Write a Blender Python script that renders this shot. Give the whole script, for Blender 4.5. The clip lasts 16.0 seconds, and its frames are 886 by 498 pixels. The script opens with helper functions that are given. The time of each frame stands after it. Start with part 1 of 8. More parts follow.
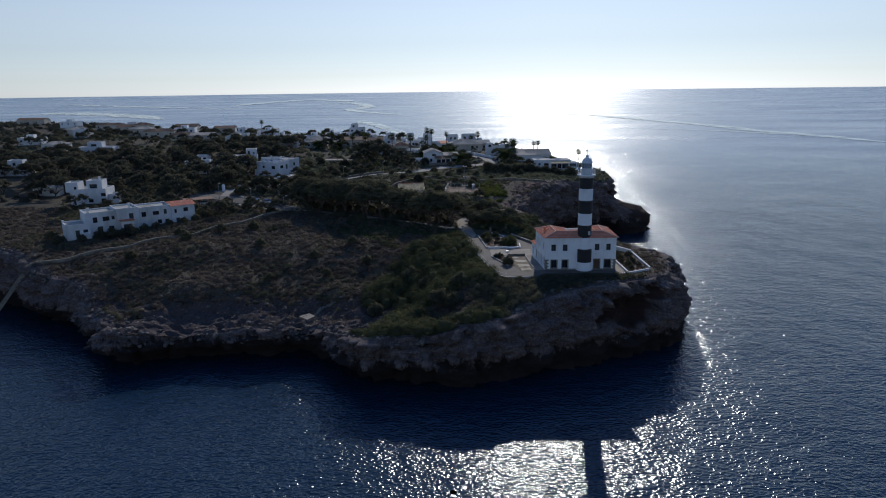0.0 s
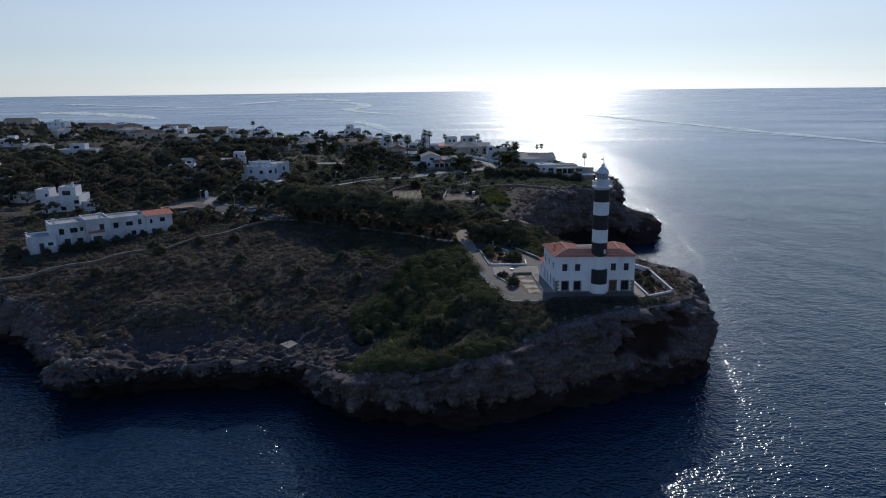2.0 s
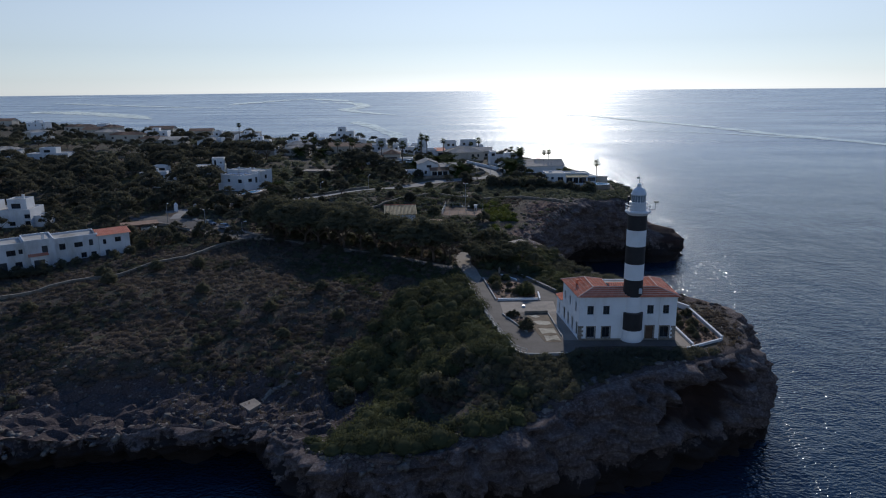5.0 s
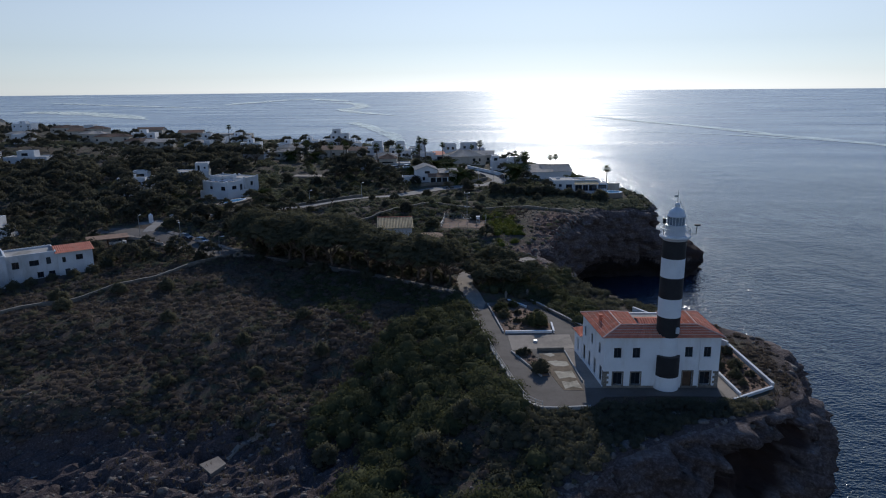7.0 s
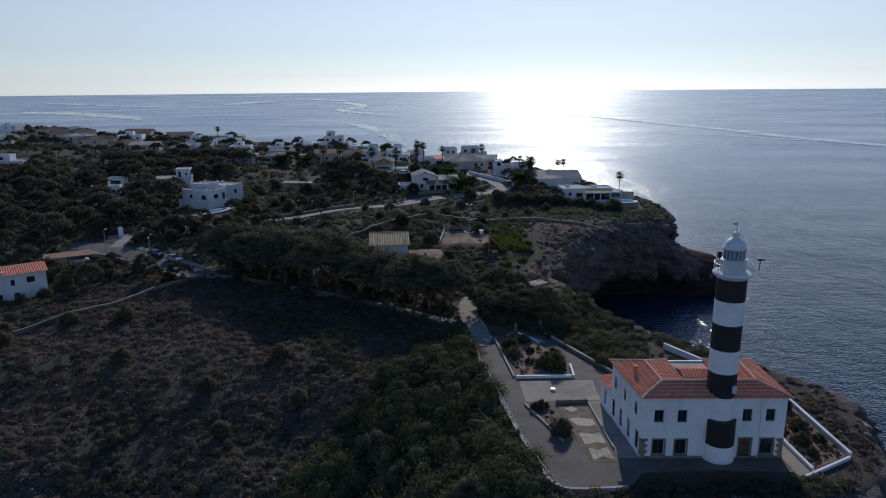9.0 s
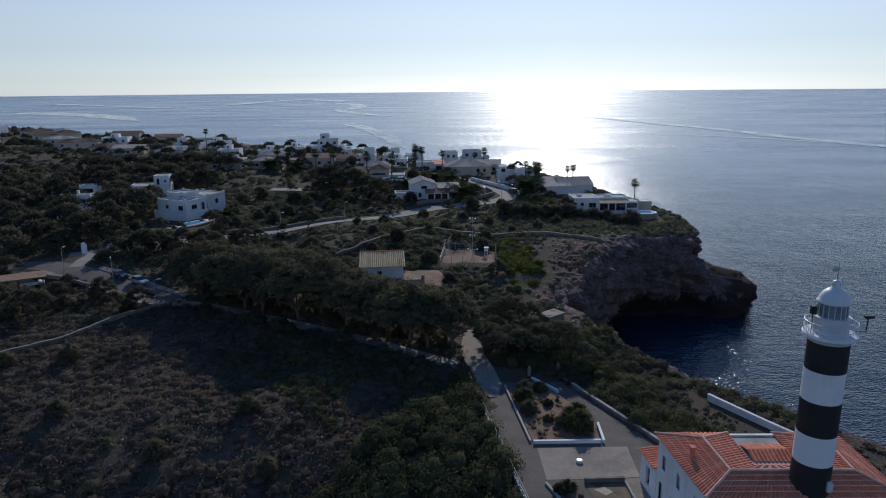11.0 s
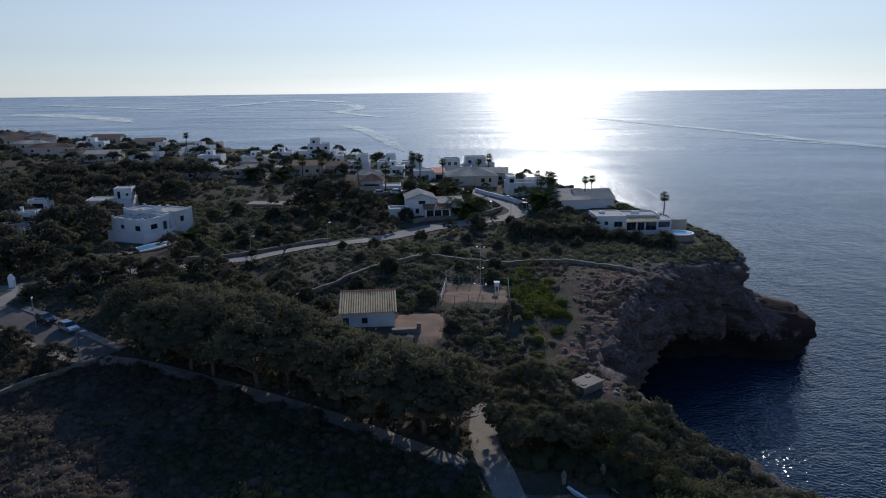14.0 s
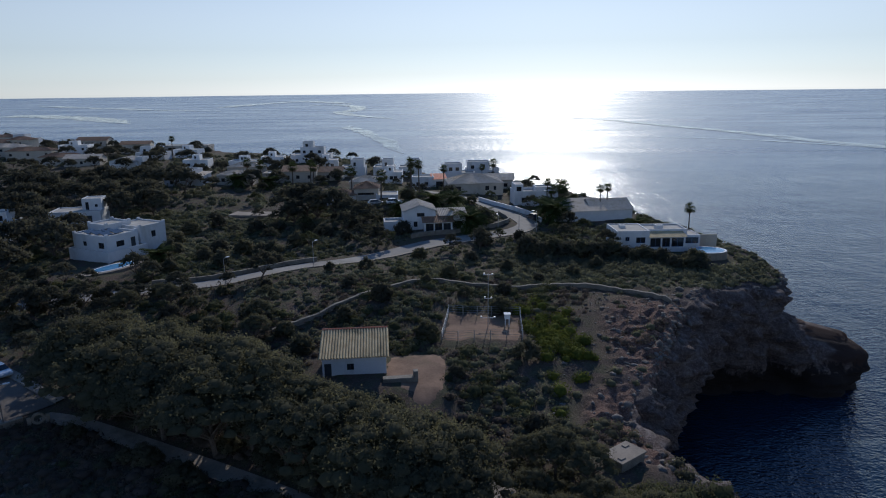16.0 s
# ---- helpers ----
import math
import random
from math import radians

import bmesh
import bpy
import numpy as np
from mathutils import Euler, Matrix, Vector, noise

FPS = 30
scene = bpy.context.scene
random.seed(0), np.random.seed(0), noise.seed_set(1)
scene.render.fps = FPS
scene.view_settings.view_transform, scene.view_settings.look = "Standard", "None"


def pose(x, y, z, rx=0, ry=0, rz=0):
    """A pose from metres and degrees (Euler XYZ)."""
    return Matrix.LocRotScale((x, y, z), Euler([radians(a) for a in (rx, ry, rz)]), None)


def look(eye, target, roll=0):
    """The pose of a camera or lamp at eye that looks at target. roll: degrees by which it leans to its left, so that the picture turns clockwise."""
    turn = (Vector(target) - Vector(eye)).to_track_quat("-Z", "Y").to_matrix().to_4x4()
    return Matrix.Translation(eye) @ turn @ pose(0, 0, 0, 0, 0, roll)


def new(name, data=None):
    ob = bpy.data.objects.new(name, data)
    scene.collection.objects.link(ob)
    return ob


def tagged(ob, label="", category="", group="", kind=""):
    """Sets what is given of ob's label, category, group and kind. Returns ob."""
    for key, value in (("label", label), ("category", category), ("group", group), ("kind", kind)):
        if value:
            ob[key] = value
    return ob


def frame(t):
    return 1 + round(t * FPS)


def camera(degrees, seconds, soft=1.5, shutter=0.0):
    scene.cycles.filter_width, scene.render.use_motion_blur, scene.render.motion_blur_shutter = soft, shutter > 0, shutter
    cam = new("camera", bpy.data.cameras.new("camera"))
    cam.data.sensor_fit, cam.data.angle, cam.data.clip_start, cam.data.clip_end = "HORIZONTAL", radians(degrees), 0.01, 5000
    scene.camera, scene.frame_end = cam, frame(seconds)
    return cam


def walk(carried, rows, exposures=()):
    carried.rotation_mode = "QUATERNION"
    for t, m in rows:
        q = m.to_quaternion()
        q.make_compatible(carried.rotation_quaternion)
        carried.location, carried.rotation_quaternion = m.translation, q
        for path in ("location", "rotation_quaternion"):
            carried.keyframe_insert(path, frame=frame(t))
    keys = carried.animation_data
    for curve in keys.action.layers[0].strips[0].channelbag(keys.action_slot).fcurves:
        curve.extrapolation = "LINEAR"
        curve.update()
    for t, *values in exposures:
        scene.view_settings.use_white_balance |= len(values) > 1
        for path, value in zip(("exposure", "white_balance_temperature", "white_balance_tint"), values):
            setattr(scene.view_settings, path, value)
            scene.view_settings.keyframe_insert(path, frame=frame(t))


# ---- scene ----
cam = camera(68.15, 16.0, 1.1)
PATH = [
    (0, (-29.497, -142.341, 55.735), (-31.261, -45.210, 32.018), -0.756),
    (1, (-29.556, -134.376, 55.835), (-31.206, -37.248, 32.098), -0.703),
    (2, (-29.621, -126.232, 55.924), (-31.168, -29.107, 32.170), -0.656),
    (3, (-29.692, -117.928, 56.000), (-31.146, -20.804, 32.234), -0.615),
    (4, (-29.769, -109.482, 56.064), (-31.141, -12.359, 32.290), -0.581),
    (5, (-29.851, -100.915, 56.116), (-31.152, -3.792, 32.338), -0.553),
    (6, (-29.939, -92.246, 56.155), (-31.180, 4.879, 32.379), -0.531),
    (7, (-30.033, -83.493, 56.182), (-31.224, 13.633, 32.411), -0.516),
    (8, (-30.133, -74.677, 56.197), (-31.285, 22.452, 32.435), -0.507),
    (9, (-30.239, -65.817, 56.200), (-31.363, 31.316, 32.451), -0.505),
    (10, (-30.350, -56.932, 56.190), (-31.457, 40.205, 32.459), -0.509),
    (11, (-30.467, -48.041, 56.168), (-31.567, 49.102, 32.459), -0.519),
    (12, (-30.590, -39.163, 56.134), (-31.694, 57.986, 32.452), -0.536),
    (13, (-30.718, -30.319, 56.087), (-31.838, 66.837, 32.436), -0.559),
    (14, (-30.852, -21.527, 56.028), (-31.998, 75.637, 32.412), -0.588),
    (15, (-30.992, -12.807, 55.957), (-32.175, 84.367, 32.380), -0.624),
    (16, (-31.138, -4.178, 55.874), (-32.368, 93.006, 32.341), -0.666),
]
walk(cam, [(t, look(eye, target, roll)) for t, eye, target, roll in PATH])

# ---- world and sun ----
SUN_AZ, SUN_EL = 8.5, 26.8
world = bpy.data.worlds.new("sky")
scene.world = world
world.use_nodes = True
wn = world.node_tree
sky = wn.nodes.new("ShaderNodeTexSky")
sky.sky_type = "NISHITA"
sky.sun_disc = False
sky.sun_elevation = radians(SUN_EL)
sky.sun_rotation = radians(SUN_AZ)
sky.air_density, sky.dust_density, sky.ozone_density = 1.0, 0.12, 4.0
hazy = wn.nodes.new("ShaderNodeHueSaturation")      # sea haze takes colour out of the lower sky
where = wn.nodes.new("ShaderNodeTexCoord")
height = wn.nodes.new("ShaderNodeSeparateXYZ")
clear = wn.nodes.new("ShaderNodeMapRange")
clear.inputs["From Min"].default_value, clear.inputs["From Max"].default_value = 0.1, 0.6
clear.inputs["To Min"].default_value, clear.inputs["To Max"].default_value = 0.38, 1.15
wn.links.new(where.outputs["Generated"], height.inputs[0])
wn.links.new(height.outputs[2], clear.inputs[0])
wn.links.new(clear.outputs[0], hazy.inputs["Saturation"])
veil = wn.nodes.new("ShaderNodeMapRange")
veil.inputs["From Min"].default_value, veil.inputs["From Max"].default_value = 0.12, 0.6
veil.inputs["To Min"].default_value, veil.inputs["To Max"].default_value = 1.0, 1.4
wn.links.new(height.outputs[2], veil.inputs[0])
wn.links.new(veil.outputs[0], hazy.inputs["Value"])
tint = wn.nodes.new("ShaderNodeMix")
tint.data_type, tint.blend_type = "RGBA", "MULTIPLY"
tint.inputs[0].default_value = 1.0
tint.inputs[7].default_value = (0.895, 0.99, 1.13, 1)
wn.links.new(sky.outputs[0], hazy.inputs["Color"])
wn.links.new(hazy.outputs[0], tint.inputs[6])
wn.links.new(tint.outputs[2], wn.nodes["Background"].inputs[0])
wn.nodes["Background"].inputs[1].default_value = 0.081
sun = new("sun", bpy.data.lights.new("sun", "SUN"))
sun.data.energy, sun.data.angle, sun.data.color = 2.75, radians(0.6), (1.0, 0.96, 0.9)
sun_dir = Vector((math.sin(radians(SUN_AZ)) * math.cos(radians(SUN_EL)), math.cos(radians(SUN_AZ)) * math.cos(radians(SUN_EL)), math.sin(radians(SUN_EL))))
sun.matrix_world = look((0, 300, 200), Vector((0, 300, 200)) - sun_dir)
scene.view_settings.exposure = 0.0

# ---- materials ----
def node(nt, kind, **values):
    n = nt.nodes.new(kind)
    for k, v in values.items():
        n.inputs[k.replace("_", " ")].default_value = v
    return n


def ramp(nt, fac, stops):
    r = nt.nodes.new("ShaderNodeValToRGB")
    el = r.color_ramp.elements
    while len(el) < len(stops):
        el.new(0.5)
    for e, (p, c) in zip(el, stops):
        e.position = p
        e.color = (*c, 1) if len(c) == 3 else c
    nt.links.new(fac, r.inputs[0])
    return r.outputs[0]


def mix(nt, fac, a, b, kind="MIX"):
    m = nt.nodes.new("ShaderNodeMix")
    m.data_type, m.blend_type = "RGBA", kind
    for sock, val in ((m.inputs[0], fac), (m.inputs[6], a), (m.inputs[7], b)):
        if isinstance(val, (int, float)):
            sock.default_value = val
        elif isinstance(val, tuple):
            sock.default_value = (*val, 1)
        else:
            nt.links.new(val, sock)
    return m.outputs[2]


def noise_tex(nt, scale, detail=4, rough=0.55, stretch=None, where="Position"):
    geo = nt.nodes.new("ShaderNodeNewGeometry")
    co = geo.outputs["Position"]
    if where == "Object":
        tc = nt.nodes.new("ShaderNodeTexCoord")
        co = tc.outputs["Object"]
    if stretch:
        mp = nt.nodes.new("ShaderNodeMapping")
        mp.inputs["Scale"].default_value = stretch
        nt.links.new(co, mp.inputs[0])
        co = mp.outputs[0]
    n = node(nt, "ShaderNodeTexNoise", Scale=scale, Detail=detail, Roughness=rough)
    nt.links.new(co, n.inputs["Vector"])
    return n.outputs[0]


def bump(nt, height, strength, dist, bsdf):
    b = node(nt, "ShaderNodeBump", Strength=strength, Distance=dist)
    nt.links.new(height, b.inputs["Height"])
    nt.links.new(b.outputs[0], bsdf.inputs["Normal"])
    return b


def material(name, rough=0.8, metal=0.0, spec=0.4):
    m = bpy.data.materials.new(name)
    m.use_nodes = True
    b = m.node_tree.nodes["Principled BSDF"]
    b.inputs["Roughness"].default_value = rough
    b.inputs["Metallic"].default_value = metal
    b.inputs["Specular IOR Level"].default_value = spec
    return m, m.node_tree, b


def surface(name, dark, light, scale=1.5, rough=0.85, metal=0.0, spec=0.35, stain=None, fine=12.0, relief=0.3, dist=0.05, jitter=0.0):
    """Two scales of variation between two colours, stains on top, and fine relief."""
    m, nt, b = material(name, rough, metal, spec)
    big = noise_tex(nt, scale, 5, 0.6)
    small = noise_tex(nt, fine, 4, 0.6)
    c = ramp(nt, big, [(0.3, dark), (0.7, light)])
    c = mix(nt, 0.35, c, ramp(nt, small, [(0.3, dark), (0.7, light)]))
    if stain:
        s = ramp(nt, noise_tex(nt, scale * 0.45, 6, 0.7, (1, 1, 0.35)), [(0.52, (0, 0, 0)), (0.7, (1, 1, 1))])
        c = mix(nt, s, c, stain)
    if jitter:
        info = nt.nodes.new("ShaderNodeObjectInfo")
        hue = nt.nodes.new("ShaderNodeHueSaturation")
        mr = node(nt, "ShaderNodeMapRange", To_Min=1 - jitter, To_Max=1 + jitter)
        nt.links.new(info.outputs["Random"], mr.inputs[0])
        nt.links.new(mr.outputs[0], hue.inputs["Value"])
        nt.links.new(c, hue.inputs["Color"])
        c = hue.outputs[0]
    nt.links.new(c, b.inputs["Base Color"])
    bump(nt, small, relief, dist, b)
    return m


def leaf_material(name, dark, mid, light, patch=0.06, glow=0.28):
    """Foliage: hue by island and by patches over the land, some light let through."""
    m, nt, b = material(name, 0.9, 0.0, 0.04)
    geo = nt.nodes.new("ShaderNodeNewGeometry")
    soft_ = tuple(0.55 * a + 0.45 * b for a, b in zip(dark, mid)), tuple(0.6 * a + 0.4 * b for a, b in zip(mid, light))
    isl = ramp(nt, geo.outputs["Random Per Island"], [(0.0, soft_[0]), (0.55, mid), (1.0, soft_[1])])
    pat = ramp(nt, noise_tex(nt, patch, 3, 0.6), [(0.35, dark), (0.5, mid), (0.68, light)])
    c = mix(nt, 0.55, isl, pat)
    nt.links.new(c, b.inputs["Base Color"])
    tr = nt.nodes.new("ShaderNodeBsdfTranslucent")
    warm = mix(nt, 0.3, c, (light[0] * 1.1, light[1] * 1.1, light[2] * 0.8))
    nt.links.new(warm, tr.inputs[0])
    ms = nt.nodes.new("ShaderNodeMixShader")
    ms.inputs[0].default_value = glow
    nt.links.new(b.outputs[0], ms.inputs[1])
    nt.links.new(tr.outputs[0], ms.inputs[2])
    nt.links.new(ms.outputs[0], nt.nodes["Material Output"].inputs[0])
    return m


def ground_material():
    """Dry soil and stones with grassy patches; bare limestone where it is steep or near the shore."""
    m, nt, b = material("scrubland", 0.95, 0, 0.1)
    big = noise_tex(nt, 0.05, 5, 0.6)
    mid = noise_tex(nt, 0.45, 5, 0.65)
    fine = noise_tex(nt, 4.0, 5, 0.7)
    soil = ramp(nt, fine, [(0.3, (0.055, 0.04, 0.034)), (0.55, (0.105, 0.076, 0.064)), (0.75, (0.18, 0.145, 0.125))])
    grass = ramp(nt, fine, [(0.3, (0.04, 0.043, 0.027)), (0.7, (0.115, 0.112, 0.07))])
    rock = ramp(nt, fine, [(0.32, (0.038, 0.029, 0.031)), (0.56, (0.098, 0.077, 0.079)), (0.8, (0.24, 0.205, 0.2))])
    gmask = ramp(nt, mid, [(0.42, (0, 0, 0)), (0.58, (1, 1, 1))])
    c = mix(nt, gmask, soil, grass)
    at = nt.nodes.new("ShaderNodeAttribute")
    at.attribute_name = "rocky"
    add = nt.nodes.new("ShaderNodeMath")
    add.operation = "MULTIPLY_ADD"
    nt.links.new(mid, add.inputs[0])
    add.inputs[1].default_value = 0.9
    nt.links.new(at.outputs["Fac"], add.inputs[2])
    rmask = ramp(nt, add.outputs[0], [(0.72, (0, 0, 0)), (0.98, (1, 1, 1))])
    c = mix(nt, rmask, c, rock)
    # bare reddish earth and broken stone above the cove
    ab = nt.nodes.new("ShaderNodeAttribute")
    ab.attribute_name = "bare"
    add2 = nt.nodes.new("ShaderNodeMath")
    add2.operation = "MULTIPLY_ADD"
    nt.links.new(mid, add2.inputs[0])
    add2.inputs[1].default_value = 0.7
    nt.links.new(ab.outputs["Fac"], add2.inputs[2])
    red = ramp(nt, fine, [(0.32, (0.066, 0.039, 0.032)), (0.52, (0.19, 0.108, 0.085)), (0.72, (0.36, 0.258, 0.215))])
    c = mix(nt, ramp(nt, add2.outputs[0], [(0.6, (0, 0, 0)), (0.85, (1, 1, 1))]), c, red)
    c = mix(nt, 0.25, c, ramp(nt, big, [(0.35, (0.03, 0.027, 0.02)), (0.65, (0.085, 0.064, 0.051))]))
    nt.links.new(c, b.inputs["Base Color"])
    bump(nt, fine, 0.9, 0.25, b)
    return m


def cliff_material():
    m, nt, b = material("limestone_cliff", 0.95, 0, 0.15)
    layers = noise_tex(nt, 0.6, 6, 0.7, (0.35, 0.35, 1.6))
    streak = noise_tex(nt, 0.5, 5, 0.65, (1.2, 1.2, 0.22))
    fine = noise_tex(nt, 2.2, 6, 0.75)
    c = ramp(nt, layers, [(0.36, (0.055, 0.038, 0.034)), (0.5, (0.15, 0.112, 0.103)), (0.68, (0.32, 0.275, 0.255))])
    c = mix(nt, ramp(nt, streak, [(0.45, (0, 0, 0)), (0.62, (1, 1, 1))]), c, (0.098, 0.063, 0.054))
    c = mix(nt, 0.5, c, ramp(nt, fine, [(0.36, (0.032, 0.026, 0.026)), (0.52, (0.125, 0.099, 0.095)), (0.68, (0.33, 0.285, 0.275))]))
    # reddish earth of the hollows, darkened to paint in the shade under their roofs
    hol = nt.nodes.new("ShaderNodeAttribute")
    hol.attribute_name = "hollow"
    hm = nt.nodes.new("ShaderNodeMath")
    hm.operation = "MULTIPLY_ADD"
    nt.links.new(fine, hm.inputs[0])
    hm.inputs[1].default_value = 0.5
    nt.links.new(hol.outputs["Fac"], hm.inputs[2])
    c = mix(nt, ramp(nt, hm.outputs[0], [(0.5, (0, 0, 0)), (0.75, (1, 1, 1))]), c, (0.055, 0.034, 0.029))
    # black lichen and algae above the sea, raised to paint in the undercut's shade
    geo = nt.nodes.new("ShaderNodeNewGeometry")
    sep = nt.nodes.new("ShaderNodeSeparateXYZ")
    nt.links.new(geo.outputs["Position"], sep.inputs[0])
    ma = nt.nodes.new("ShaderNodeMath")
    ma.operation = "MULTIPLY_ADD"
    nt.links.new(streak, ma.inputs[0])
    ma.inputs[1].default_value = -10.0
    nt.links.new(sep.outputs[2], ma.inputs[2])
    splash_shade = ramp(nt, ma.outputs[0], [(0.0, (1, 1, 1)), (0.9, (0, 0, 0))])
    c = mix(nt, splash_shade, c, (0.032, 0.025, 0.024))
    nt.links.new(c, b.inputs["Base Color"])
    bump(nt, fine, 1.0, 0.5, b)
    return m


SEA_FAR = 0.245


def sea_material():
    m, nt, b = material("sea_water", 0.2, 0, 0.56)
    b.inputs["IOR"].default_value = 1.33
    b.inputs["Specular Tint"].default_value = (0.72, 0.9, 1.0, 1)
    depth = noise_tex(nt, 0.012, 4, 0.6)
    swell = noise_tex(nt, 0.3, 2, 0.5, (1.0, 1.6, 1.0))
    chop = noise_tex(nt, 1.3, 1, 0.5, (1.0, 1.4, 1.0))
    rip = noise_tex(nt, 3.0, 1, 0.5)
    slick = noise_tex(nt, 0.006, 5, 0.62, (0.5, 1.6, 1.0))
    # glassy wavelets in the lee of the headland, ever more wind-ruffled out to sea
    geo = nt.nodes.new("ShaderNodeNewGeometry")
    sep = nt.nodes.new("ShaderNodeSeparateXYZ")
    nt.links.new(geo.outputs["Position"], sep.inputs[0])
    out = node(nt, "ShaderNodeMapRange", From_Min=0.0, From_Max=650.0, To_Min=0.16, To_Max=SEA_FAR)
    nt.links.new(sep.outputs[1], out.inputs[0])
    # reflected sky painted into the base colour: bluer and lighter away from the shore
    deep = node(nt, "ShaderNodeMapRange", From_Min=130.0, From_Max=480.0)
    nt.links.new(sep.outputs[1], deep.inputs[0])
    nt.links.new(mix(nt, deep.outputs[0], ramp(nt, depth, [(0.3, (0.006, 0.016, 0.031)), (0.7, (0.009, 0.024, 0.046))]), ramp(nt, depth, [(0.3, (0.006, 0.045, 0.115)), (0.7, (0.01, 0.06, 0.15))])), b.inputs["Base Color"])
    rr = node(nt, "ShaderNodeMapRange", From_Min=0.35, From_Max=0.65, To_Min=0.75, To_Max=1.2)
    nt.links.new(slick, rr.inputs[0])
    mul = nt.nodes.new("ShaderNodeMath")
    mul.operation = "MULTIPLY"
    nt.links.new(out.outputs[0], mul.inputs[0])
    nt.links.new(rr.outputs[0], mul.inputs[1])
    nt.links.new(mul.outputs[0], b.inputs["Roughness"])
    b1 = node(nt, "ShaderNodeBump", Strength=1.0, Distance=0.45)
    b2 = node(nt, "ShaderNodeBump", Strength=1.0, Distance=0.2)
    b3 = node(nt, "ShaderNodeBump", Strength=1.0, Distance=0.03)
    b4 = node(nt, "ShaderNodeBump", Strength=1.0, Distance=0.5)
    b5 = node(nt, "ShaderNodeBump", Strength=1.0, Distance=0.5)
    b0 = node(nt, "ShaderNodeBump", Strength=1.0, Distance=1.5)
    nt.links.new(noise_tex(nt, 0.05, 3, 0.55, (1.0, 0.7, 1.0)), b0.inputs["Height"])
    nt.links.new(b0.outputs[0], b1.inputs["Normal"])
    # the smallest wavelets are left to the roughness at a distance
    for bb, d0, d1 in ((b1, 0.3, 0.2), (b2, 0.22, 0.04), (b3, 0.04, 0.01), (b4, 0.1, 0.35), (b5, 0.0, 0.5), (b0, 1.2, 0.15)):
        fade = node(nt, "ShaderNodeMapRange", From_Min=60.0, From_Max=650.0, To_Min=d0, To_Max=d1)
        nt.links.new(sep.outputs[1], fade.inputs[0])
        nt.links.new(fade.outputs[0], bb.inputs["Distance"])
    nt.links.new(swell, b1.inputs["Height"])
    crest = nt.nodes.new("ShaderNodeMath")
    crest.operation = "POWER"          # flat troughs and peaked crests
    nt.links.new(chop, crest.inputs[0])
    crest.inputs[1].default_value = 1.3
    nt.links.new(crest.outputs[0], b2.inputs["Height"])
    nt.links.new(rip, b3.inputs["Height"])
    nt.links.new(b1.outputs[0], b2.inputs["Normal"])
    nt.links.new(b2.outputs[0], b3.inputs["Normal"])
    # broad wind-blown facets that break up the far glitter
    nt.links.new(noise_tex(nt, 0.4, 1, 0.5, (1.0, 0.3, 1.0)), b4.inputs["Height"])
    nt.links.new(noise_tex(nt, 0.17, 3, 0.6, (1.0, 0.12, 1.0)), b5.inputs["Height"])
    nt.links.new(b3.outputs[0], b4.inputs["Normal"])
    nt.links.new(b4.outputs[0], b5.inputs["Normal"])
    nt.links.new(b5.outputs[0], b.inputs["Normal"])
    return m


def glass_material():
    m, nt, b = material("window_glass", 0.08, 0, 0.6)
    nt.links.new(ramp(nt, noise_tex(nt, 0.7, 2), [(0.3, (0.008, 0.011, 0.015)), (0.7, (0.022, 0.03, 0.04))]), b.inputs["Base Color"])
    return m


M_GROUND, M_CLIFF, M_SEA, M_GLASS = ground_material(), cliff_material(), sea_material(), glass_material()
M_WHITE = surface("whitewash", (0.66, 0.67, 0.68), (0.79, 0.8, 0.81), 0.35, 0.8, stain=(0.56, 0.54, 0.5), fine=6, relief=0.15, dist=0.02)
M_HOUSE = surface("weathered_whitewash", (0.5, 0.51, 0.525), (0.66, 0.67, 0.685), 0.35, 0.85, stain=(0.4, 0.395, 0.38), fine=6, relief=0.2, dist=0.02)
M_CREAM = surface("cream_render", (0.4, 0.355, 0.3), (0.54, 0.49, 0.42), 0.4, 0.85, stain=(0.32, 0.285, 0.24), fine=6, relief=0.15, dist=0.02)
M_BLACK = surface("black_paint", (0.012, 0.012, 0.014), (0.03, 0.03, 0.034), 0.8, 0.55, fine=8, relief=0.12, dist=0.02)
M_GREYPAINT = surface("silver_grey_paint", (0.5, 0.52, 0.54), (0.64, 0.66, 0.68), 1.2, 0.45, 0.1, fine=9, relief=0.1, dist=0.01)
M_TILE = surface("red_clay_tile", (0.42, 0.115, 0.066), (0.66, 0.24, 0.145), 0.9, 0.85, stain=(0.46, 0.22, 0.14), fine=5, relief=0.3, jitter=0.12)
M_OLDTILE = surface("weathered_clay_tile", (0.34, 0.25, 0.14), (0.58, 0.47, 0.29), 0.9, 0.9, stain=(0.2, 0.16, 0.09), fine=5, relief=0.3, jitter=0.12)
M_STONE = surface("stone_masonry", (0.1, 0.088, 0.074), (0.27, 0.24, 0.2), 0.9, 0.92, fine=6, relief=0.6, dist=0.08, jitter=0.12)
M_CONC = surface("old_concrete", (0.27, 0.255, 0.235), (0.42, 0.40, 0.37), 0.4, 0.9, stain=(0.2, 0.18, 0.15), fine=5, relief=0.25, dist=0.03)
M_PAVE = surface("pale_paving", (0.18, 0.148, 0.122), (0.31, 0.262, 0.215), 0.35, 0.9, stain=(0.13, 0.112, 0.092), fine=4, relief=0.25, dist=0.03)
M_ASPHALT = surface("worn_asphalt", (0.072, 0.06, 0.053), (0.14, 0.12, 0.105), 0.3, 0.9, stain=(0.075, 0.062, 0.052), fine=6, relief=0.35, dist=0.03)
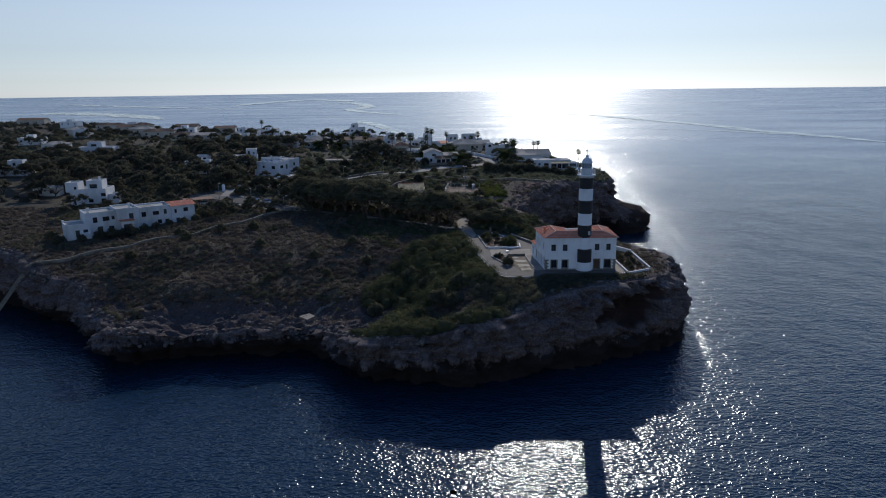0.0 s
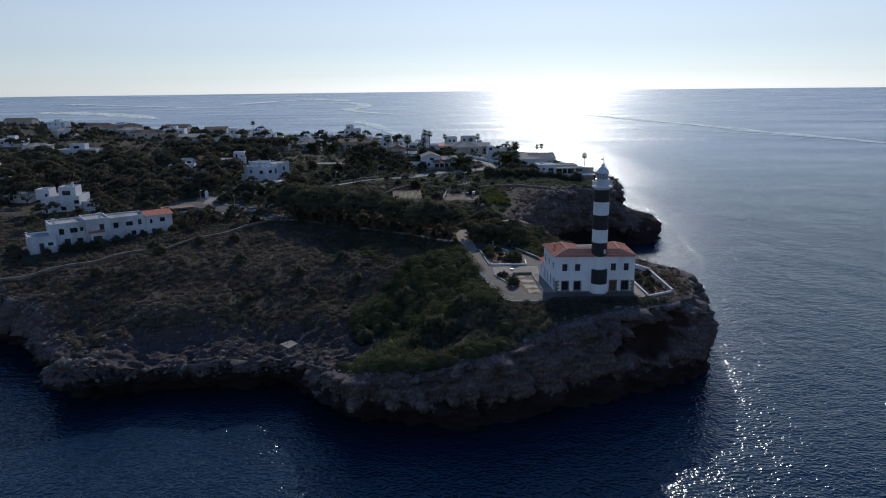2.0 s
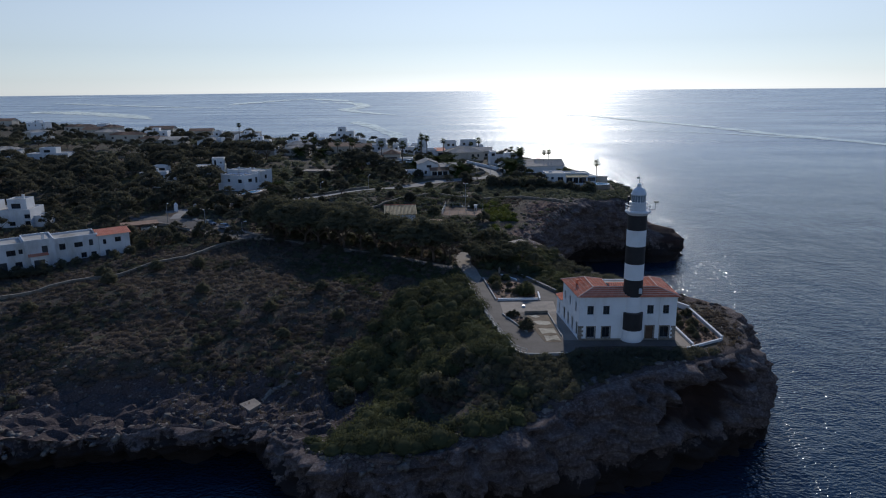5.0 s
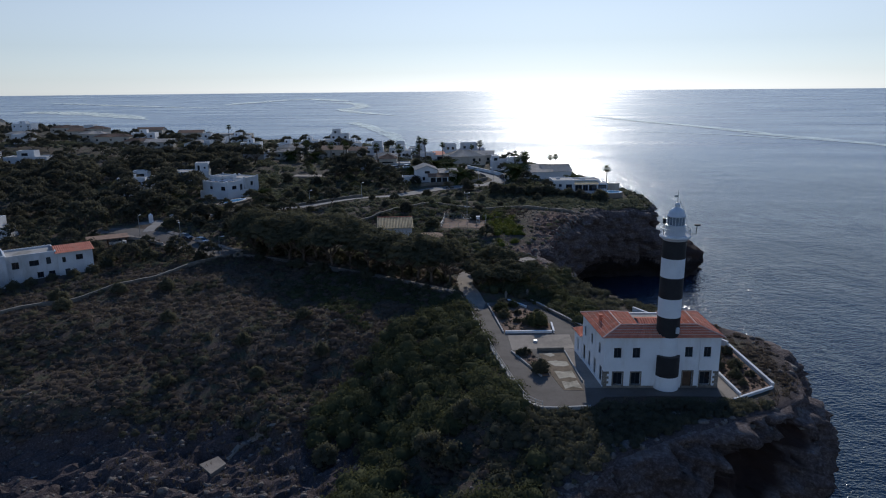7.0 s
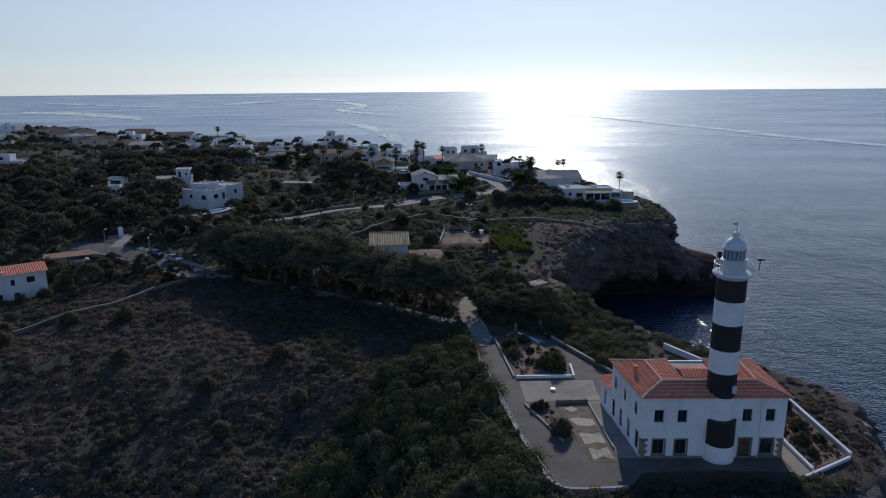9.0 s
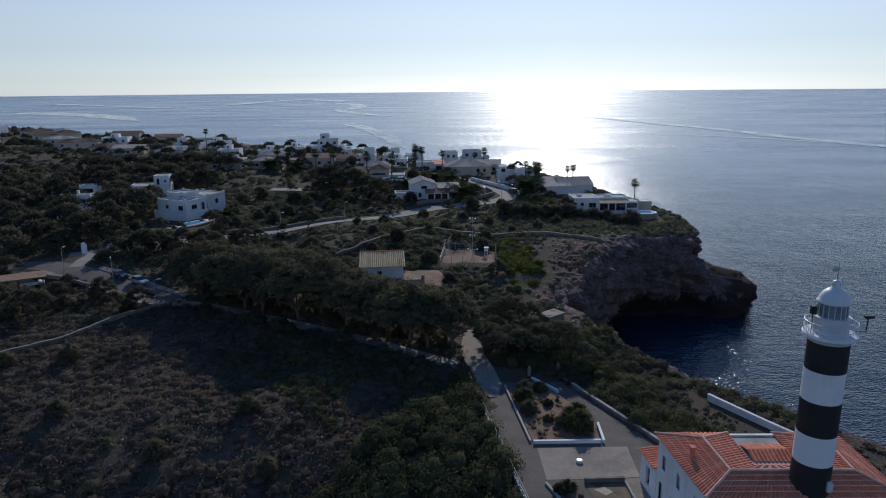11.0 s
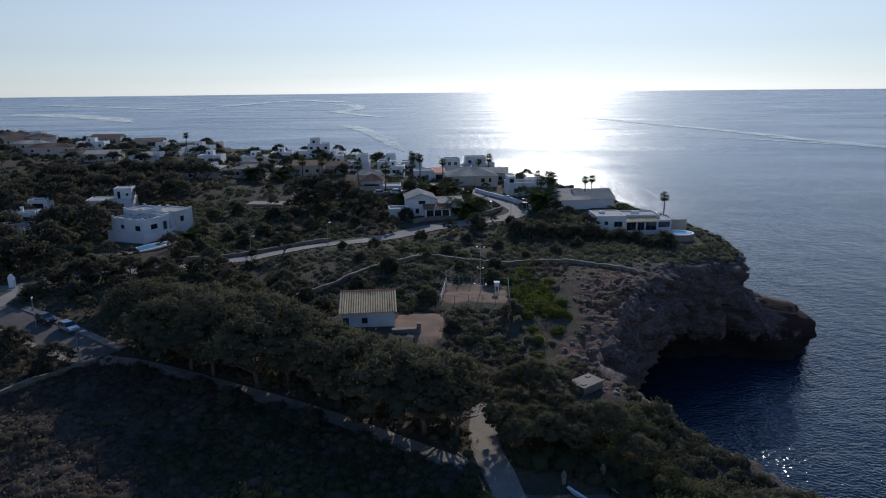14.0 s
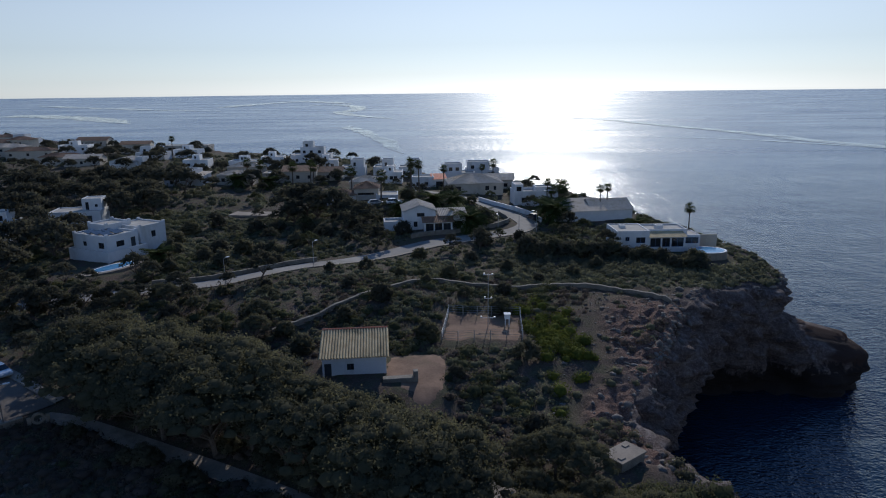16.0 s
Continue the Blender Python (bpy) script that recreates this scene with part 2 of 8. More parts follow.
M_TARMAC = surface("sun_bleached_tarmac", (0.17, 0.158, 0.148), (0.27, 0.252, 0.235), 0.25, 0.9, stain=(0.12, 0.11, 0.1), fine=5, relief=0.3, dist=0.03)
M_DIRT = surface("pale_dirt_track", (0.17, 0.143, 0.12), (0.31, 0.265, 0.225), 0.3, 0.95, stain=(0.08, 0.07, 0.05), fine=3, relief=0.5, dist=0.08)
M_EARTH = surface("red_earth", (0.12, 0.07, 0.048), (0.26, 0.16, 0.11), 0.5, 0.95, stain=(0.14, 0.1, 0.06), fine=3, relief=0.5, dist=0.08)
M_WOOD = surface("dark_wood", (0.05, 0.03, 0.02), (0.13, 0.08, 0.05), 2.0, 0.75, fine=10, relief=0.3)
M_BARK = surface("bark", (0.06, 0.045, 0.035), (0.16, 0.125, 0.1), 2.5, 0.95, fine=9, relief=0.8, dist=0.1)
M_SHUTTER = surface("dark_shutter_paint", (0.022, 0.03, 0.038), (0.05, 0.06, 0.07), 2.0, 0.6, fine=10, relief=0.2)
M_BLUE = surface("blue_paint", (0.04, 0.09, 0.2), (0.08, 0.16, 0.32), 1.5, 0.6, fine=10, relief=0.2)
M_METAL = surface("galvanised_steel", (0.32, 0.33, 0.34), (0.5, 0.51, 0.52), 3.0, 0.45, 0.7, fine=14, relief=0.1)
M_POOLW, _nt, _b = material("pool_water", 0.04, 0, 0.5)
_nt.links.new(ramp(_nt, noise_tex(_nt, 0.8, 2), [(0.3, (0.05, 0.2, 0.4)), (0.7, (0.1, 0.32, 0.52))]), _b.inputs["Base Color"])
bump(_nt, noise_tex(_nt, 3, 3), 0.3, 0.05, _b)
L_SCRUB = leaf_material("scrub_leaves", (0.056, 0.055, 0.042), (0.102, 0.099, 0.07), (0.16, 0.152, 0.1), 0.06, 0.5)
L_BRIGHT = leaf_material("mastic_leaves", (0.036, 0.04, 0.026), (0.068, 0.075, 0.04), (0.13, 0.134, 0.065), 0.16, 0.4)
L_DRY = leaf_material("dry_heath", (0.07, 0.055, 0.05), (0.132, 0.106, 0.091), (0.205, 0.168, 0.14), 0.09, 0.55)
L_PINE = leaf_material("pine_needles", (0.058, 0.057, 0.042), (0.098, 0.096, 0.064), (0.145, 0.138, 0.085), 0.05, 0.5)
L_WOOD = leaf_material("wood_leaves", (0.046, 0.045, 0.038), (0.078, 0.077, 0.06), (0.118, 0.114, 0.082), 0.05, 0.5)
# paler than the near scrub: distance haze is mixed into this leaf colour
L_MAQUIS_HAZE = leaf_material("maquis_leaves_haze", (0.082, 0.085, 0.066), (0.145, 0.147, 0.1), (0.2, 0.204, 0.13), 0.045, 0.54)
L_PALM = leaf_material("palm_fronds", (0.02, 0.032, 0.012), (0.045, 0.062, 0.02), (0.09, 0.105, 0.035), 0.2, 0.2)
L_STRAW = leaf_material("straw_grass", (0.07, 0.056, 0.043), (0.115, 0.093, 0.072), (0.17, 0.138, 0.107), 0.1, 0.3)
# yellow-green of leaves with the sun behind them, put into the base colour
L_BACKLIT = leaf_material("backlit_leaves", (0.04, 0.055, 0.015), (0.09, 0.105, 0.022), (0.15, 0.16, 0.035), 0.15, 0.3)
M_RIMROCK = surface("pale_weathered_limestone", (0.055, 0.047, 0.043), (0.225, 0.2, 0.18), 0.8, 0.95, stain=(0.06, 0.048, 0.04), fine=3.0, relief=0.9, dist=0.2)

# ---- small builders ----
def mesh_object(name, verts, faces, mat, parent=None, label="", smooth=False):
    me = bpy.data.meshes.new(name)
    me.from_pydata([tuple(v) for v in verts], [], faces)
    me.materials.append(mat)
    if smooth:
        me.polygons.foreach_set("use_smooth", [True] * len(me.polygons))
    me.update()
    ob = new(name, me)
    if parent is not None:
        ob.parent = parent
    if label:
        tagged(ob, label)
    return ob


def part(name, bm, mat, parent=None, label="", smooth=False):
    me = bpy.data.meshes.new(name)
    bm.normal_update()
    bm.to_mesh(me)
    bm.free()
    me.materials.append(mat)
    if smooth:
        me.polygons.foreach_set("use_smooth", [True] * len(me.polygons))
    ob = new(name, me)
    if parent is not None:
        ob.parent = parent
    if label:
        tagged(ob, label)
    return ob


def thing(name, x, y, z, turn, label, category, group=""):
    ob = new(name)
    ob.empty_display_size = 0.2
    ob.matrix_basis = pose(x, y, z, 0, 0, turn)
    return tagged(ob, label, category, group)


def box(bm, x0, y0, z0, x1, y1, z1, bev=0.0):
    vs = [bm.verts.new(p) for p in ((x0, y0, z0), (x1, y0, z0), (x1, y1, z0), (x0, y1, z0), (x0, y0, z1), (x1, y0, z1), (x1, y1, z1), (x0, y1, z1))]
    fs = [bm.faces.new([vs[i] for i in f]) for f in ((3, 2, 1, 0), (4, 5, 6, 7), (0, 1, 5, 4), (1, 2, 6, 5), (2, 3, 7, 6), (3, 0, 4, 7))]
    if bev:
        bmesh.ops.bevel(bm, geom=list({e for f in fs for e in f.edges}), offset=bev, segments=2, affect="EDGES", profile=0.6)


def lathe(bm, profile, seg=24, cx=0.0, cy=0.0, cap=True):
    rings = [[bm.verts.new((cx + r * math.cos(2 * math.pi * i / seg), cy + r * math.sin(2 * math.pi * i / seg), z)) for i in range(seg)] for r, z in profile]
    for a, b in zip(rings, rings[1:]):
        for i in range(seg):
            j = (i + 1) % seg
            bm.faces.new((a[i], a[j], b[j], b[i]))
    if cap:
        bm.faces.new(rings[0][::-1])
        bm.faces.new(rings[-1])


def tube(bm, pts, r0, r1=None, seg=6):
    r1 = r0 if r1 is None else r1
    rings = []
    n = len(pts)
    for k, p in enumerate(pts):
        p = Vector(p)
        d = (Vector(pts[min(k + 1, n - 1)]) - Vector(pts[max(k - 1, 0)])).normalized()
        q = d.to_track_quat("Z", "Y")
        r = r0 + (r1 - r0) * k / max(1, n - 1)
        rings.append([bm.verts.new(p + q @ Vector((r * math.cos(2 * math.pi * i / seg), r * math.sin(2 * math.pi * i / seg), 0))) for i in range(seg)])
    for a, b in zip(rings, rings[1:]):
        for i in range(seg):
            bm.faces.new((a[i], a[(i + 1) % seg], b[(i + 1) % seg], b[i]))
    bm.faces.new(rings[0][::-1])
    bm.faces.new(rings[-1])


def arr_mesh(name, verts, tris, mat, kind="", label="", parent=None, category=""):
    """A big triangle mesh from arrays."""
    me = bpy.data.meshes.new(name)
    v, f = np.asarray(verts, np.float32), np.asarray(tris, np.int32)
    me.vertices.add(len(v))
    me.vertices.foreach_set("co", v.ravel())
    me.loops.add(f.size)
    me.loops.foreach_set("vertex_index", f.ravel())
    me.polygons.add(len(f))
    me.polygons.foreach_set("loop_start", np.arange(0, f.size, f.shape[1], dtype=np.int32))
    me.polygons.foreach_set("loop_total", np.full(len(f), f.shape[1], np.int32))
    me.materials.append(mat)
    me.update(calc_edges=True)
    me.validate()
    ob = new(name, me)
    if parent is not None:
        ob.parent = parent
    return tagged(ob, label, category, "", kind)



# ---- the lie of the land ----
# rises and flats of the headland: east, north, height
HILLS = np.array([(-62, -6, 6.0), (-109, -4, 7.5), (-85, -7, 5.5), (-48, -8, 7), (-54, 8, 10.4), (-92, 10, 11.8), (-125, 12, 12), (-100, 33, 16), (-111, 58, 16.8), (-137, 47, 16), (-80, 63, 18), (-62, 35, 15.5),
    (-44, 50, 17.2), (-28, 53, 17), (-35, 25, 16.2), (-20, -7, 16.0), (-25, -19, 12.5), (-36, -18, 9.5), (0, -7, 15.9), (0, 15, 16)], float)
HILLS = np.vstack([HILLS, np.array([(-109.5, 32.8, 15.8), (-95, 49.6, 16.9), (-88, 59, 17.7), (-121.8, 27.6, 14.6), (14, 0, 15.6), (22, 17, 15.6), (-13, 18, 16), (-14, 58, 18.2), (4, 40, 15), (-40, 74, 20.8), (-25, 94, 20.4), (0, 100, 22), (-37, 102, 23.4), (-55, 110, 23.6), (-82, 105, 22), (-112, 94, 20),
    (-105, 122, 21.8), (-41, 150, 24), (5, 138, 23.2), (24, 125, 22), (33, 115, 19)], float)])
HILLS = np.vstack([HILLS, np.array([(-165, 87, 17.5), (-126, 160, 24), (-125, 205, 26), (-41, 178, 26.5), (-90, 270, 26), (-153, 285, 27), (-270, 300, 27), (0, 175, 24), (-12, 212, 25), (-400, 500, 28), (-220, 150, 21), (-250, 60, 15)], float)])


def lie(x, y):
    """Height of the open ground, for arrays or numbers."""
    x, y = np.asarray(x, float), np.asarray(y, float)
    s2 = (9 + 0.10 * np.maximum(y, 0)) ** 2 * 0.15
    num = den = 0
    for hx, hy, hz in HILLS:
        w = 1 / ((x - hx) ** 2 + (y - hy) ** 2 + s2) ** 1.6
        num, den = num + w * hz, den + w
    z = num / den
    # the lighthouse stands on a made, level platform
    d = np.maximum(np.maximum(-22 - x, x - 14), np.maximum(-5 - y, y - 36))
    k = np.clip(1 - d / 5.0, 0, 1)
    k = k * k * (3 - 2 * k)
    return z * (1 - k) + 15.75 * k




# the coast: rim of the cliff, a ledge half way down (with its height), the waterline
COAST = [
    ((-700, 260), (-704, 250, 8), (-700, 252)), ((-300, 85), (-302, 80, 6), (-300, 82)), ((-190, 42), (-192, 38, 6), (-190, 40)), ((-150, 26.5), (-150.5, 22.5, 6), (-148, 24)),
    ((-136, 15.5), (-137.5, 12.5, 5), (-134, 15)), ((-121, 6.5), (-123, 4, 4), (-118, 7)), ((-114, 0.5), (-116.5, -1.5, 4), (-111.5, 1)), ((-107.5, -7.5), (-109.5, -9.5, 3.5), (-105, -6)), ((-99, -17), (-100, -19, 4), (-97, -15)),
    ((-92, -15), (-92, -16.5, 3.5), (-91, -12)), ((-78, -12.5), (-78, -14, 3.5), (-78, -10.5)), ((-69, -12), (-69, -13.5, 3.5), (-69, -10)),
    ((-61, -11.5), (-61, -13, 3.5), (-61, -10)), ((-54, -17), (-55, -18.5, 3.5), (-53, -15)), ((-47, -25), (-48, -27, 4), (-46, -23.5)), ((-38.5, -25.5), (-38.5, -28, 4), (-38, -25)),
    ((-30, -26), (-30, -29, 5), (-29.5, -26)), ((-25, -24.5), (-24, -28, 5), (-23, -25.5)), ((-18, -21), (-15.5, -25, 6), (-15, -22.5)),
]
COAST += [
    ((-11, -16.5), (-8, -21, 7), (-7.5, -19.5)), ((-2, -12.5), (0, -17.5, 7), (1, -16)), ((6, -9), (8, -14, 7), (9, -12.5)), ((13, -6), (16, -10, 7), (17, -9)),
    ((18, -1), (21.5, -3, 6), (21, -4)), ((20.3, 6), (25, 6, 6), (25.5, 5)), ((22, 12.5), (27.5, 13, 7), (28.5, 11)), ((21.5, 18.5), (26, 22, 6), (27.5, 22)), ((14.5, 27.5), (17, 31, 5), (19, 32)),
    ((6.5, 36), (8.6, 38, 5), (10.5, 40)), ((2.5, 44), (4.2, 45.8, 6), (6.5, 48)), ((-2, 49), (0.2, 51.2, 7), (2.6, 54)), ((-6, 55), (-3.2, 57.6, 8), (-0.5, 61)),
    ((-9, 61), (-4, 64, 8), (-2, 68)), ((-9.6, 67), (-5, 70, 9), (-3, 75)), ((-6, 74), (-1, 77, 9), (-2, 82)), ((-2.5, 80), (4, 84, 9), (2, 90)),
    ((4, 92), (9, 92, 9), (5, 100)), ((12, 104), (16, 101, 9), (14, 107)), ((22, 111), (25, 106, 8), (25, 108)), ((29, 112), (33, 107.5, 8), (36, 106)),
]
COAST += [
    ((32, 115.5), (34, 113, 11), (45.5, 110)), ((33.5, 119), (35.5, 118, 12), (49, 116)), ((34.5, 124), (37, 125, 10), (51, 126)), ((34, 131), (38, 134, 8), (45, 137)),
    ((32, 141), (38, 146, 8), (42, 149)), ((28, 149), (34, 154, 8), (38, 158)), ((24, 157), (31, 163, 8), (34, 166)), ((18, 171), (26, 177, 8), (29, 180)),
    ((14, 190), (22, 195, 8), (25, 198)), ((6, 202), (13, 208, 8), (16, 211)), ((-1, 212), (6, 218, 8), (9, 222)), ((-12, 229), (-5, 236, 8), (-2, 240)), ((-35, 250), (-28, 258, 8), (-25, 262)),
    ((-60, 272), (-55, 280, 8), (-52, 284)), ((-78, 300), (-72, 306, 8), (-69, 310)), ((-110, 322), (-105, 330, 8), (-102, 335)), ((-200, 385), (-195, 394, 8), (-192, 400)),
    ((-350, 480), (-345, 490, 8), (-342, 496)), ((-700, 700), (-695, 712, 8), (-692, 720)),
]


def smooth_line(pts, step):
    """Points along a smooth line through pts, about step apart, near the scene; wider far off."""
    P = np.array(pts, float)
    P = np.vstack([2 * P[0] - P[1], P, 2 * P[-1] - P[-2]])
    out = []
    for i in range(1, len(P) - 2):
        a, b, c, d = P[i - 1:i + 3]
        n = max(2, int(np.linalg.norm((c - b)[:2]) / step))
        n = min(n, 60)
        for t in np.arange(n) / n:
            # centripetal-like, with damped tangents so that corners stay tight
            m0, m1 = (c - a) * 0.42, (d - b) * 0.42
            out.append((2 * t ** 3 - 3 * t * t + 1) * b + (t ** 3 - 2 * t * t + t) * m0 + (3 * t * t - 2 * t ** 3) * c + (t ** 3 - t * t) * m1)
    out.append(P[-2])
    return np.array(out)


_knots = [(*r, *m, *w) for r, m, w in COAST]
SHORE = smooth_line(_knots, 0.7)
RIM = SHORE[:, :2]
OUTLINE = np.vstack([RIM[::2], [(-720, 700), (-720, 260)]])


def to_line(x, y, line, closed=False):
    """Distance from points to a polyline."""
    x, y = np.asarray(x, float), np.asarray(y, float)
    best = np.full(x.shape, 1e9)
    L = np.asarray(line, float)
    ends = np.vstack([L[1:], L[:1]]) if closed else L[1:]
    for (ax, ay), (bx, by) in zip(L[:, :2], ends[:, :2]):
        dx, dy = bx - ax, by - ay
        t = np.clip(((x - ax) * dx + (y - ay) * dy) / (dx * dx + dy * dy + 1e-9), 0, 1)
        best = np.minimum(best, (x - ax - t * dx) ** 2 + (y - ay - t * dy) ** 2)
    return np.sqrt(best)


def inside(x, y, poly):
    x, y = np.asarray(x, float), np.asarray(y, float)
    odd = np.zeros(x.shape, bool)
    P = np.asarray(poly, float)
    for (ax, ay), (bx, by) in zip(P, np.roll(P, -1, 0)):
        if ay != by:
            cross = ((ay > y) != (by > y)) & (x < (bx - ax) * (y - ay) / (by - ay) + ax)
            odd ^= cross
    return odd


# roads and tracks: centre lines and widths
ROADS = {
    "upper": ([(-118, 97), (-104, 103.5), (-86, 106.5), (-68, 114.5), (-52, 122.5), (-38, 134), (-25, 142.5), (-16, 149), (-12.5, 156), (-15, 165), (-20, 174), (-27, 186), (-45, 205)], 4.2),
    "lower": ([(-127, 90), (-118, 88.5), (-107, 83.5), (-95, 77), (-83, 69)], 5.6),
    "link": ([(-111, 87), (-112.2, 93), (-112.4, 100)], 2.8),
    "track": ([(-81, 68), (-76, 66.5), (-62, 60), (-48, 53), (-37, 46), (-29, 41)], 2.3),
    "spur": ([(-24.0, 33), (-25.6, 39), (-27.2, 46), (-26.5, 55)], 3.0),
}
LANES = {k: (smooth_line([(x, y, 0) for x, y in p], 1.5), w) for k, (p, w) in ROADS.items()}

_gx = np.concatenate([np.arange(-720, -190, 9), np.arange(-190, -118, 2.4), np.arange(-118, 41, 0.85)])
_gy = np.concatenate([np.arange(-34, 112, 0.85), np.arange(112, 235, 1.6), np.arange(235, 330, 4), np.arange(330, 712, 12)])
GX, GY = np.meshgrid(_gx, _gy)
near_rim = to_line(GX, GY, RIM[::3])
is_land = inside(GX, GY, OUTLINE)
out_by = np.where(is_land, -near_rim, near_rim)
road_by = np.full(GX.shape, 99.0)
for line, w in LANES.values():
    road_by = np.minimum(road_by, to_line(GX, GY, line[::2]) - w / 2)
GZ = lie(GX, GY)
level = (GX > -25) & (GX < 16) & (GY > -6) & (GY < 38)
rough_amp = np.clip(road_by / 4, 0, 1) * np.where(level, 0.12, 1.0)
lumps = np.array([noise.fractal(Vector((x * 0.09, y * 0.09, 3.1)), 0.9, 2.1, 5) for x, y in zip(GX.ravel(), GY.ravel())]).reshape(GX.shape)
GZ = GZ + rough_amp * lumps * (0.55 + 0.35 * np.clip(1 + out_by / 14, 0, 1))
# sharp weathered limestone of the shore shelf and of the outcrop above the cove
shelf = np.clip((11.5 - lie(GX, GY)) / 4.0, 0, 1) * (GX < -28) * np.clip(1 - (GY - 4) / 10, 0, 1)
ledge = np.maximum(np.exp(-(((GX - 0) / 9) ** 2 + ((GY - 84) / 17) ** 2)), 0.9 * np.exp(-(((GX + 10) / 6) ** 2 + ((GY - 65) / 9) ** 2)))
jag = np.array([abs(noise.noise(Vector((x * 0.5, y * 0.5, 1.3)))) + 0.6 * abs(noise.noise(Vector((x * 0.23 + y * 0.1, y * 0.3, 5.3)))) for x, y in zip(GX.ravel(), GY.ravel())]).reshape(GX.shape)
GZ = GZ + (0.35 - jag) * (2.1 * shelf + 1.9 * ledge) * np.clip(road_by / 4, 0, 1)
GZ = GZ - np.where(road_by < 0.8, 0.12, 0.0)
GZ = np.where(out_by > -0.5, GZ - (out_by + 0.5) * 1.3, GZ)
keep = out_by < 0.9
quad_ok = keep[:-1, :-1] & keep[1:, :-1] & keep[:-1, 1:] & keep[1:, 1:]
ids = np.arange(GX.size).reshape(GX.shape)
quads = np.stack([ids[:-1, :-1], ids[:-1, 1:], ids[1:, 1:], ids[1:, :-1]], -1)[quad_ok]
remap = np.full(GX.size, -1)
uniq = np.unique(quads)
remap[uniq] = np.arange(len(uniq))
ground = arr_mesh("ground", np.stack([GX.ravel(), GY.ravel(), GZ.ravel()], -1)[uniq], remap[quads], M_GROUND, "structure", "dry scrubland of stony soil, grass and bare limestone", category="ground")
stony = 0.62 * np.clip(1 + out_by / 7, 0, 1) + 0.6 * shelf
stony += 0.4 * ledge
rock_at = ground.data.attributes.new("rocky", "FLOAT", "POINT")
rock_at.data.foreach_set("value", stony.ravel()[uniq].astype(np.float32))
bare_at = ground.data.attributes.new("bare", "FLOAT", "POINT")
bare_at.data.foreach_set("value", (0.95 * ledge).ravel()[uniq].astype(np.float32))
# the eroded shelf keeps its sharp edges
ground.data.polygons.foreach_set("use_smooth", ((shelf + ledge).ravel()[uniq][remap[quads][:, 0]] < 0.3).tolist())


def top(x, y):
    """Height of the built ground mesh at a place (bilinear)."""
    i = min(max(int(np.searchsorted(_gx, x)) - 1, 0), len(_gx) - 2)
    j = min(max(int(np.searchsorted(_gy, y)) - 1, 0), len(_gy) - 2)
    u, v = (x - _gx[i]) / (_gx[i + 1] - _gx[i]), (y - _gy[j]) / (_gy[j + 1] - _gy[j])
    u, v = min(max(u, 0), 1), min(max(v, 0), 1)
    return float((GZ[j, i] * (1 - u) + GZ[j, i + 1] * u) * (1 - v) + (GZ[j + 1, i] * (1 - u) + GZ[j + 1, i + 1] * u) * v)


def tops(x, y):
    i = np.clip(np.searchsorted(_gx, x) - 1, 0, len(_gx) - 2)
    j = np.clip(np.searchsorted(_gy, y) - 1, 0, len(_gy) - 2)
    u, v = np.clip((x - _gx[i]) / (_gx[i + 1] - _gx[i]), 0, 1), np.clip((y - _gy[j]) / (_gy[j + 1] - _gy[j]), 0, 1)
    return (GZ[j, i] * (1 - u) + GZ[j, i + 1] * u) * (1 - v) + (GZ[j + 1, i] * (1 - u) + GZ[j + 1, i + 1] * u) * v


# the cliffs, lofted from the rim over the ledge down into the sea
ROWS = 44
n = len(SHORE)
rim = np.column_stack([SHORE[:, 0], SHORE[:, 1], lie(SHORE[:, 0], SHORE[:, 1]) + 0.15])
mid = SHORE[:, 2:5].copy()
mid[:, 2] = np.minimum(mid[:, 2], rim[:, 2] * 0.62)
wat = np.column_stack([SHORE[:, 5], SHORE[:, 6], np.full(n, -1.2)])
along = np.gradient(RIM, axis=0)
along /= np.linalg.norm(along, axis=1)[:, None] + 1e-9
outn = np.column_stack([along[:, 1], -along[:, 0]])
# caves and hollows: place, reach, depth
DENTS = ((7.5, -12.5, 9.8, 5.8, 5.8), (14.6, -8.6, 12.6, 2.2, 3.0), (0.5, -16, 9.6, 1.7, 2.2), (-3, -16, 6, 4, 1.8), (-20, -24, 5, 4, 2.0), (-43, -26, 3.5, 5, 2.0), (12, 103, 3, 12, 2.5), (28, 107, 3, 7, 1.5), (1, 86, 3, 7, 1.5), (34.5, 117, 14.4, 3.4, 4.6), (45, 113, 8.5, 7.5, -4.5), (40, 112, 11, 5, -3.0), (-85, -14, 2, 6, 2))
cv = np.zeros((ROWS, n, 3))
hollow = np.zeros((ROWS, n))
nose = np.exp(-(((RIM[:, 0] - 36) / 9) ** 2 + ((RIM[:, 1] - 119) / 11) ** 2) ** 2)
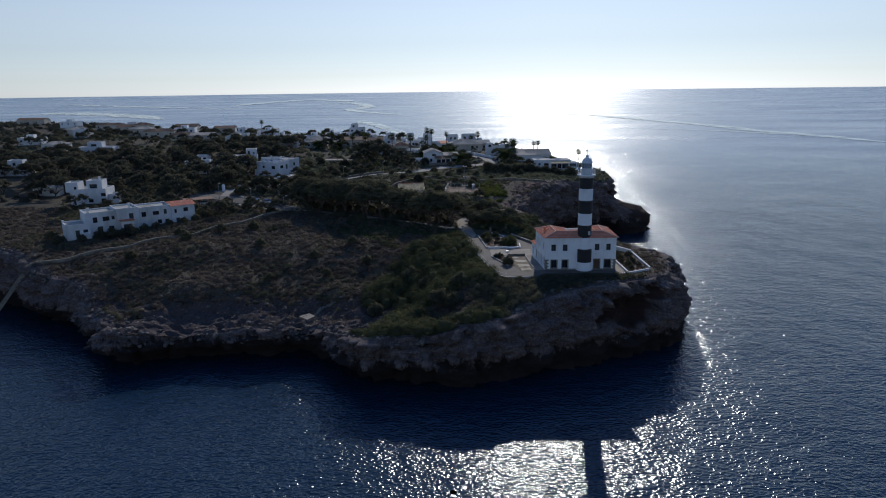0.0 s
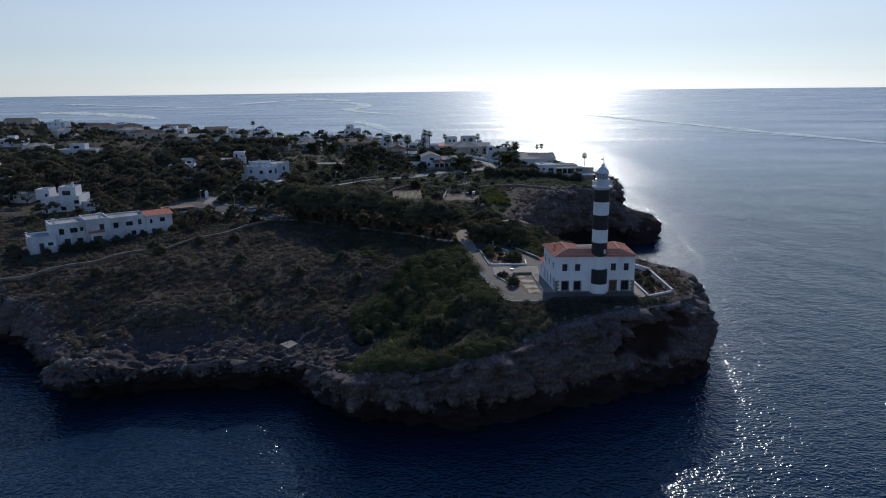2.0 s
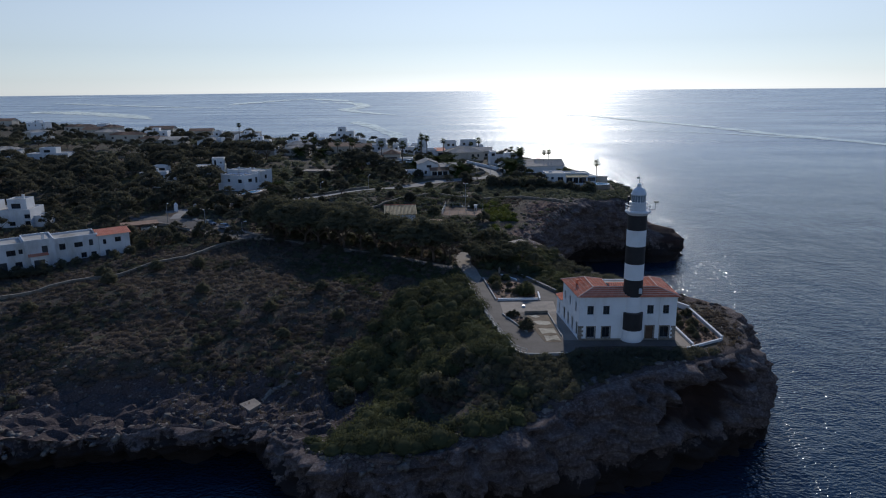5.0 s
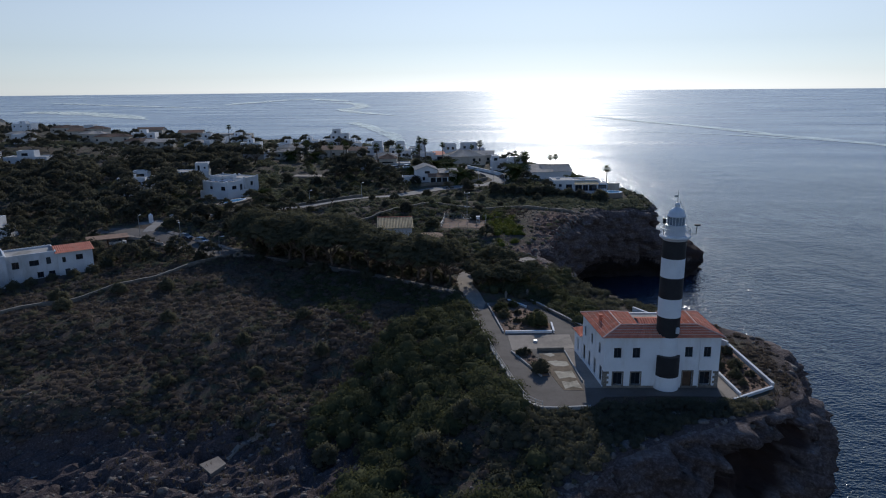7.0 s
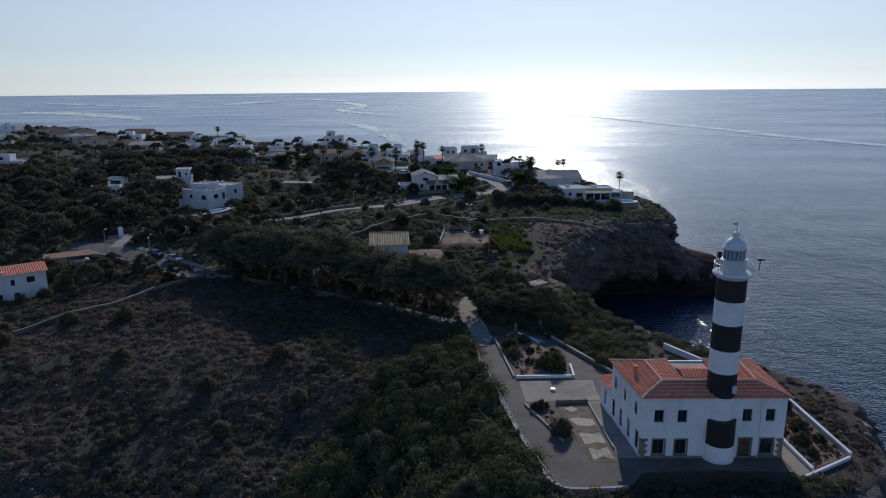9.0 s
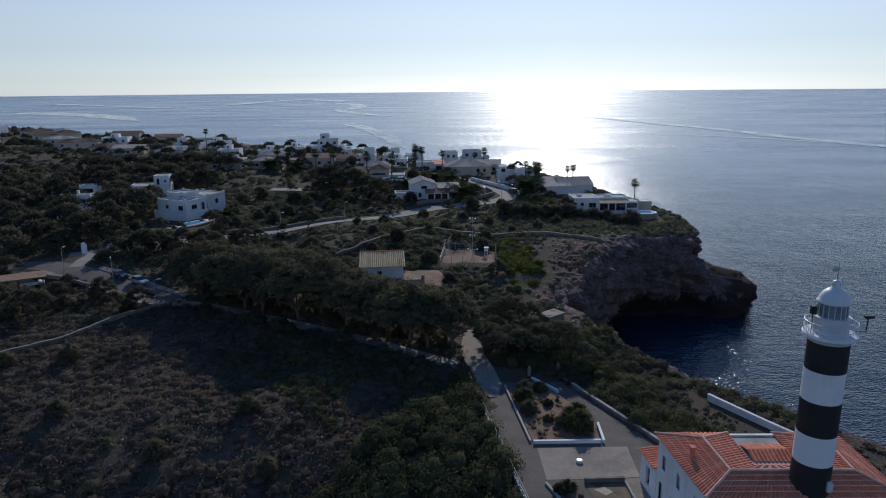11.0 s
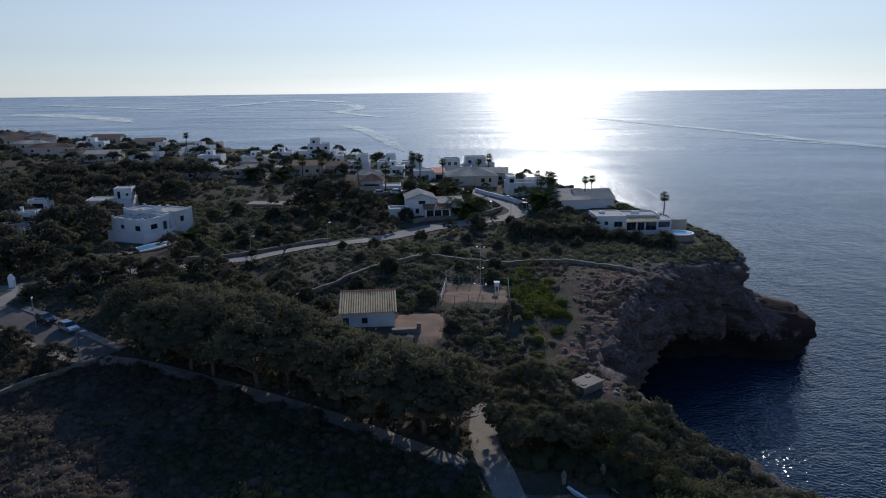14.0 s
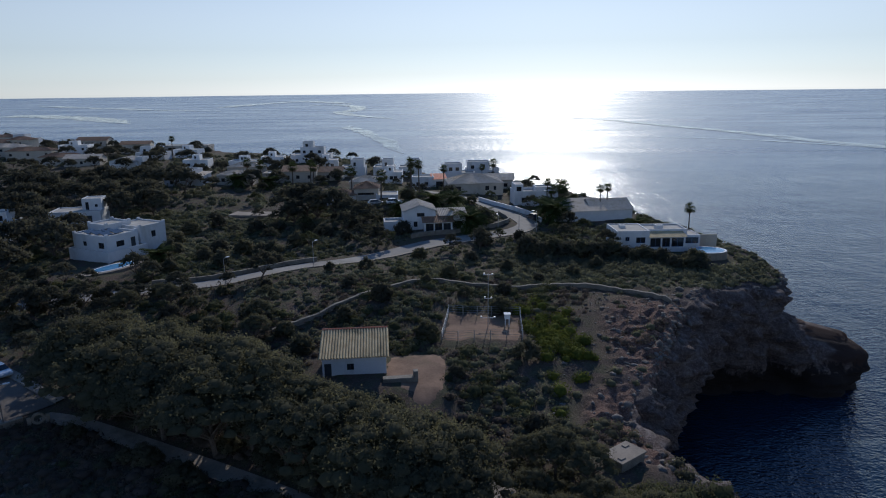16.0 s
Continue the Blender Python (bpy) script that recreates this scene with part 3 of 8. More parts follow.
for r in range(ROWS):
    f = r / (ROWS - 1)
    if f < 0.6:
        g = f / 0.6
        e = (1 - (1 - g) ** 1.7) * (1 - nose) + nose * g ** 2.5          # out first, then down; the nose overhangs its rock shelf
        e = e[:, None]
        p = rim * (1 - g) + mid * g
        p[:, :2] = rim[:, :2] * (1 - e) + mid[:, :2] * e
    else:
        g = (f - 0.6) / 0.4
        e = (g ** 0.7 * (1 - nose) + nose * (1 - (1 - g) ** 2.4))[:, None]
        p = mid * (1 - g) + wat * g
        p[:, :2] = mid[:, :2] * (1 - e) + wat[:, :2] * e
    amp = min(1.0, r / 4) * (1 - 0.3 * f)
    for i in range(n):
        q = p[i]
        if abs(q[0]) > 230 or q[1] > 330:
            cv[r, i] = q
            continue
        a = noise.fractal(Vector((q[0] * 0.16, q[1] * 0.16, q[2] * 0.22)), 0.85, 2.2, 5)
        c = abs(noise.noise(Vector((q[0] * 0.33, q[1] * 0.33, q[2] * 0.9 + 7))))
        f2_ = noise.fractal(Vector((q[0] * 0.55, q[1] * 0.55, q[2] * 0.5 + 3)), 0.8, 2.1, 3)
        h = abs(noise.noise(Vector((q[0] * 0.21 + 4, q[1] * 0.21, q[2] * 0.05))))
        s = 2.6 * a + 2.8 * (0.28 - c) + 0.9 * f2_ - 2.2 * max(0.0, 0.16 - h) / 0.16
        s -= 1.9 * math.exp(-((q[2] - 0.6) / 1.8) ** 2)      # the waves have cut a notch
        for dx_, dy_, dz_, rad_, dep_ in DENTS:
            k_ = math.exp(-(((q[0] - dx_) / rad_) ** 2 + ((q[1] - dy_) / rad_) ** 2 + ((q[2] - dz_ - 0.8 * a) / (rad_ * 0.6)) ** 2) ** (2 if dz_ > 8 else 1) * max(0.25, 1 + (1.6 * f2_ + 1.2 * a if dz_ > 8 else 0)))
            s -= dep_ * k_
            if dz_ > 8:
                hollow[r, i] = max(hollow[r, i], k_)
        q = q + np.array([outn[i, 0] * s * amp, outn[i, 1] * s * amp, 0.35 * a * amp])
        cv[r, i] = q
cv[0, :, :2] -= outn * 1.2
cv[0, :, 2] = tops(cv[0, :, 0], cv[0, :, 1]) - 0.25
cids = np.arange(ROWS * n).reshape(ROWS, n)
cq = np.stack([cids[:-1, :-1], cids[1:, :-1], cids[1:, 1:], cids[:-1, 1:]], -1).reshape(-1, 4)
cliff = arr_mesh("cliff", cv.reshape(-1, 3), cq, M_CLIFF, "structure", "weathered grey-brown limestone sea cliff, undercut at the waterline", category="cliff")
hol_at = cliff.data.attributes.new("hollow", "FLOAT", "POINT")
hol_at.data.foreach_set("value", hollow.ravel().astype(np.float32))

# the sea: one sheet to the horizon, which lies a little higher than a flat sheet would show it at its far edge
rr = np.concatenate([[0.5], np.linspace(30, 420, 14), np.geomspace(460, 4800, 46)])
aa = np.linspace(0, 2 * math.pi, 361)[:-1]
RR, AA = np.meshgrid(rr, aa)
SZ = 36.5 * np.clip((RR - 1300) / 3500, 0, 1) ** 2
sids = np.arange(RR.size).reshape(RR.shape)
nxt = np.roll(sids, -1, 0)
sq = np.stack([sids[:, :-1], sids[:, 1:], nxt[:, 1:], nxt[:, :-1]], -1).reshape(-1, 4)
sea = arr_mesh("sea", np.stack([(RR * np.cos(AA) - 30).ravel(), (RR * np.sin(AA) - 60).ravel(), SZ.ravel()], -1), sq, M_SEA, "structure", "deep blue sea ruffled by small waves", category="sea")
sea.data.polygons.foreach_set("use_smooth", [True] * len(sea.data.polygons))

# ---- the lighthouse ----
def wall_face(bm, o, u, width, height, holes, deep):
    """A wall face from o along u (unit, horizontal), its outside on the right of u; holes (u0, z0, u1, z1) with reveals that deep."""
    o, u = Vector(o), Vector(u)
    inn = Vector((-u.y, u.x, 0))
    us = sorted({0, width, *[h[0] for h in holes], *[h[2] for h in holes]})
    zs = sorted({0, height, *[h[1] for h in holes], *[h[3] for h in holes]})
    grid = {}

    def v(a, b, d=0.0):
        k = (round(a, 4), round(b, 4), d)
        if k not in grid:
            grid[k] = bm.verts.new(o + u * a + Vector((0, 0, b)) + inn * d)
        return grid[k]
    for a0, a1 in zip(us, us[1:]):
        for b0, b1 in zip(zs, zs[1:]):
            ca, cb = (a0 + a1) / 2, (b0 + b1) / 2
            if not any(h[0] < ca < h[2] and h[1] < cb < h[3] for h in holes):
                bm.faces.new((v(a0, b0), v(a1, b0), v(a1, b1), v(a0, b1)))
    for a0, b0, a1, b1 in holes:
        ring = [(a0, b0), (a1, b0), (a1, b1), (a0, b1)]
        for (p, q), (r, s) in zip(ring, ring[1:] + ring[:1]):
            e = [o + u * p + Vector((0, 0, q)), o + u * r + Vector((0, 0, s))]
            vs = [bm.verts.new(x) for x in (e[0], e[1], e[1] + inn * deep, e[0] + inn * deep)]
            bm.faces.new(vs[::-1])


def opening(parent, o, u, hole, deep, kind, frame_mat, leaf_mat, surround=None):
    """A window or door that fills a hole in a wall: a frame, panes or a leaf behind it."""
    o, u = Vector(o), Vector(u)
    inn = Vector((-u.y, u.x, 0))
    a0, b0, a1, b1 = hole
    m = Matrix.Translation(o + u * a0 + Vector((0, 0, b0)) + inn * (deep - 0.06))
    m = m @ Matrix(((u.x, inn.x, 0, 0), (u.y, inn.y, 0, 0), (0, 0, 1, 0), (0, 0, 0, 1)))
    w, h, t = a1 - a0, b1 - b0, 0.07
    bm = bmesh.new()
    box(bm, 0, -0.03, 0, t, 0.05, h)
    box(bm, w - t, -0.03, 0, w, 0.05, h)
    box(bm, t, -0.03, h - t, w - t, 0.05, h)
    if kind == "window":
        box(bm, t, -0.03, 0, w - t, 0.05, t)
        if w > 0.7:
            box(bm, w / 2 - 0.03, -0.03, t, w / 2 + 0.03, 0.05, h - t)
    else:
        box(bm, t, -0.02, 0, w - t, 0.05, 0.12)
    fr = part(kind, bm, frame_mat, parent)
    fr.matrix_basis = m
    if kind == "window":
        bm = bmesh.new()
        box(bm, t, 0.0, t, w - t, 0.03, h - t)
        part("pane", bm, leaf_mat, fr)
    else:
        bm = bmesh.new()
        box(bm, t, 0.0, 0.12, w - t, 0.04, h - t)
        for k in range(2):
            z0 = 0.25 + k * (h - 0.4) / 2
            box(bm, t + 0.12, -0.015, z0, w - t - 0.12, 0.0, z0 + (h - 0.6) / 2)
        part("door_leaf", bm, leaf_mat, fr)
    if surround is not None:
        bm = bmesh.new()
        e = 0.17
        for q in ((-e, 0, 0, h + e), (w, 0, w + e, h + e), (0, h, w, h + e)):
            box(bm, q[0], -deep + 0.02, q[1], q[2], -deep + 0.14, q[3])
        part("surround", bm, surround, fr)
        if kind == "window":
            bm = bmesh.new()
            box(bm, -e, -deep - 0.06, -0.12, w + e, -deep + 0.14, 0.0)
            part("sill", bm, surround, fr)
    return fr


def tiled_slope(bm, a, b, c, d, pitch=0.42, thick=0.06, rows=None):
    """Rows of rounded tiles running from the eave a-b up to the ridge d-c."""
    a, b, c, d = (Vector(p) for p in (a, b, c, d))
    length = (b - a).length
    k = max(3, int(length / pitch))
    nrm = (b - a).cross(d - a).normalized()
    if nrm.z < 0:
        nrm = -nrm
    if rows is None:
        # one corrugated sheet
        steps = [((i + f) / k, h) for i in range(k) for f, h in ((0.0, 0), (0.12, 0), (0.35, 1.5), (0.65, 1.5), (0.88, 0))] + [(1.0, 0)]
        lo = [bm.verts.new(a.lerp(b, t) + nrm * thick * h) for t, h in steps]
        hi = [bm.verts.new(d.lerp(c, t) + nrm * thick * h) for t, h in steps]
        for i in range(len(steps) - 1):
            bm.faces.new((lo[i], lo[i + 1], hi[i + 1], hi[i]))
        return
    base = [bm.verts.new(p) for p in (a, b, c, d)]
    bm.faces.new(base if (b - a).cross(d - a).z > 0 else base[::-1])
    for i in range(k):
        bm = bmesh.new()
        t0, t1 = (i + 0.12) / k, (i + 0.88) / k
        lo = [a.lerp(b, t0), a.lerp(b, t0 * 0.7 + t1 * 0.3) + nrm * thick * 1.5, a.lerp(b, t0 * 0.3 + t1 * 0.7) + nrm * thick * 1.5, a.lerp(b, t1)]
        hi = [d.lerp(c, t0), d.lerp(c, t0 * 0.7 + t1 * 0.3) + nrm * thick * 1.5, d.lerp(c, t0 * 0.3 + t1 * 0.7) + nrm * thick * 1.5, d.lerp(c, t1)]
        L = [bm.verts.new(p) for p in lo]
        H = [bm.verts.new(p) for p in hi]
        for s in range(3):
            bm.faces.new((L[s], L[s + 1], H[s + 1], H[s]))
        bm.faces.new(L[::-1])
        rows.append(bm)


BASE = 15.75
M_MORTAR = surface("pale_mortared_tile", (0.46, 0.27, 0.2), (0.7, 0.5, 0.42), 1.5, 0.9, fine=7, relief=0.3)
keeper = thing("lighthouse", 0, 0, 0, 0, "white two-storey lighthouse with black-banded round tower and red tile roofs", "lighthouse")
BX0, BX1, BY1, EAVE = -9.2, 6.5, 9.8, 23.3
HB = EAVE - BASE
front = [(1.3, 4.5, 2.35, 6.0), (3.85, 4.5, 4.9, 6.0), (10.95, 4.6, 12.0, 6.1), (13.5, 4.6, 14.5, 6.1), (1.35, 0.6, 2.6, 2.4), (3.8, 0.6, 5.05, 2.4), (10.85, 0.12, 12.15, 2.55), (13.2, 0.6, 14.6, 2.5)]
west = [(0.5, 0.7, 1.5, 2.9), (3.0, 0.7, 4.0, 2.9), (5.5, 0.7, 6.5, 2.9), (8.0, 0.7, 9.0, 2.9), (0.9, 4.5, 1.7, 6.0), (4.0, 4.5, 4.8, 6.0), (7.4, 4.5, 8.2, 6.0)]
bm = bmesh.new()
wall_face(bm, (BX0, 0, BASE), (1, 0, 0), BX1 - BX0, HB, front, 0.28)
wall_face(bm, (BX0, BY1, BASE), (0, -1, 0), BY1, HB, west, 0.1)
wall_face(bm, (BX1, 0, BASE), (0, 1, 0), BY1, HB, [(2, 0.9, 2.9, 2.4), (6, 0.9, 6.9, 2.4), (2, 4.5, 2.9, 6.0), (6, 4.5, 6.9, 6.0)], 0.28)
wall_face(bm, (BX1, BY1, BASE), (-1, 0, 0), BX1 - BX0, HB, [], 0.28)
box(bm, BX0 + 0.35, 0.35, BASE, BX1 - 0.35, BY1 - 0.35, EAVE - 0.1)
part("wall", bm, M_WHITE, keeper, "whitewashed wall with faint streaks")
for x0, x1 in ((BX0 - 0.05, -2.3), (1.4, BX1 + 0.05)):
    bm = bmesh.new()
    box(bm, x0, -0.05, BASE - 0.4, x1, -0.004, BASE + 0.42)
    part("plinth", bm, M_STONE, keeper, "grey stone plinth along the foot of the wall")
for h in front:
    kind = "door" if h[1] < 0.2 else "window"
    opening(keeper, (BX0, 0, BASE), (1, 0, 0), h, 0.28, kind, M_SHUTTER, M_WOOD if kind == "door" else M_GLASS, M_STONE if h[3] < 3 else None)
for h in west:
    opening(keeper, (BX0, BY1, BASE), (0, -1, 0), h, 0.1, "window", M_SHUTTER, M_SHUTTER)
for h in [(2, 0.9, 2.9, 2.4), (6, 0.9, 6.9, 2.4), (2, 4.5, 2.9, 6.0), (6, 4.5, 6.9, 6.0)]:
    opening(keeper, (BX1, 0, BASE), (0, 1, 0), h, 0.28, "window", M_SHUTTER, M_GLASS)
# corner stones, alternately long and short
for cx, sx_ in ((BX0, 1), (BX1, -1)):
    for k in range(6):
        w = 0.75 if k % 2 else 0.5
        bm = bmesh.new()
        x0, x1 = sorted((cx - 0.03 * sx_, cx + w * sx_))
        box(bm, x0, -0.035, BASE + 0.42 + k * 0.36, x1, 0.5, BASE + 0.40 + (k + 1) * 0.36, 0.015)
        part("corner_stone", bm, M_STONE, keeper)
# a hipped front range and two hipped wings, with a terrace between them
E0, HF, HW = EAVE + 0.02, 2.4, 3.1
RF, RW = E0 + 1.0, E0 + 1.25
x0, x1, y0, y1 = BX0 - 0.4, BX1 + 0.4, -0.4, BY1 + 0.3
cy = y0 + 2 * HF                  # inner eave of the front range
yr = y1 - HW                      # back end of the wing ridges
wl, wr = x0 + 2 * HW, x1 - 2 * HW   # inner eaves of the wings
slopes = [
    ((x0, y0, E0), (x1, y0, E0), (x1 - HW, y0 + HF, RF), (x0 + HW, y0 + HF, RF)),
    ((wr, cy, E0), (wl, cy, E0), (x0 + HW, y0 + HF, RF), (x1 - HW, y0 + HF, RF)),
    ((x0, y1, E0), (x0, y0, E0), (x0 + HW, y0 + HF, RF), (x0 + HW, yr, RW)),
    ((wl, cy, E0), (wl, y1, E0), (x0 + HW, yr, RW), (x0 + HW, y0 + HF, RF)),
    ((x1, y0, E0), (x1, y1, E0), (x1 - HW, yr, RW), (x1 - HW, y0 + HF, RF)),
    ((wr, y1, E0), (wr, cy, E0), (x1 - HW, y0 + HF, RF), (x1 - HW, yr, RW)),
    ((wl, y1, E0), (x0, y1, E0), (x0 + HW - 0.03, yr, RW), (x0 + HW + 0.03, yr, RW)),
    ((x1, y1, E0), (wr, y1, E0), (x1 - HW - 0.03, yr, RW), (x1 - HW + 0.03, yr, RW)),
]
for k, f in enumerate(slopes):
    bm, rows = bmesh.new(), []
    tiled_slope(bm, *f, pitch=0.36, rows=rows)
    slope = part("roof", bm, M_TILE, keeper, "red clay tile roof slope")
    for b in rows:
        part("tile", b, M_TILE, slope)
    if k < 6:
        a_, b_, c_, d_ = (Vector(p) for p in f)
        for j in range(1, 5):
            bm = bmesh.new()
            up_ = Vector((0, 0, 0.08))
            tube(bm, [a_.lerp(d_, j / 5) + up_, b_.lerp(c_, j / 5) + up_], 0.055 if k < 2 else 0.035, seg=4)
            part("mortar_course", bm, M_MORTAR, slope, "pale mortar course across the tiles")
fl, fr_ = (x0 + HW, y0 + HF, RF), (x1 - HW, y0 + HF, RF)
bl, br = (x0 + HW, yr, RW), (x1 - HW, yr, RW)
for a, b in (((x0, y0, E0), fl), ((x1, y0, E0), fr_), (fl, bl), (fr_, br), (fl, fr_), ((x0, y1, E0), bl), ((wl, y1, E0), bl), ((x1, y1, E0), br), ((wr, y1, E0), br)):
    bm = bmesh.new()
    tube(bm, [(a[0], a[1], a[2] + 0.06), (b[0], b[1], b[2] + 0.06)], 0.12, 0.12, 8)
    part("ridge_tiles", bm, M_MORTAR, keeper, "pale mortared ridge tiles")
bm = bmesh.new()
box(bm, wl, cy, EAVE - 0.4, wr, BY1, EAVE - 0.05)
part("terrace", bm, M_CONC, keeper, "flat grey roof terrace between the wings")
bm = bmesh.new()
box(bm, wl, BY1 - 0.3, EAVE - 0.4, wr, BY1, EAVE + 0.1)
part("parapet", bm, M_WHITE, keeper)
# a small ridged roof over the stair between the wings
for f in (((wl + 0.2, 5.0, EAVE - 0.02), (wr - 0.2, 5.0, EAVE - 0.02), (wr - 0.2, 6.4, EAVE + 0.4), (wl + 0.2, 6.4, EAVE + 0.4)), ((wr - 0.2, 8.0, EAVE - 0.02), (wl + 0.2, 8.0, EAVE - 0.02), (wl + 0.2, 6.4, EAVE + 0.4), (wr - 0.2, 6.4, EAVE + 0.4))):
    bm, rows = bmesh.new(), []
    tiled_slope(bm, *f, pitch=0.36, rows=rows)
    slope = part("roof", bm, M_TILE, keeper, "small red tile roof on the terrace")
    for b in rows:
        part("tile", b, M_TILE, slope)
bm = bmesh.new()
box(bm, -8.4, 5.0, EAVE + 0.2, -8.05, 5.4, EAVE + 1.35, 0.03)
box(bm, -8.47, 4.93, EAVE + 1.35, -7.98, 5.47, EAVE + 1.45)
part("chimney", bm, M_TILE, keeper)
bm = bmesh.new()
box(bm, BX0 - 0.1, -0.14, EAVE - 0.2, BX1 + 0.1, -0.004, EAVE + 0.0)
part("cornice", bm, M_WHITE, keeper)
bm = bmesh.new()
tube(bm, [(3.75, -0.08, EAVE - 0.15), (3.75, -0.08, BASE + 0.2)], 0.05, seg=6)
part("downpipe", bm, M_WHITE, keeper)
# one-storey annex behind the west wing
bm = bmesh.new()
wall_face(bm, (BX0 - 0.1, 13.4, BASE), (0, -1, 0), 3.6, 3.8, [(1.3, 0.9, 2.2, 2.9)], 0.25)
wall_face(bm, (BX0 - 0.1, 9.8, BASE), (1, 0, 0), 5.3, 3.8, [], 0.2)
wall_face(bm, (BX0 + 5.2, 9.8, BASE), (0, 1, 0), 3.6, 3.8, [], 0.2)
wall_face(bm, (BX0 + 5.2, 13.4, BASE), (-1, 0, 0), 5.3, 3.8, [], 0.2)
part("annex_wall", bm, M_WHITE, keeper)
opening(keeper, (BX0 - 0.1, 13.4, BASE), (0, -1, 0), (1.3, 0.9, 2.2, 2.9), 0.25, "window", M_SHUTTER, M_GLASS)
bm, rows = bmesh.new(), []
tiled_slope(bm, (BX0 - 0.4, 13.7, BASE + 3.8), (BX0 - 0.4, 9.8, BASE + 3.8), (BX0 + 5.4, 9.8, BASE + 4.8), (BX0 + 5.4, 13.7, BASE + 4.8), pitch=0.36, rows=rows)
slope = part("roof", bm, M_TILE, keeper, "red clay tile lean-to roof")
for b in rows:
    part("tile", b, M_TILE, slope)
# the west wing runs a little askew: its back stands farther out than its front
for ob_ in list(keeper.children_recursive):
    for v_ in ob_.data.vertices:
        if v_.co.x < -3 and v_.co.y > 0 and not v_.co.y > 60:
            v_.co.x -= 0.1 * v_.co.y * min(1.0, (-3 - v_.co.x) / 3.5)
# the tower
TX, TY = -0.5, 0.95
edges = [BASE - 0.5, 17.8, 20.7, 23.3, 26.1, 28.7, 31.6, 34.2, 36.85]


def tower_r(z):
    return 1.52 + 0.22 * max(0, (22 - z) / 6) ** 2


for k, (za, zb) in enumerate(zip(edges, edges[1:])):
    bm = bmesh.new()
    # below the eaves the tower is a little stouter and stands out of the wall
    low = za < 20
    lathe(bm, [((1.62 + 0.16 * max(0, (18 - z_) / 3)) if low else tower_r(z_), z_) for z_ in (za + (zb - za) * i / 5 for i in range(6))], 40, TX, 0.35 if low else TY)
    part("tower_band", bm, M_BLACK if k % 2 else M_WHITE, keeper, "black painted band" if k % 2 else "white painted band", smooth=False)
bm = bmesh.new()
lathe(bm, [(1.55, 36.6), (1.66, 36.75), (1.9, 36.95), (1.98, 37.0), (1.98, 37.22), (1.9, 37.26), (1.1, 37.28)], 40, TX, TY)
part("gallery", bm, M_WHITE, keeper, "white round gallery under the lantern")
bm = bmesh.new()
lathe(bm, [(1.28, 37.26), (1.28, 38.45), (1.36, 38.5), (1.36, 38.62), (1.1, 38.64)], 32, TX, TY)
part("lantern_drum", bm, M_GREYPAINT, keeper, "pale grey metal lantern drum")
for z in (37.75, 38.2):
    bm = bmesh.new()
    tube(bm, [(TX + 1.88 * math.cos(a), TY + 1.88 * math.sin(a), z) for a in np.linspace(0, 2 * math.pi, 33)], 0.03, seg=5)
    part("gallery_rail", bm, M_GREYPAINT, keeper)
for a in np.linspace(0, 2 * math.pi, 49)[:-1]:
    bm = bmesh.new()
    tube(bm, [(TX + 1.88 * math.cos(a), TY + 1.88 * math.sin(a), z) for z in (37.2, 38.22)], 0.018, seg=4)
    part("rail_post", bm, M_GREYPAINT, keeper)
M_LENS, _nt, _b = material("lantern_glass", 0.06, 0, 0.7)
_nt.links.new(ramp(_nt, noise_tex(_nt, 2.0, 2), [(0.3, (0.1, 0.14, 0.18)), (0.7, (0.2, 0.25, 0.3))]), _b.inputs["Base Color"])
bm = bmesh.new()
lathe(bm, [(1.05, 38.6), (1.05, 39.75)], 16, TX, TY)
glass_ring = part("lantern_glazing", bm, M_LENS, keeper, "panes of blue-grey lantern glass")
for a in np.linspace(0, 2 * math.pi, 17)[:-1]:
    bm = bmesh.new()
    tube(bm, [(TX + 1.07 * math.cos(a), TY + 1.07 * math.sin(a), z) for z in (38.6, 39.78)], 0.035, seg=4)
    part("glazing_bar", bm, M_GREYPAINT, glass_ring)
bm = bmesh.new()
lathe(bm, [(1.22, 39.72), (1.24, 39.82), (1.14, 39.9), (1.06, 40.2), (0.86, 40.55), (0.55, 40.82), (0.33, 40.93), (0.3, 41.1), (0.36, 41.25), (0.26, 41.45), (0.08, 41.55)], 28, TX, TY)
part("dome", bm, M_GREYPAINT, keeper, "silver-grey metal dome with a ball vent", smooth=True)
bm = bmesh.new()
tube(bm, [(TX, TY, 41.5), (TX, TY, 43.1)], 0.045, 0.02, 6)
box(bm, TX - 0.45, TY - 0.015, 42.25, TX + 0.05, TY + 0.015, 42.5)
part("wind_vane", bm, M_METAL, keeper)
bm = bmesh.new()
tube(bm, [(TX + 1.15, TY, 39.9), (TX + 0.95, TY, 40.6), (TX + 0.55, TY, 41.2), (TX + 0.3, TY, 41.75)], 0.03, seg=5)
part("dome_ladder", bm, M_METAL, keeper)
bm = bmesh.new()
tube(bm, [(TX + 1.8, TY - 0.3, 37.4), (TX + 2.6, TY - 0.3, 37.4), (TX + 2.65, TY - 0.3, 38.5)], 0.05, seg=5)
box(bm, TX + 2.35, TY - 0.45, 38.5, TX + 3.05, TY - 0.15, 38.72, 0.03)
part("signal_lamp", bm, M_BLACK, keeper, "black lamp on a bracket at the gallery")
bm = bmesh.new()
box(bm, TX - 1.75, TY - 0.3, 38.8, TX - 1.4, TY + 0.1, 39.5, 0.03)
tube(bm, [(TX - 1.58, TY - 0.1, 37.3), (TX - 1.58, TY - 0.1, 38.8)], 0.04, seg=5)
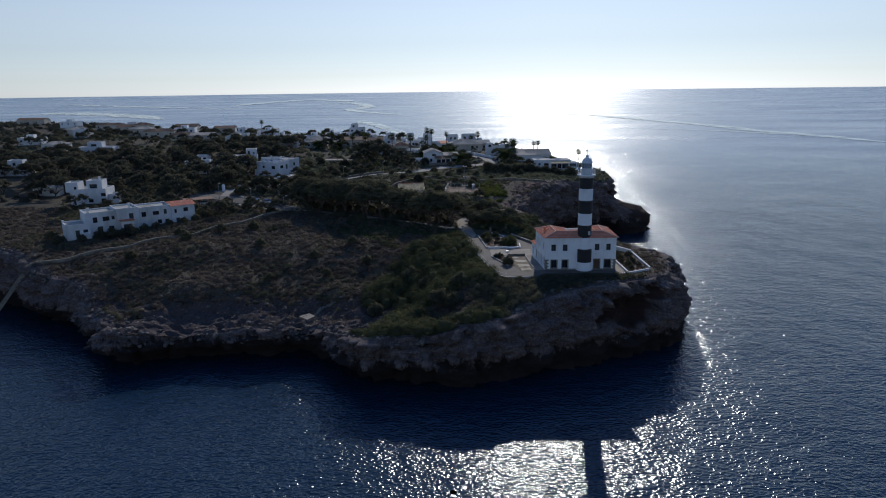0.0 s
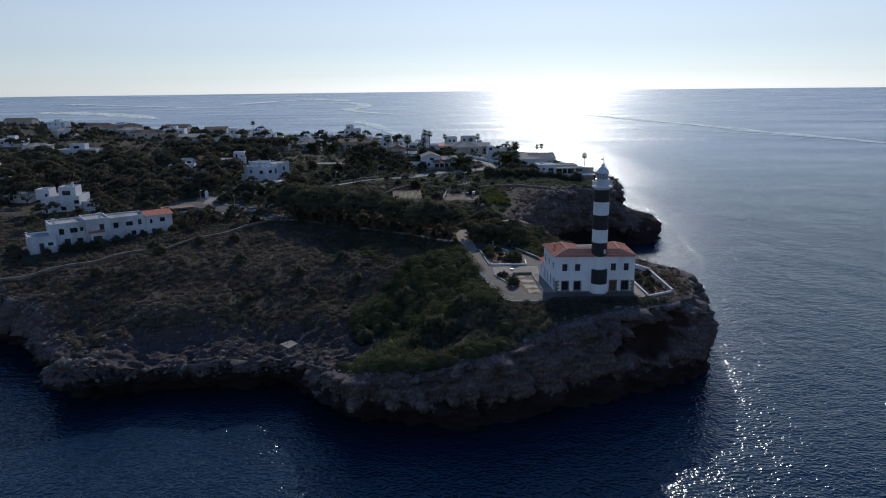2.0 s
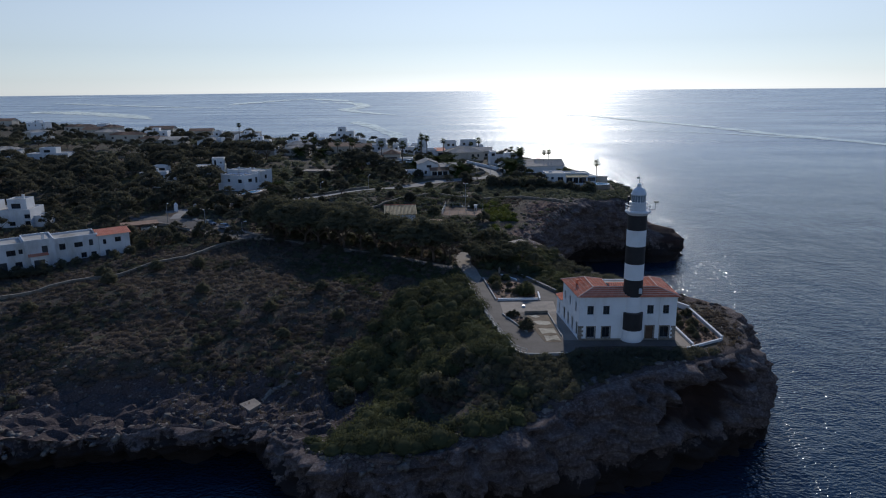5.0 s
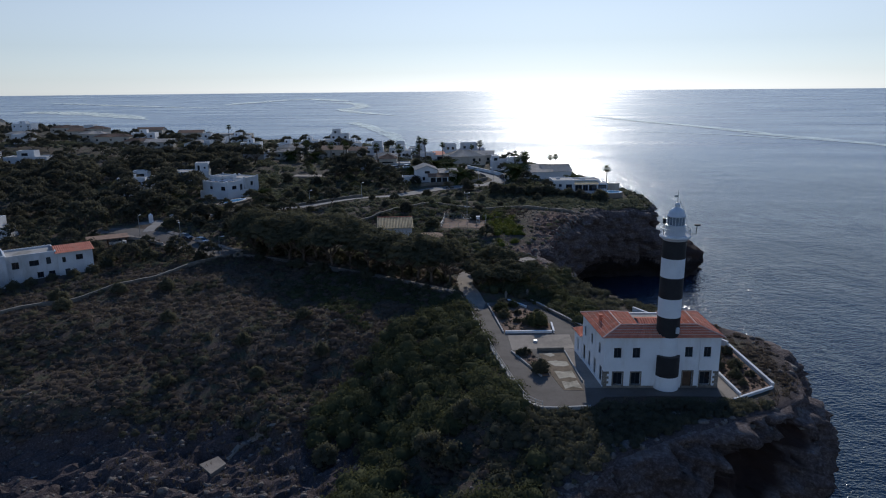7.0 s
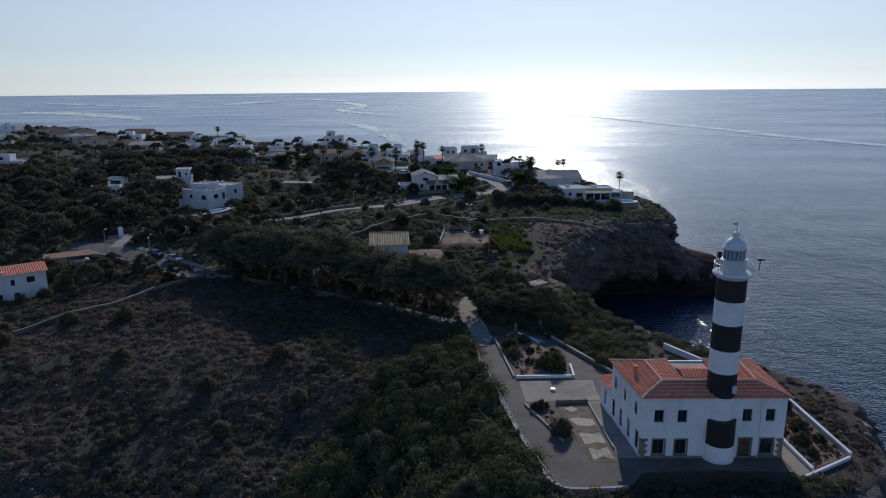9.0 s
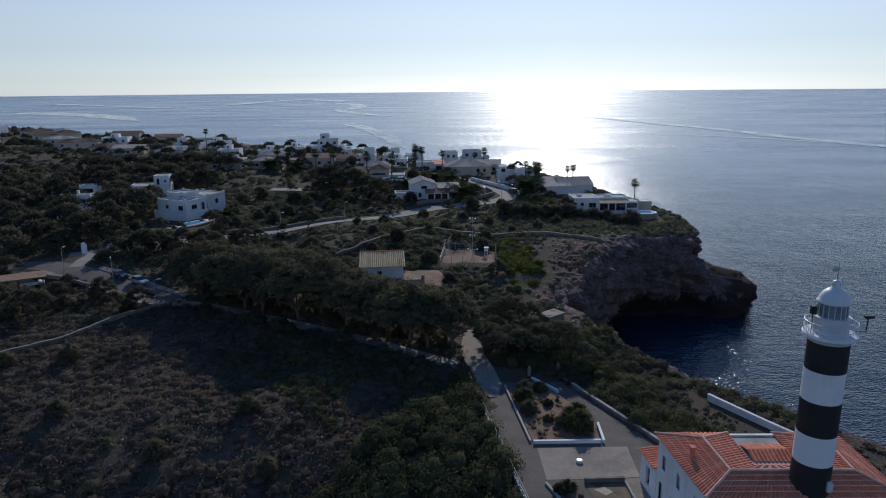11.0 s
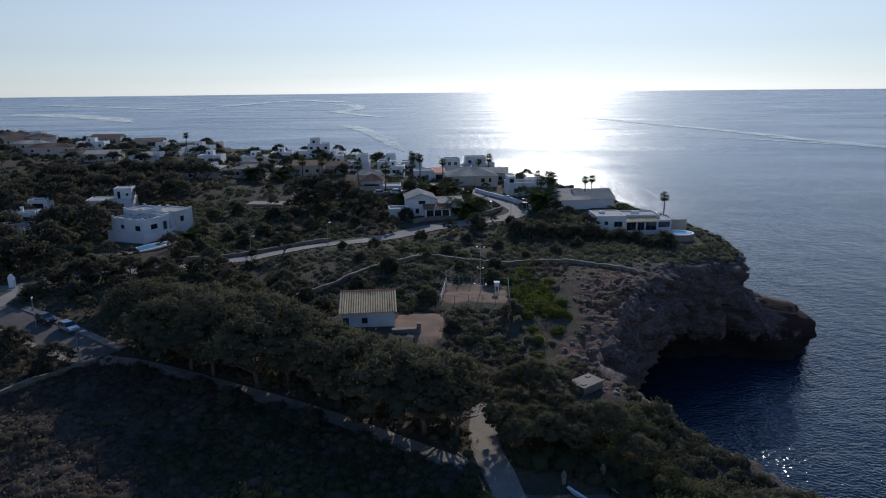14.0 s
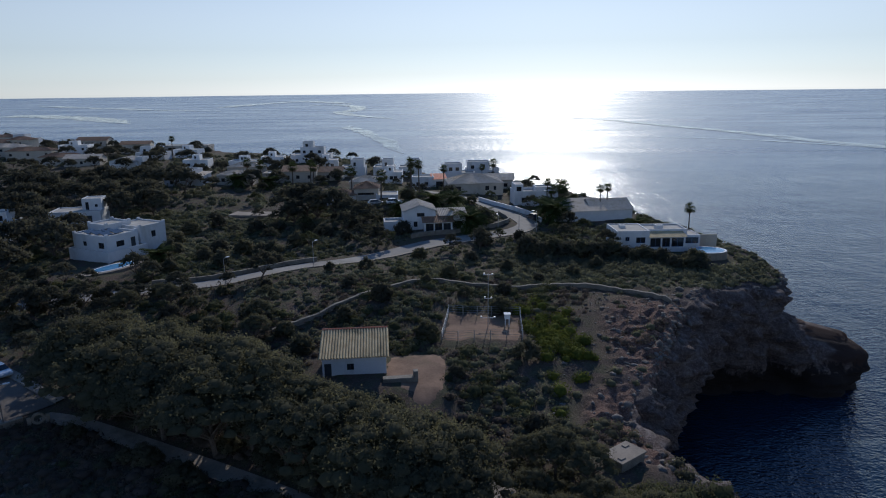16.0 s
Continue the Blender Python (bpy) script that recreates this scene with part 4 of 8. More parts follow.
part("signal_lamp", bm, M_BLACK, keeper, "black box lamp on a post at the gallery")
bm = bmesh.new()
box(bm, TX + 0.55, TY - 1.66, 24.0, TX + 1.0, TY - 1.2, 24.8, 0.02)
part("tower_window", bm, M_GREYPAINT, keeper, "small pale tower window")
bm = bmesh.new()
box(bm, TX + 0.35, TY - 1.86, 17.3, TX + 0.85, TY - 1.3, 18.0, 0.02)
part("tower_lamp_box", bm, M_GREYPAINT, keeper)

# ---- roads, paths and the lighthouse yard ----
def strip(name, line, width, mat, lift, label, offset=0.0, thick=0.25, category="road"):
    """A road or pavement laid over the ground along a line."""
    L = np.asarray(line)[:, :2]
    d = np.gradient(L, axis=0)
    d /= np.linalg.norm(d, axis=1)[:, None]
    nrm = np.column_stack([-d[:, 1], d[:, 0]])
    ks = np.linspace(-0.5, 0.5, 5)
    verts, faces = [], []
    for i in range(len(L)):
        c = L[i] + nrm[i] * offset
        for k in ks:
            p = c + nrm[i] * k * width
            verts.append((p[0], p[1], top(p[0], p[1]) + lift))
        for k in (0.5, -0.5):
            p = c + nrm[i] * k * width
            verts.append((p[0], p[1], top(p[0], p[1]) + lift - thick))
    for i in range(len(L) - 1):
        a, b = i * 7, (i + 1) * 7
        for k in range(4):
            faces.append((a + k + 1, a + k, b + k, b + k + 1))
        faces.append((a + 5, a + 4, b + 4, b + 5))
        faces.append((a, a + 6, b + 6, b))
    ob = mesh_object(name, verts, faces, mat)
    return tagged(ob, label, category, "", "structure")


def yard(name, pts, mat, label, lift=0.06):
    """Bare ground that follows the lie of the land inside an uneven outline."""
    P_ = smooth_line([(x, y, 0) for x, y in list(pts) + [pts[0]]], 0.8)[:, :2]
    x0, y0 = P_.min(0) - 1
    x1, y1 = P_.max(0) + 1
    xs, ys = np.arange(x0, x1, 0.5), np.arange(y0, y1, 0.5)
    X_, Y_ = np.meshgrid(xs, ys)
    wav = np.array([noise.noise(Vector((a * 0.5, b * 0.5, 9.0))) for a, b in zip(X_.ravel(), Y_.ravel())]).reshape(X_.shape)
    d_ = np.where(inside(X_, Y_, P_), 1, -1) * to_line(X_, Y_, P_) + wav * 1.1
    Z_ = tops(X_.ravel(), Y_.ravel()).reshape(X_.shape) + np.clip(d_ * 0.4, -0.25, lift)
    k_ = d_ > -0.7
    q_ = k_[:-1, :-1] & k_[1:, :-1] & k_[:-1, 1:] & k_[1:, 1:]
    i_ = np.arange(X_.size).reshape(X_.shape)
    f_ = np.stack([i_[:-1, :-1], i_[:-1, 1:], i_[1:, 1:], i_[1:, :-1]], -1)[q_]
    u_, inv = np.unique(f_, return_inverse=True)
    return arr_mesh(name, np.stack([X_.ravel(), Y_.ravel(), Z_.ravel()], -1)[u_], inv.reshape(-1, 4), mat, "structure", label, category="yard")


def slab(name, pts, z, mat, label, thick=0.3, category="paving", kind="structure"):
    bm = bmesh.new()
    up = [bm.verts.new((x, y, z)) for x, y in pts]
    dn = [bm.verts.new((x, y, z - thick)) for x, y in pts]
    f = bm.faces.new(up)
    for i in range(len(pts)):
        j = (i + 1) % len(pts)
        bm.faces.new((up[i], dn[i], dn[j], up[j]))
    bm.normal_update()
    if f.normal.z < 0:
        bmesh.ops.reverse_faces(bm, faces=bm.faces[:])
    bmesh.ops.triangulate(bm, faces=[f])
    ob = part(name, bm, mat)
    return tagged(ob, label, category, "", kind)


def wall_line(name, line, width, height, mat, label, cap=None, base=None, step=1.2, wobble=0.0, category="wall"):
    """A free-standing wall that follows the ground, with a coping."""
    pts = smooth_line([(x, y, 0) for x, y in line], step) if len(line) > 2 else np.linspace((*line[0], 0), (*line[1], 0), max(2, int(math.dist(line[0], line[1]) / step)))
    L = pts[:, :2]
    d = np.gradient(L, axis=0)
    d /= np.linalg.norm(d, axis=1)[:, None]
    nrm = np.column_stack([-d[:, 1], d[:, 0]])
    rnd = random.Random(len(name) + int(abs(line[0][0]) * 7))
    ob = thing(name, 0, 0, 0, 0, label, category)

    def sweep(w, lo, hi, wob):
        verts, faces = [], []
        for i in range(len(L)):
            z = base if base is not None else top(*L[i])
            j = wob * rnd.uniform(-1, 1)
            for s, h in ((-1, lo), (1, lo), (1, hi + j), (-1, hi + j)):
                p = L[i] + nrm[i] * s * (w / 2 + wob * 0.4 * rnd.uniform(-1, 1))
                verts.append((p[0], p[1], z + h))
        m = len(L)
        for i in range(m - 1):
            a, b = 4 * i, 4 * i + 4
            for k in range(4):
                faces.append((a + k, a + (k + 1) % 4, b + (k + 1) % 4, b + k))
        faces += [(3, 2, 1, 0), (4 * m - 4, 4 * m - 3, 4 * m - 2, 4 * m - 1)]
        return verts, [f[::-1] for f in faces]
    mesh_object("wall_body", *sweep(width, -0.8, height, wobble), mat, ob)
    if cap is not None:
        mesh_object("coping", *sweep(width + 0.1, height + 0.004, height + 0.1, wobble * 0.3), cap, ob)
    return ob


strip("road_upper", LANES["upper"][0], 4.2, M_TARMAC, 0.10, "pale worn tarmac road winding over the headland")
strip("pavement_upper", LANES["upper"][0][10:-18], 0.8, M_PAVE, 0.2, "narrow pale concrete pavement beside the road", -2.6, category="pavement")
strip("road_lower", LANES["lower"][0], 5.6, M_ASPHALT, 0.10, "grey worn tarmac street")
strip("pavement_lower", LANES["lower"][0][8:], 1.2, M_PAVE, 0.22, "pale concrete pavement with a kerb", -3.45, category="pavement")
strip("pavement_verge", LANES["lower"][0][14:], 1.2, M_PAVE, 0.22, "pale concrete pavement with a kerb", 3.45, category="pavement")
strip("road_link", LANES["link"][0], 2.8, M_TARMAC, 0.12, "pale concrete driveway up to the houses")
strip("track", LANES["track"][0], 2.3, M_DIRT, 0.09, "pale dirt track under the pine trees", category="track")
strip("spur", LANES["spur"][0], 3.4, M_DIRT, 0.10, "pale dusty turning place beside the track", category="track")

YZ = 15.88
M_RAIL = surface("weathered_cream_paint", (0.4, 0.37, 0.33), (0.58, 0.55, 0.5), 1.5, 0.6, stain=(0.3, 0.22, 0.16), fine=9, relief=0.2, dist=0.01)
M_SCREED = surface("broken_pale_screed", (0.26, 0.225, 0.17), (0.52, 0.465, 0.37), 0.9, 0.92, stain=(0.11, 0.095, 0.07), fine=5, relief=0.5, dist=0.04)
slab("yard_drive", [(-30.5, 43.5), (-28.2, 40.5), (-24.8, 20.8), (-23.0, 10.3), (-21.3, 1.4), (-19.8, -4.4), (-18.2, -5.8), (-11.5, -5.3), (-9.6, -2.8), (-2, -2.4), (7.8, -2.9), (7.8, 11.5), (-3.5, 16.5), (-6.2, 20.4), (-9.4, 27.3), (-14.6, 38.5), (-19, 43), (-24, 46.5)], YZ, M_ASPHALT, "grey worn tarmac of the lighthouse yard", 1.2)
M_COURT = surface("mossy_old_floor", (0.085, 0.06, 0.04), (0.21, 0.158, 0.108), 0.9, 0.95, stain=(0.05, 0.045, 0.03), fine=4, relief=0.5, dist=0.04)
slab("yard_square", [(-20.6, 20.0), (-20.4, 13.6), (-12.2, 13.9), (-10.4, 14.2), (-10.2, 20.2)], YZ + 0.02, M_PAVE, "pale concrete square beside the lighthouse", 0.3)
slab("yard_strip", [(-12.1, 13.8), (-11.5, 0.0), (-9.25, 0.0), (-10.05, 13.9)], YZ + 0.024, M_DIRT, "pale dusty strip along the lighthouse wall", 0.3)
slab("yard_court", [(-16.4, 12.9), (-12.4, 13.1), (-11.9, -0.8), (-14.7, -0.7), (-15.6, 4)], YZ + 0.028, M_COURT, "patched old concrete floor of a former garden", 0.3)
for pts in ([(-15.6, 9.0), (-14.2, 9.3), (-12.6, 8.9), (-12.4, 7.6), (-13.3, 7.2), (-14.7, 7.3)], [(-15.0, 5.6), (-13.6, 5.2), (-12.4, 5.7), (-12.2, 3.1), (-13.1, 3.4), (-14.7, 2.9)], [(-14.5, 2.1), (-13.4, 1.8), (-12.3, 2.3), (-12.0, -0.2), (-13.2, 0.3), (-14.4, -0.3)], [(-15.8, 11.9), (-14.6, 12.3), (-13.9, 11.4), (-14.8, 10.8)]):
    slab("floor_patch", pts, YZ + 0.04, M_SCREED, "worn pale patch of broken floor screed", 0.03)
slab("east_strip", [(6.6, -3.6), (9.0, -2.8), (8.2, 11), (6.6, 11)], YZ + 0.02, M_PAVE, "pale path between house and garden wall", 0.3)
slab("garden_bed", [(-22.6, 35.0), (-20.9, 21.2), (-13.1, 21.4), (-12.8, 25.2), (-15.9, 33.6), (-19, 37.4)], YZ + 0.12, M_EARTH, "dry reddish soil of a raised garden bed", 0.4, "garden bed")
slab("garden_bed_small", [(-20.4, 12.6), (-17.6, 12.8), (-15.9, 4.0), (-16.9, 3.8)], YZ + 0.1, M_EARTH, "narrow garden bed of dry grass and soil", 0.4, "garden bed")
wall_line("garden_wall", [(-20.9, 20.9), (-13.0, 21.1)], 0.2, 0.34, M_WHITE, "low white garden wall with flat coping", M_WHITE, YZ)
wall_line("garden_wall", [(-12.7, 21.0), (-12.5, 25.2)], 0.2, 0.34, M_WHITE, "low white garden wall beside the drive", M_WHITE, YZ)
wall_line("garden_wall", [(-15.9, 34), (-19, 38.2)], 0.2, 0.34, M_WHITE, "low white garden wall by the gate pillar", M_WHITE, YZ)
wall_line("garden_kerb", [(-23.0, 36), (-21.2, 21.2)], 0.25, 0.3, M_CONC, "grey concrete kerb along the garden bed", None, YZ)
wall_line("garden_kerb", [(-20.6, 12.9), (-17.1, 3.6)], 0.22, 0.25, M_CONC, "grey concrete kerb beside the drive", None, YZ)
wall_line("court_wall", [(-16.5, 13.2), (-12.3, 13.4)], 0.3, 0.5, M_STONE, "low stone wall at the edge of the court", None, YZ)
wall_line("court_kerb", [(-12.25, 13.1), (-11.6, 2.0)], 0.2, 0.25, M_CONC, "grey kerb along the old court", None, YZ)
wall_line("drive_wall", [(-15.2, 39.5), (-12.2, 33), (-9.3, 27.1), (-6.0, 20.3)], 0.3, 0.45, M_STONE, "low grey wall along the curved drive", M_CONC, YZ)
wall_line("parapet_wall", [(-30.2, 43.8), (-28.4, 40.6), (-26.6, 31), (-24.9, 20.8), (-23.1, 10.3), (-21.4, 1.4), (-20.0, -4.3), (-18.3, -6.0), (-15, -6.0), (-12, -5.7)], 0.28, 0.3, M_CONC, "low grey kerb wall along the edge of the drive", None, YZ)
wall_line("yard_wall", [(3.6, 32.0), (7.6, 25.2), (11, 19.8), (14.0, 14.8)], 0.32, 1.0, M_HOUSE, "long white boundary wall above the sea", M_HOUSE, 15.6)
wall_line("yard_wall", [(14.05, 14.6), (14.3, 0.2)], 0.28, 0.6, M_HOUSE, "long white boundary wall above the sea", M_HOUSE, 15.7)
wall_line("yard_wall", [(14.0, -0.2), (7.2, -3.9)], 0.2, 0.28, M_HOUSE, "low white boundary wall above the cliff", M_HOUSE, 15.8)
wall_line("yard_wall", [(8.6, -2.6), (8.1, 11)], 0.22, 0.4, M_HOUSE, "low white wall between path and garden", M_HOUSE, 15.8)
slab("east_garden", [(8.8, -2.4), (13.9, 0.3), (13.8, 14.5), (8.3, 14.5)], YZ + 0.05, M_EARTH, "dry soil of a walled garden plot", 0.5, "garden bed")
strip("shore_path", smooth_line([(-61.2, -2.6, 0), (-59.5, 0.4, 0), (-56.3, 1.7, 0), (-50.3, 6.5, 0), (-44, 7.4, 0)], 1.0), 0.7, M_PAVE, 0.1, "narrow worn path from the slab up to the heath", category="path")
slab("rock_platform", [(-64.4, -4.3), (-62.5, -2.3), (-60.8, -4.1), (-62.0, -6.6)], top(-62.4, -4.3) + 0.35, M_PAVE, "square pale concrete slab among the shore rocks", 1.3, "concrete slab", "")

# white railing along the drive
rail = thing("railing", 0, 0, 0, 0, "weathered cream metal railing with posts along the drive", "railing")
rl = smooth_line([(-30.2, 43.8, 0), (-28.4, 40.6, 0), (-26.6, 31, 0), (-24.9, 20.8, 0), (-23.1, 10.3, 0), (-21.4, 1.4, 0), (-20.0, -4.3, 0), (-18.3, -6.0, 0)], 1.9)
bm = bmesh.new()
tube(bm, [(0, 0, 0.2), (0, 0, 1.05)], 0.05, 0.045, 6)
box(bm, -0.14, -0.14, 0.28, 0.14, 0.14, 0.36)
pm = bm
first = part("post", pm, M_RAIL, rail)
first.location = (rl[0][0], rl[0][1], YZ)
for p in rl[1:]:
    o = new("post", first.data)
    o.parent, o.location = rail, (p[0], p[1], YZ)
for h in (0.62, 1.02):
    bm = bmesh.new()
    tube(bm, [(p[0], p[1], YZ + h) for p in rl], 0.03, seg=5)
    part("rail", bm, M_RAIL, rail)


def gate_pillar(x, y, z, h=2.0, w=0.55, mat=None):
    ob = thing("gate_pillar", x, y, z, 0, ("white" if mat is None else "grey stone") + " square gate pillar with a pointed cap", "pillar", "gate pillars")
    bm = bmesh.new()
    box(bm, -w / 2, -w / 2, -0.3, w / 2, w / 2, h, 0.02)
    part("shaft", bm, mat or M_WHITE, ob)
    bm = bmesh.new()
    lathe(bm, [(w * 0.78, h), (w * 0.78, h + 0.1), (w * 0.6, h + 0.35), (w * 0.12, h + 0.7)], 4)
    part("cap", bm, mat or M_WHITE, ob)
    return ob


gate_pillar(-19.3, 38.8, YZ, 1.2, 0.4, M_STONE)
gate_pillar(-15.0, 40.0, YZ, 1.2, 0.4, M_STONE)
gate_pillar(-115.2, 98.5, top(-115.2, 98.5), 2.0, 0.9)
gate_pillar(-109.6, 99.5, top(-109.6, 99.5), 1.7, 0.8)
# white well-head in the square
well = thing("well_head", -16.3, 17.0, YZ, 0, "small white round well head on the square", "well")
bm = bmesh.new()
lathe(bm, [(0.34, 0), (0.34, 0.2), (0.38, 0.21), (0.38, 0.28), (0.3, 0.3)], 18)
part("ring", bm, M_WHITE, well)
bm = bmesh.new()
lathe(bm, [(0.26, 0.29), (0.26, 0.33)], 14)
part("lid", bm, M_METAL, well)
# utility post by the railing
post = thing("utility_post", -25.2, 19.6, 15.6, 0, "slim dark wooden post beside the railing", "post")
bm = bmesh.new()
tube(bm, [(0, 0, -0.3), (0.05, 0, 3.2)], 0.09, 0.07, 7)
part("pole", bm, M_WOOD, post)

# ---- walls over the land ----
wall_line("field_wall", [(-160, 6), (-147, 13), (-132.5, 20.6), (-119.5, 29.2), (-107, 39.3), (-95.2, 49.2), (-89, 57.6), (-82.5, 66.6)], 0.34, 0.7, M_STONE, "long dry-stone field wall with stone coping", M_STONE, wobble=0.06)
wall_line("stone_wall", [(-58, 88), (-52, 92), (-46, 98.5), (-38, 105.5), (-25, 107.5), (-12.7, 108), (-1.7, 104), (5, 98.6)], 0.5, 0.75, M_STONE, "dry-stone wall of grey-brown rubble", None, wobble=0.12)
wall_line("road_wall", [(-86, 110.5), (-78, 113), (-66, 119), (-58, 122.6)], 0.4, 0.8, M_STONE, "stone retaining wall beside the road", None, wobble=0.05)
wall_line("road_wall", [(-40, 138.6), (-27, 147), (-20, 152), (-16.6, 157.5), (-18.5, 165)], 0.4, 1.0, M_STONE, "curved stone wall round a house garden", None, wobble=0.05)
wall_line("road_wall", [(-8.5, 157), (-10.6, 165), (-16, 173), (-23, 182)], 0.3, 1.1, M_WHITE, "white rendered wall beside the bend of the road", M_WHITE)
wall_line("street_wall", [(-120, 82.6), (-110, 80), (-103, 77.5)], 0.25, 0.7, M_CONC, "low pale rendered wall beside the street", M_PAVE)

# ---- houses ----
FOOT = []


def house(x, y, turn, label, vols, mat=None, z=None, name="house", group="houses on the headland"):
    mat = mat or M_HOUSE
    z = top(x, y) if z is None else z
    hs = thing(name, x, y, z, turn, label, "house", group)
    for v in vols:
        c_ = [hs.matrix_basis @ Vector((a_, b_, 0)) for a_ in (v["box"][0], v["box"][2]) for b_ in (v["box"][1], v["box"][3])]
        FOOT.append((min(p.x for p in c_) - 1, min(p.y for p in c_) - 1.6, max(p.x for p in c_) + 1, max(p.y for p in c_) + 1))
    for v in vols:
        x0, y0, x1, y1, h = v["box"]
        z0 = v.get("z0", 0.0)
        wm = v.get("mat", mat)
        sides = {"S": ((x0, y0, z0), (1, 0, 0), x1 - x0), "E": ((x1, y0, z0), (0, 1, 0), y1 - y0), "N": ((x1, y1, z0), (-1, 0, 0), x1 - x0), "W": ((x0, y1, z0), (0, -1, 0), y1 - y0)}
        bm = bmesh.new()
        for k, (o, u, wd) in sides.items():
            holes = [w[1:5] for w in v.get("win", ()) if w[0] == k]
            wall_face(bm, o, u, wd, h, holes, 0.22)
        box(bm, x0 + 0.3, y0 + 0.3, z0, x1 - 0.3, y1 - 0.3, z0 + h - 0.05)
        if z0 == 0:
            box(bm, x0 + 0.01, y0 + 0.01, -2.0, x1 - 0.01, y1 - 0.01, 0.0)
        part("wall", bm, wm, hs)
        for w in v.get("win", ()):
            o, u, wd = sides[w[0]]
            kind = w[5] if len(w) > 5 else ("door" if w[2] < 0.2 else "window")
            opening(hs, o, u, w[1:5], 0.22, kind, v.get("frame", M_SHUTTER), M_GLASS if kind == "window" else M_SHUTTER)
        roof = v.get("roof", "flat")
        zt = z0 + h
        if roof == "flat":
            bm = bmesh.new()
            box(bm, x0 + 0.25, y0 + 0.25, zt - 0.1, x1 - 0.25, y1 - 0.25, zt + 0.05)
            part("roof", bm, v.get("rmat", M_CONC), hs, "flat grey roof")
            ph, t = v.get("par", 0.45), 0.25
            bm = bmesh.new()
            for q in ((x0, y0, x1, y0 + t), (x0, y1 - t, x1, y1), (x0, y0 + t, x0 + t, y1 - t), (x1 - t, y0 + t, x1, y1 - t)):
                box(bm, q[0], q[1], zt + 0.002, q[2], q[3], zt + ph)
            if v.get("horns"):
                for cx in (x0, x1 - 0.5):
                    for cy in (y0, y1 - 0.5):
                        box(bm, cx - 0.02, cy - 0.02, zt + ph, cx + 0.52, cy + 0.52, zt + ph + 0.35)
            part("parapet", bm, wm, hs)
        else:
            rm, e, rise = v.get("rmat", M_TILE), 0.4, v.get("rise", 1.2)
            a, b, c, d = x0 - e, y0 - e, x1 + e, y1 + e
            mx, my = (a + c) / 2, (b + d) / 2
            zt += 0.02
            if roof == "gable_x":
                fs = [((a, b, zt), (c, b, zt), (c, my, zt + rise), (a, my, zt + rise)), ((c, d, zt), (a, d, zt), (a, my, zt + rise), (c, my, zt + rise))]
                gs = [((x0, y0, zt), (x0, y1, zt), (x0, my, zt + rise * 0.9)), ((x1, y0, zt), (x1, y1, zt), (x1, my, zt + rise * 0.9))]
            elif roof == "gable_y":
                fs = [((a, d, zt), (a, b, zt), (mx, b, zt + rise), (mx, d, zt + rise)), ((c, b, zt), (c, d, zt), (mx, d, zt + rise), (mx, b, zt + rise))]
                gs = [((x0, y0, zt), (x1, y0, zt), (mx, y0, zt + rise * 0.9)), ((x0, y1, zt), (x1, y1, zt), (mx, y1, zt + rise * 0.9))]
            elif roof == "shed":
                fs = [((a, b, zt), (c, b, zt), (c, d, zt + rise), (a, d, zt + rise))]
                gs = [((x0, y0, zt), (x0, y1, zt), (x0, y1, zt + rise)), ((x1, y0, zt), (x1, y1, zt), (x1, y1, zt + rise))]
            else:
                k = min(c - a, d - b) / 2
                if c - a > d - b:
                    p, q = (a + k, my, zt + rise), (c - k, my, zt + rise)
                    fs = [((a, b, zt), (c, b, zt), q, p), ((c, d, zt), (a, d, zt), p, q), ((a, d, zt), (a, b, zt), p, p), ((c, b, zt), (c, d, zt), q, q)]
                else:
                    p, q = (mx, b + k, zt + rise), (mx, d - k, zt + rise)
                    fs = [((a, d, zt), (a, b, zt), p, q), ((c, b, zt), (c, d, zt), q, p), ((a, b, zt), (c, b, zt), p, p), ((c, d, zt), (a, d, zt), q, q)]
                gs = []
            for f in fs:
                bm = bmesh.new()
                fa = [Vector(w) for w in f]
                if (fa[2] - fa[3]).length < 0.01:
                    fa[2] = fa[3] + (fa[1] - fa[0]).normalized() * 0.05
                rows = [] if v.get("rows") else None
                tiled_slope(bm, *fa, pitch=v.get("pitch", 0.4), thick=v.get("thick", 0.05), rows=rows)
                slope = part("roof", bm, rm, hs, "sloping clay tile roof")
                for b_ in rows or ():
                    part("tile", b_, rm, slope)
            for g in gs:
                bm = bmesh.new()
                bm.faces.new([bm.verts.new(w) for w in g])
                part("gable", bm, wm, hs)
        if v.get("chimney"):
            cx, cy = v["chimney"]
            bm = bmesh.new()
            box(bm, cx - 0.3, cy - 0.3, zt - 0.1, cx + 0.3, cy + 0.3, zt + 1.5, 0.03)
            box(bm, cx - 0.38, cy - 0.38, zt + 1.5, cx + 0.38, cy + 0.38, zt + 1.62)
            part("chimney", bm, wm, hs)
    return hs


def pergola(parent, x0, y0, x1, y1, h, mat):
    """Posts and beams in front of a house; each post and beam a part."""
    for x in np.linspace(x0, x1, max(2, int((x1 - x0) / 2.6) + 1)):
        bm = bmesh.new()
        box(bm, x - 0.12, y0, 0, x + 0.12, y0 + 0.24, h)
        part("post", bm, mat, parent)
    bm = bmesh.new()
    box(bm, x0 - 0.2, y0, h, x1 + 0.2, y0 + 0.24, h + 0.22)
    part("beam", bm, mat, parent)


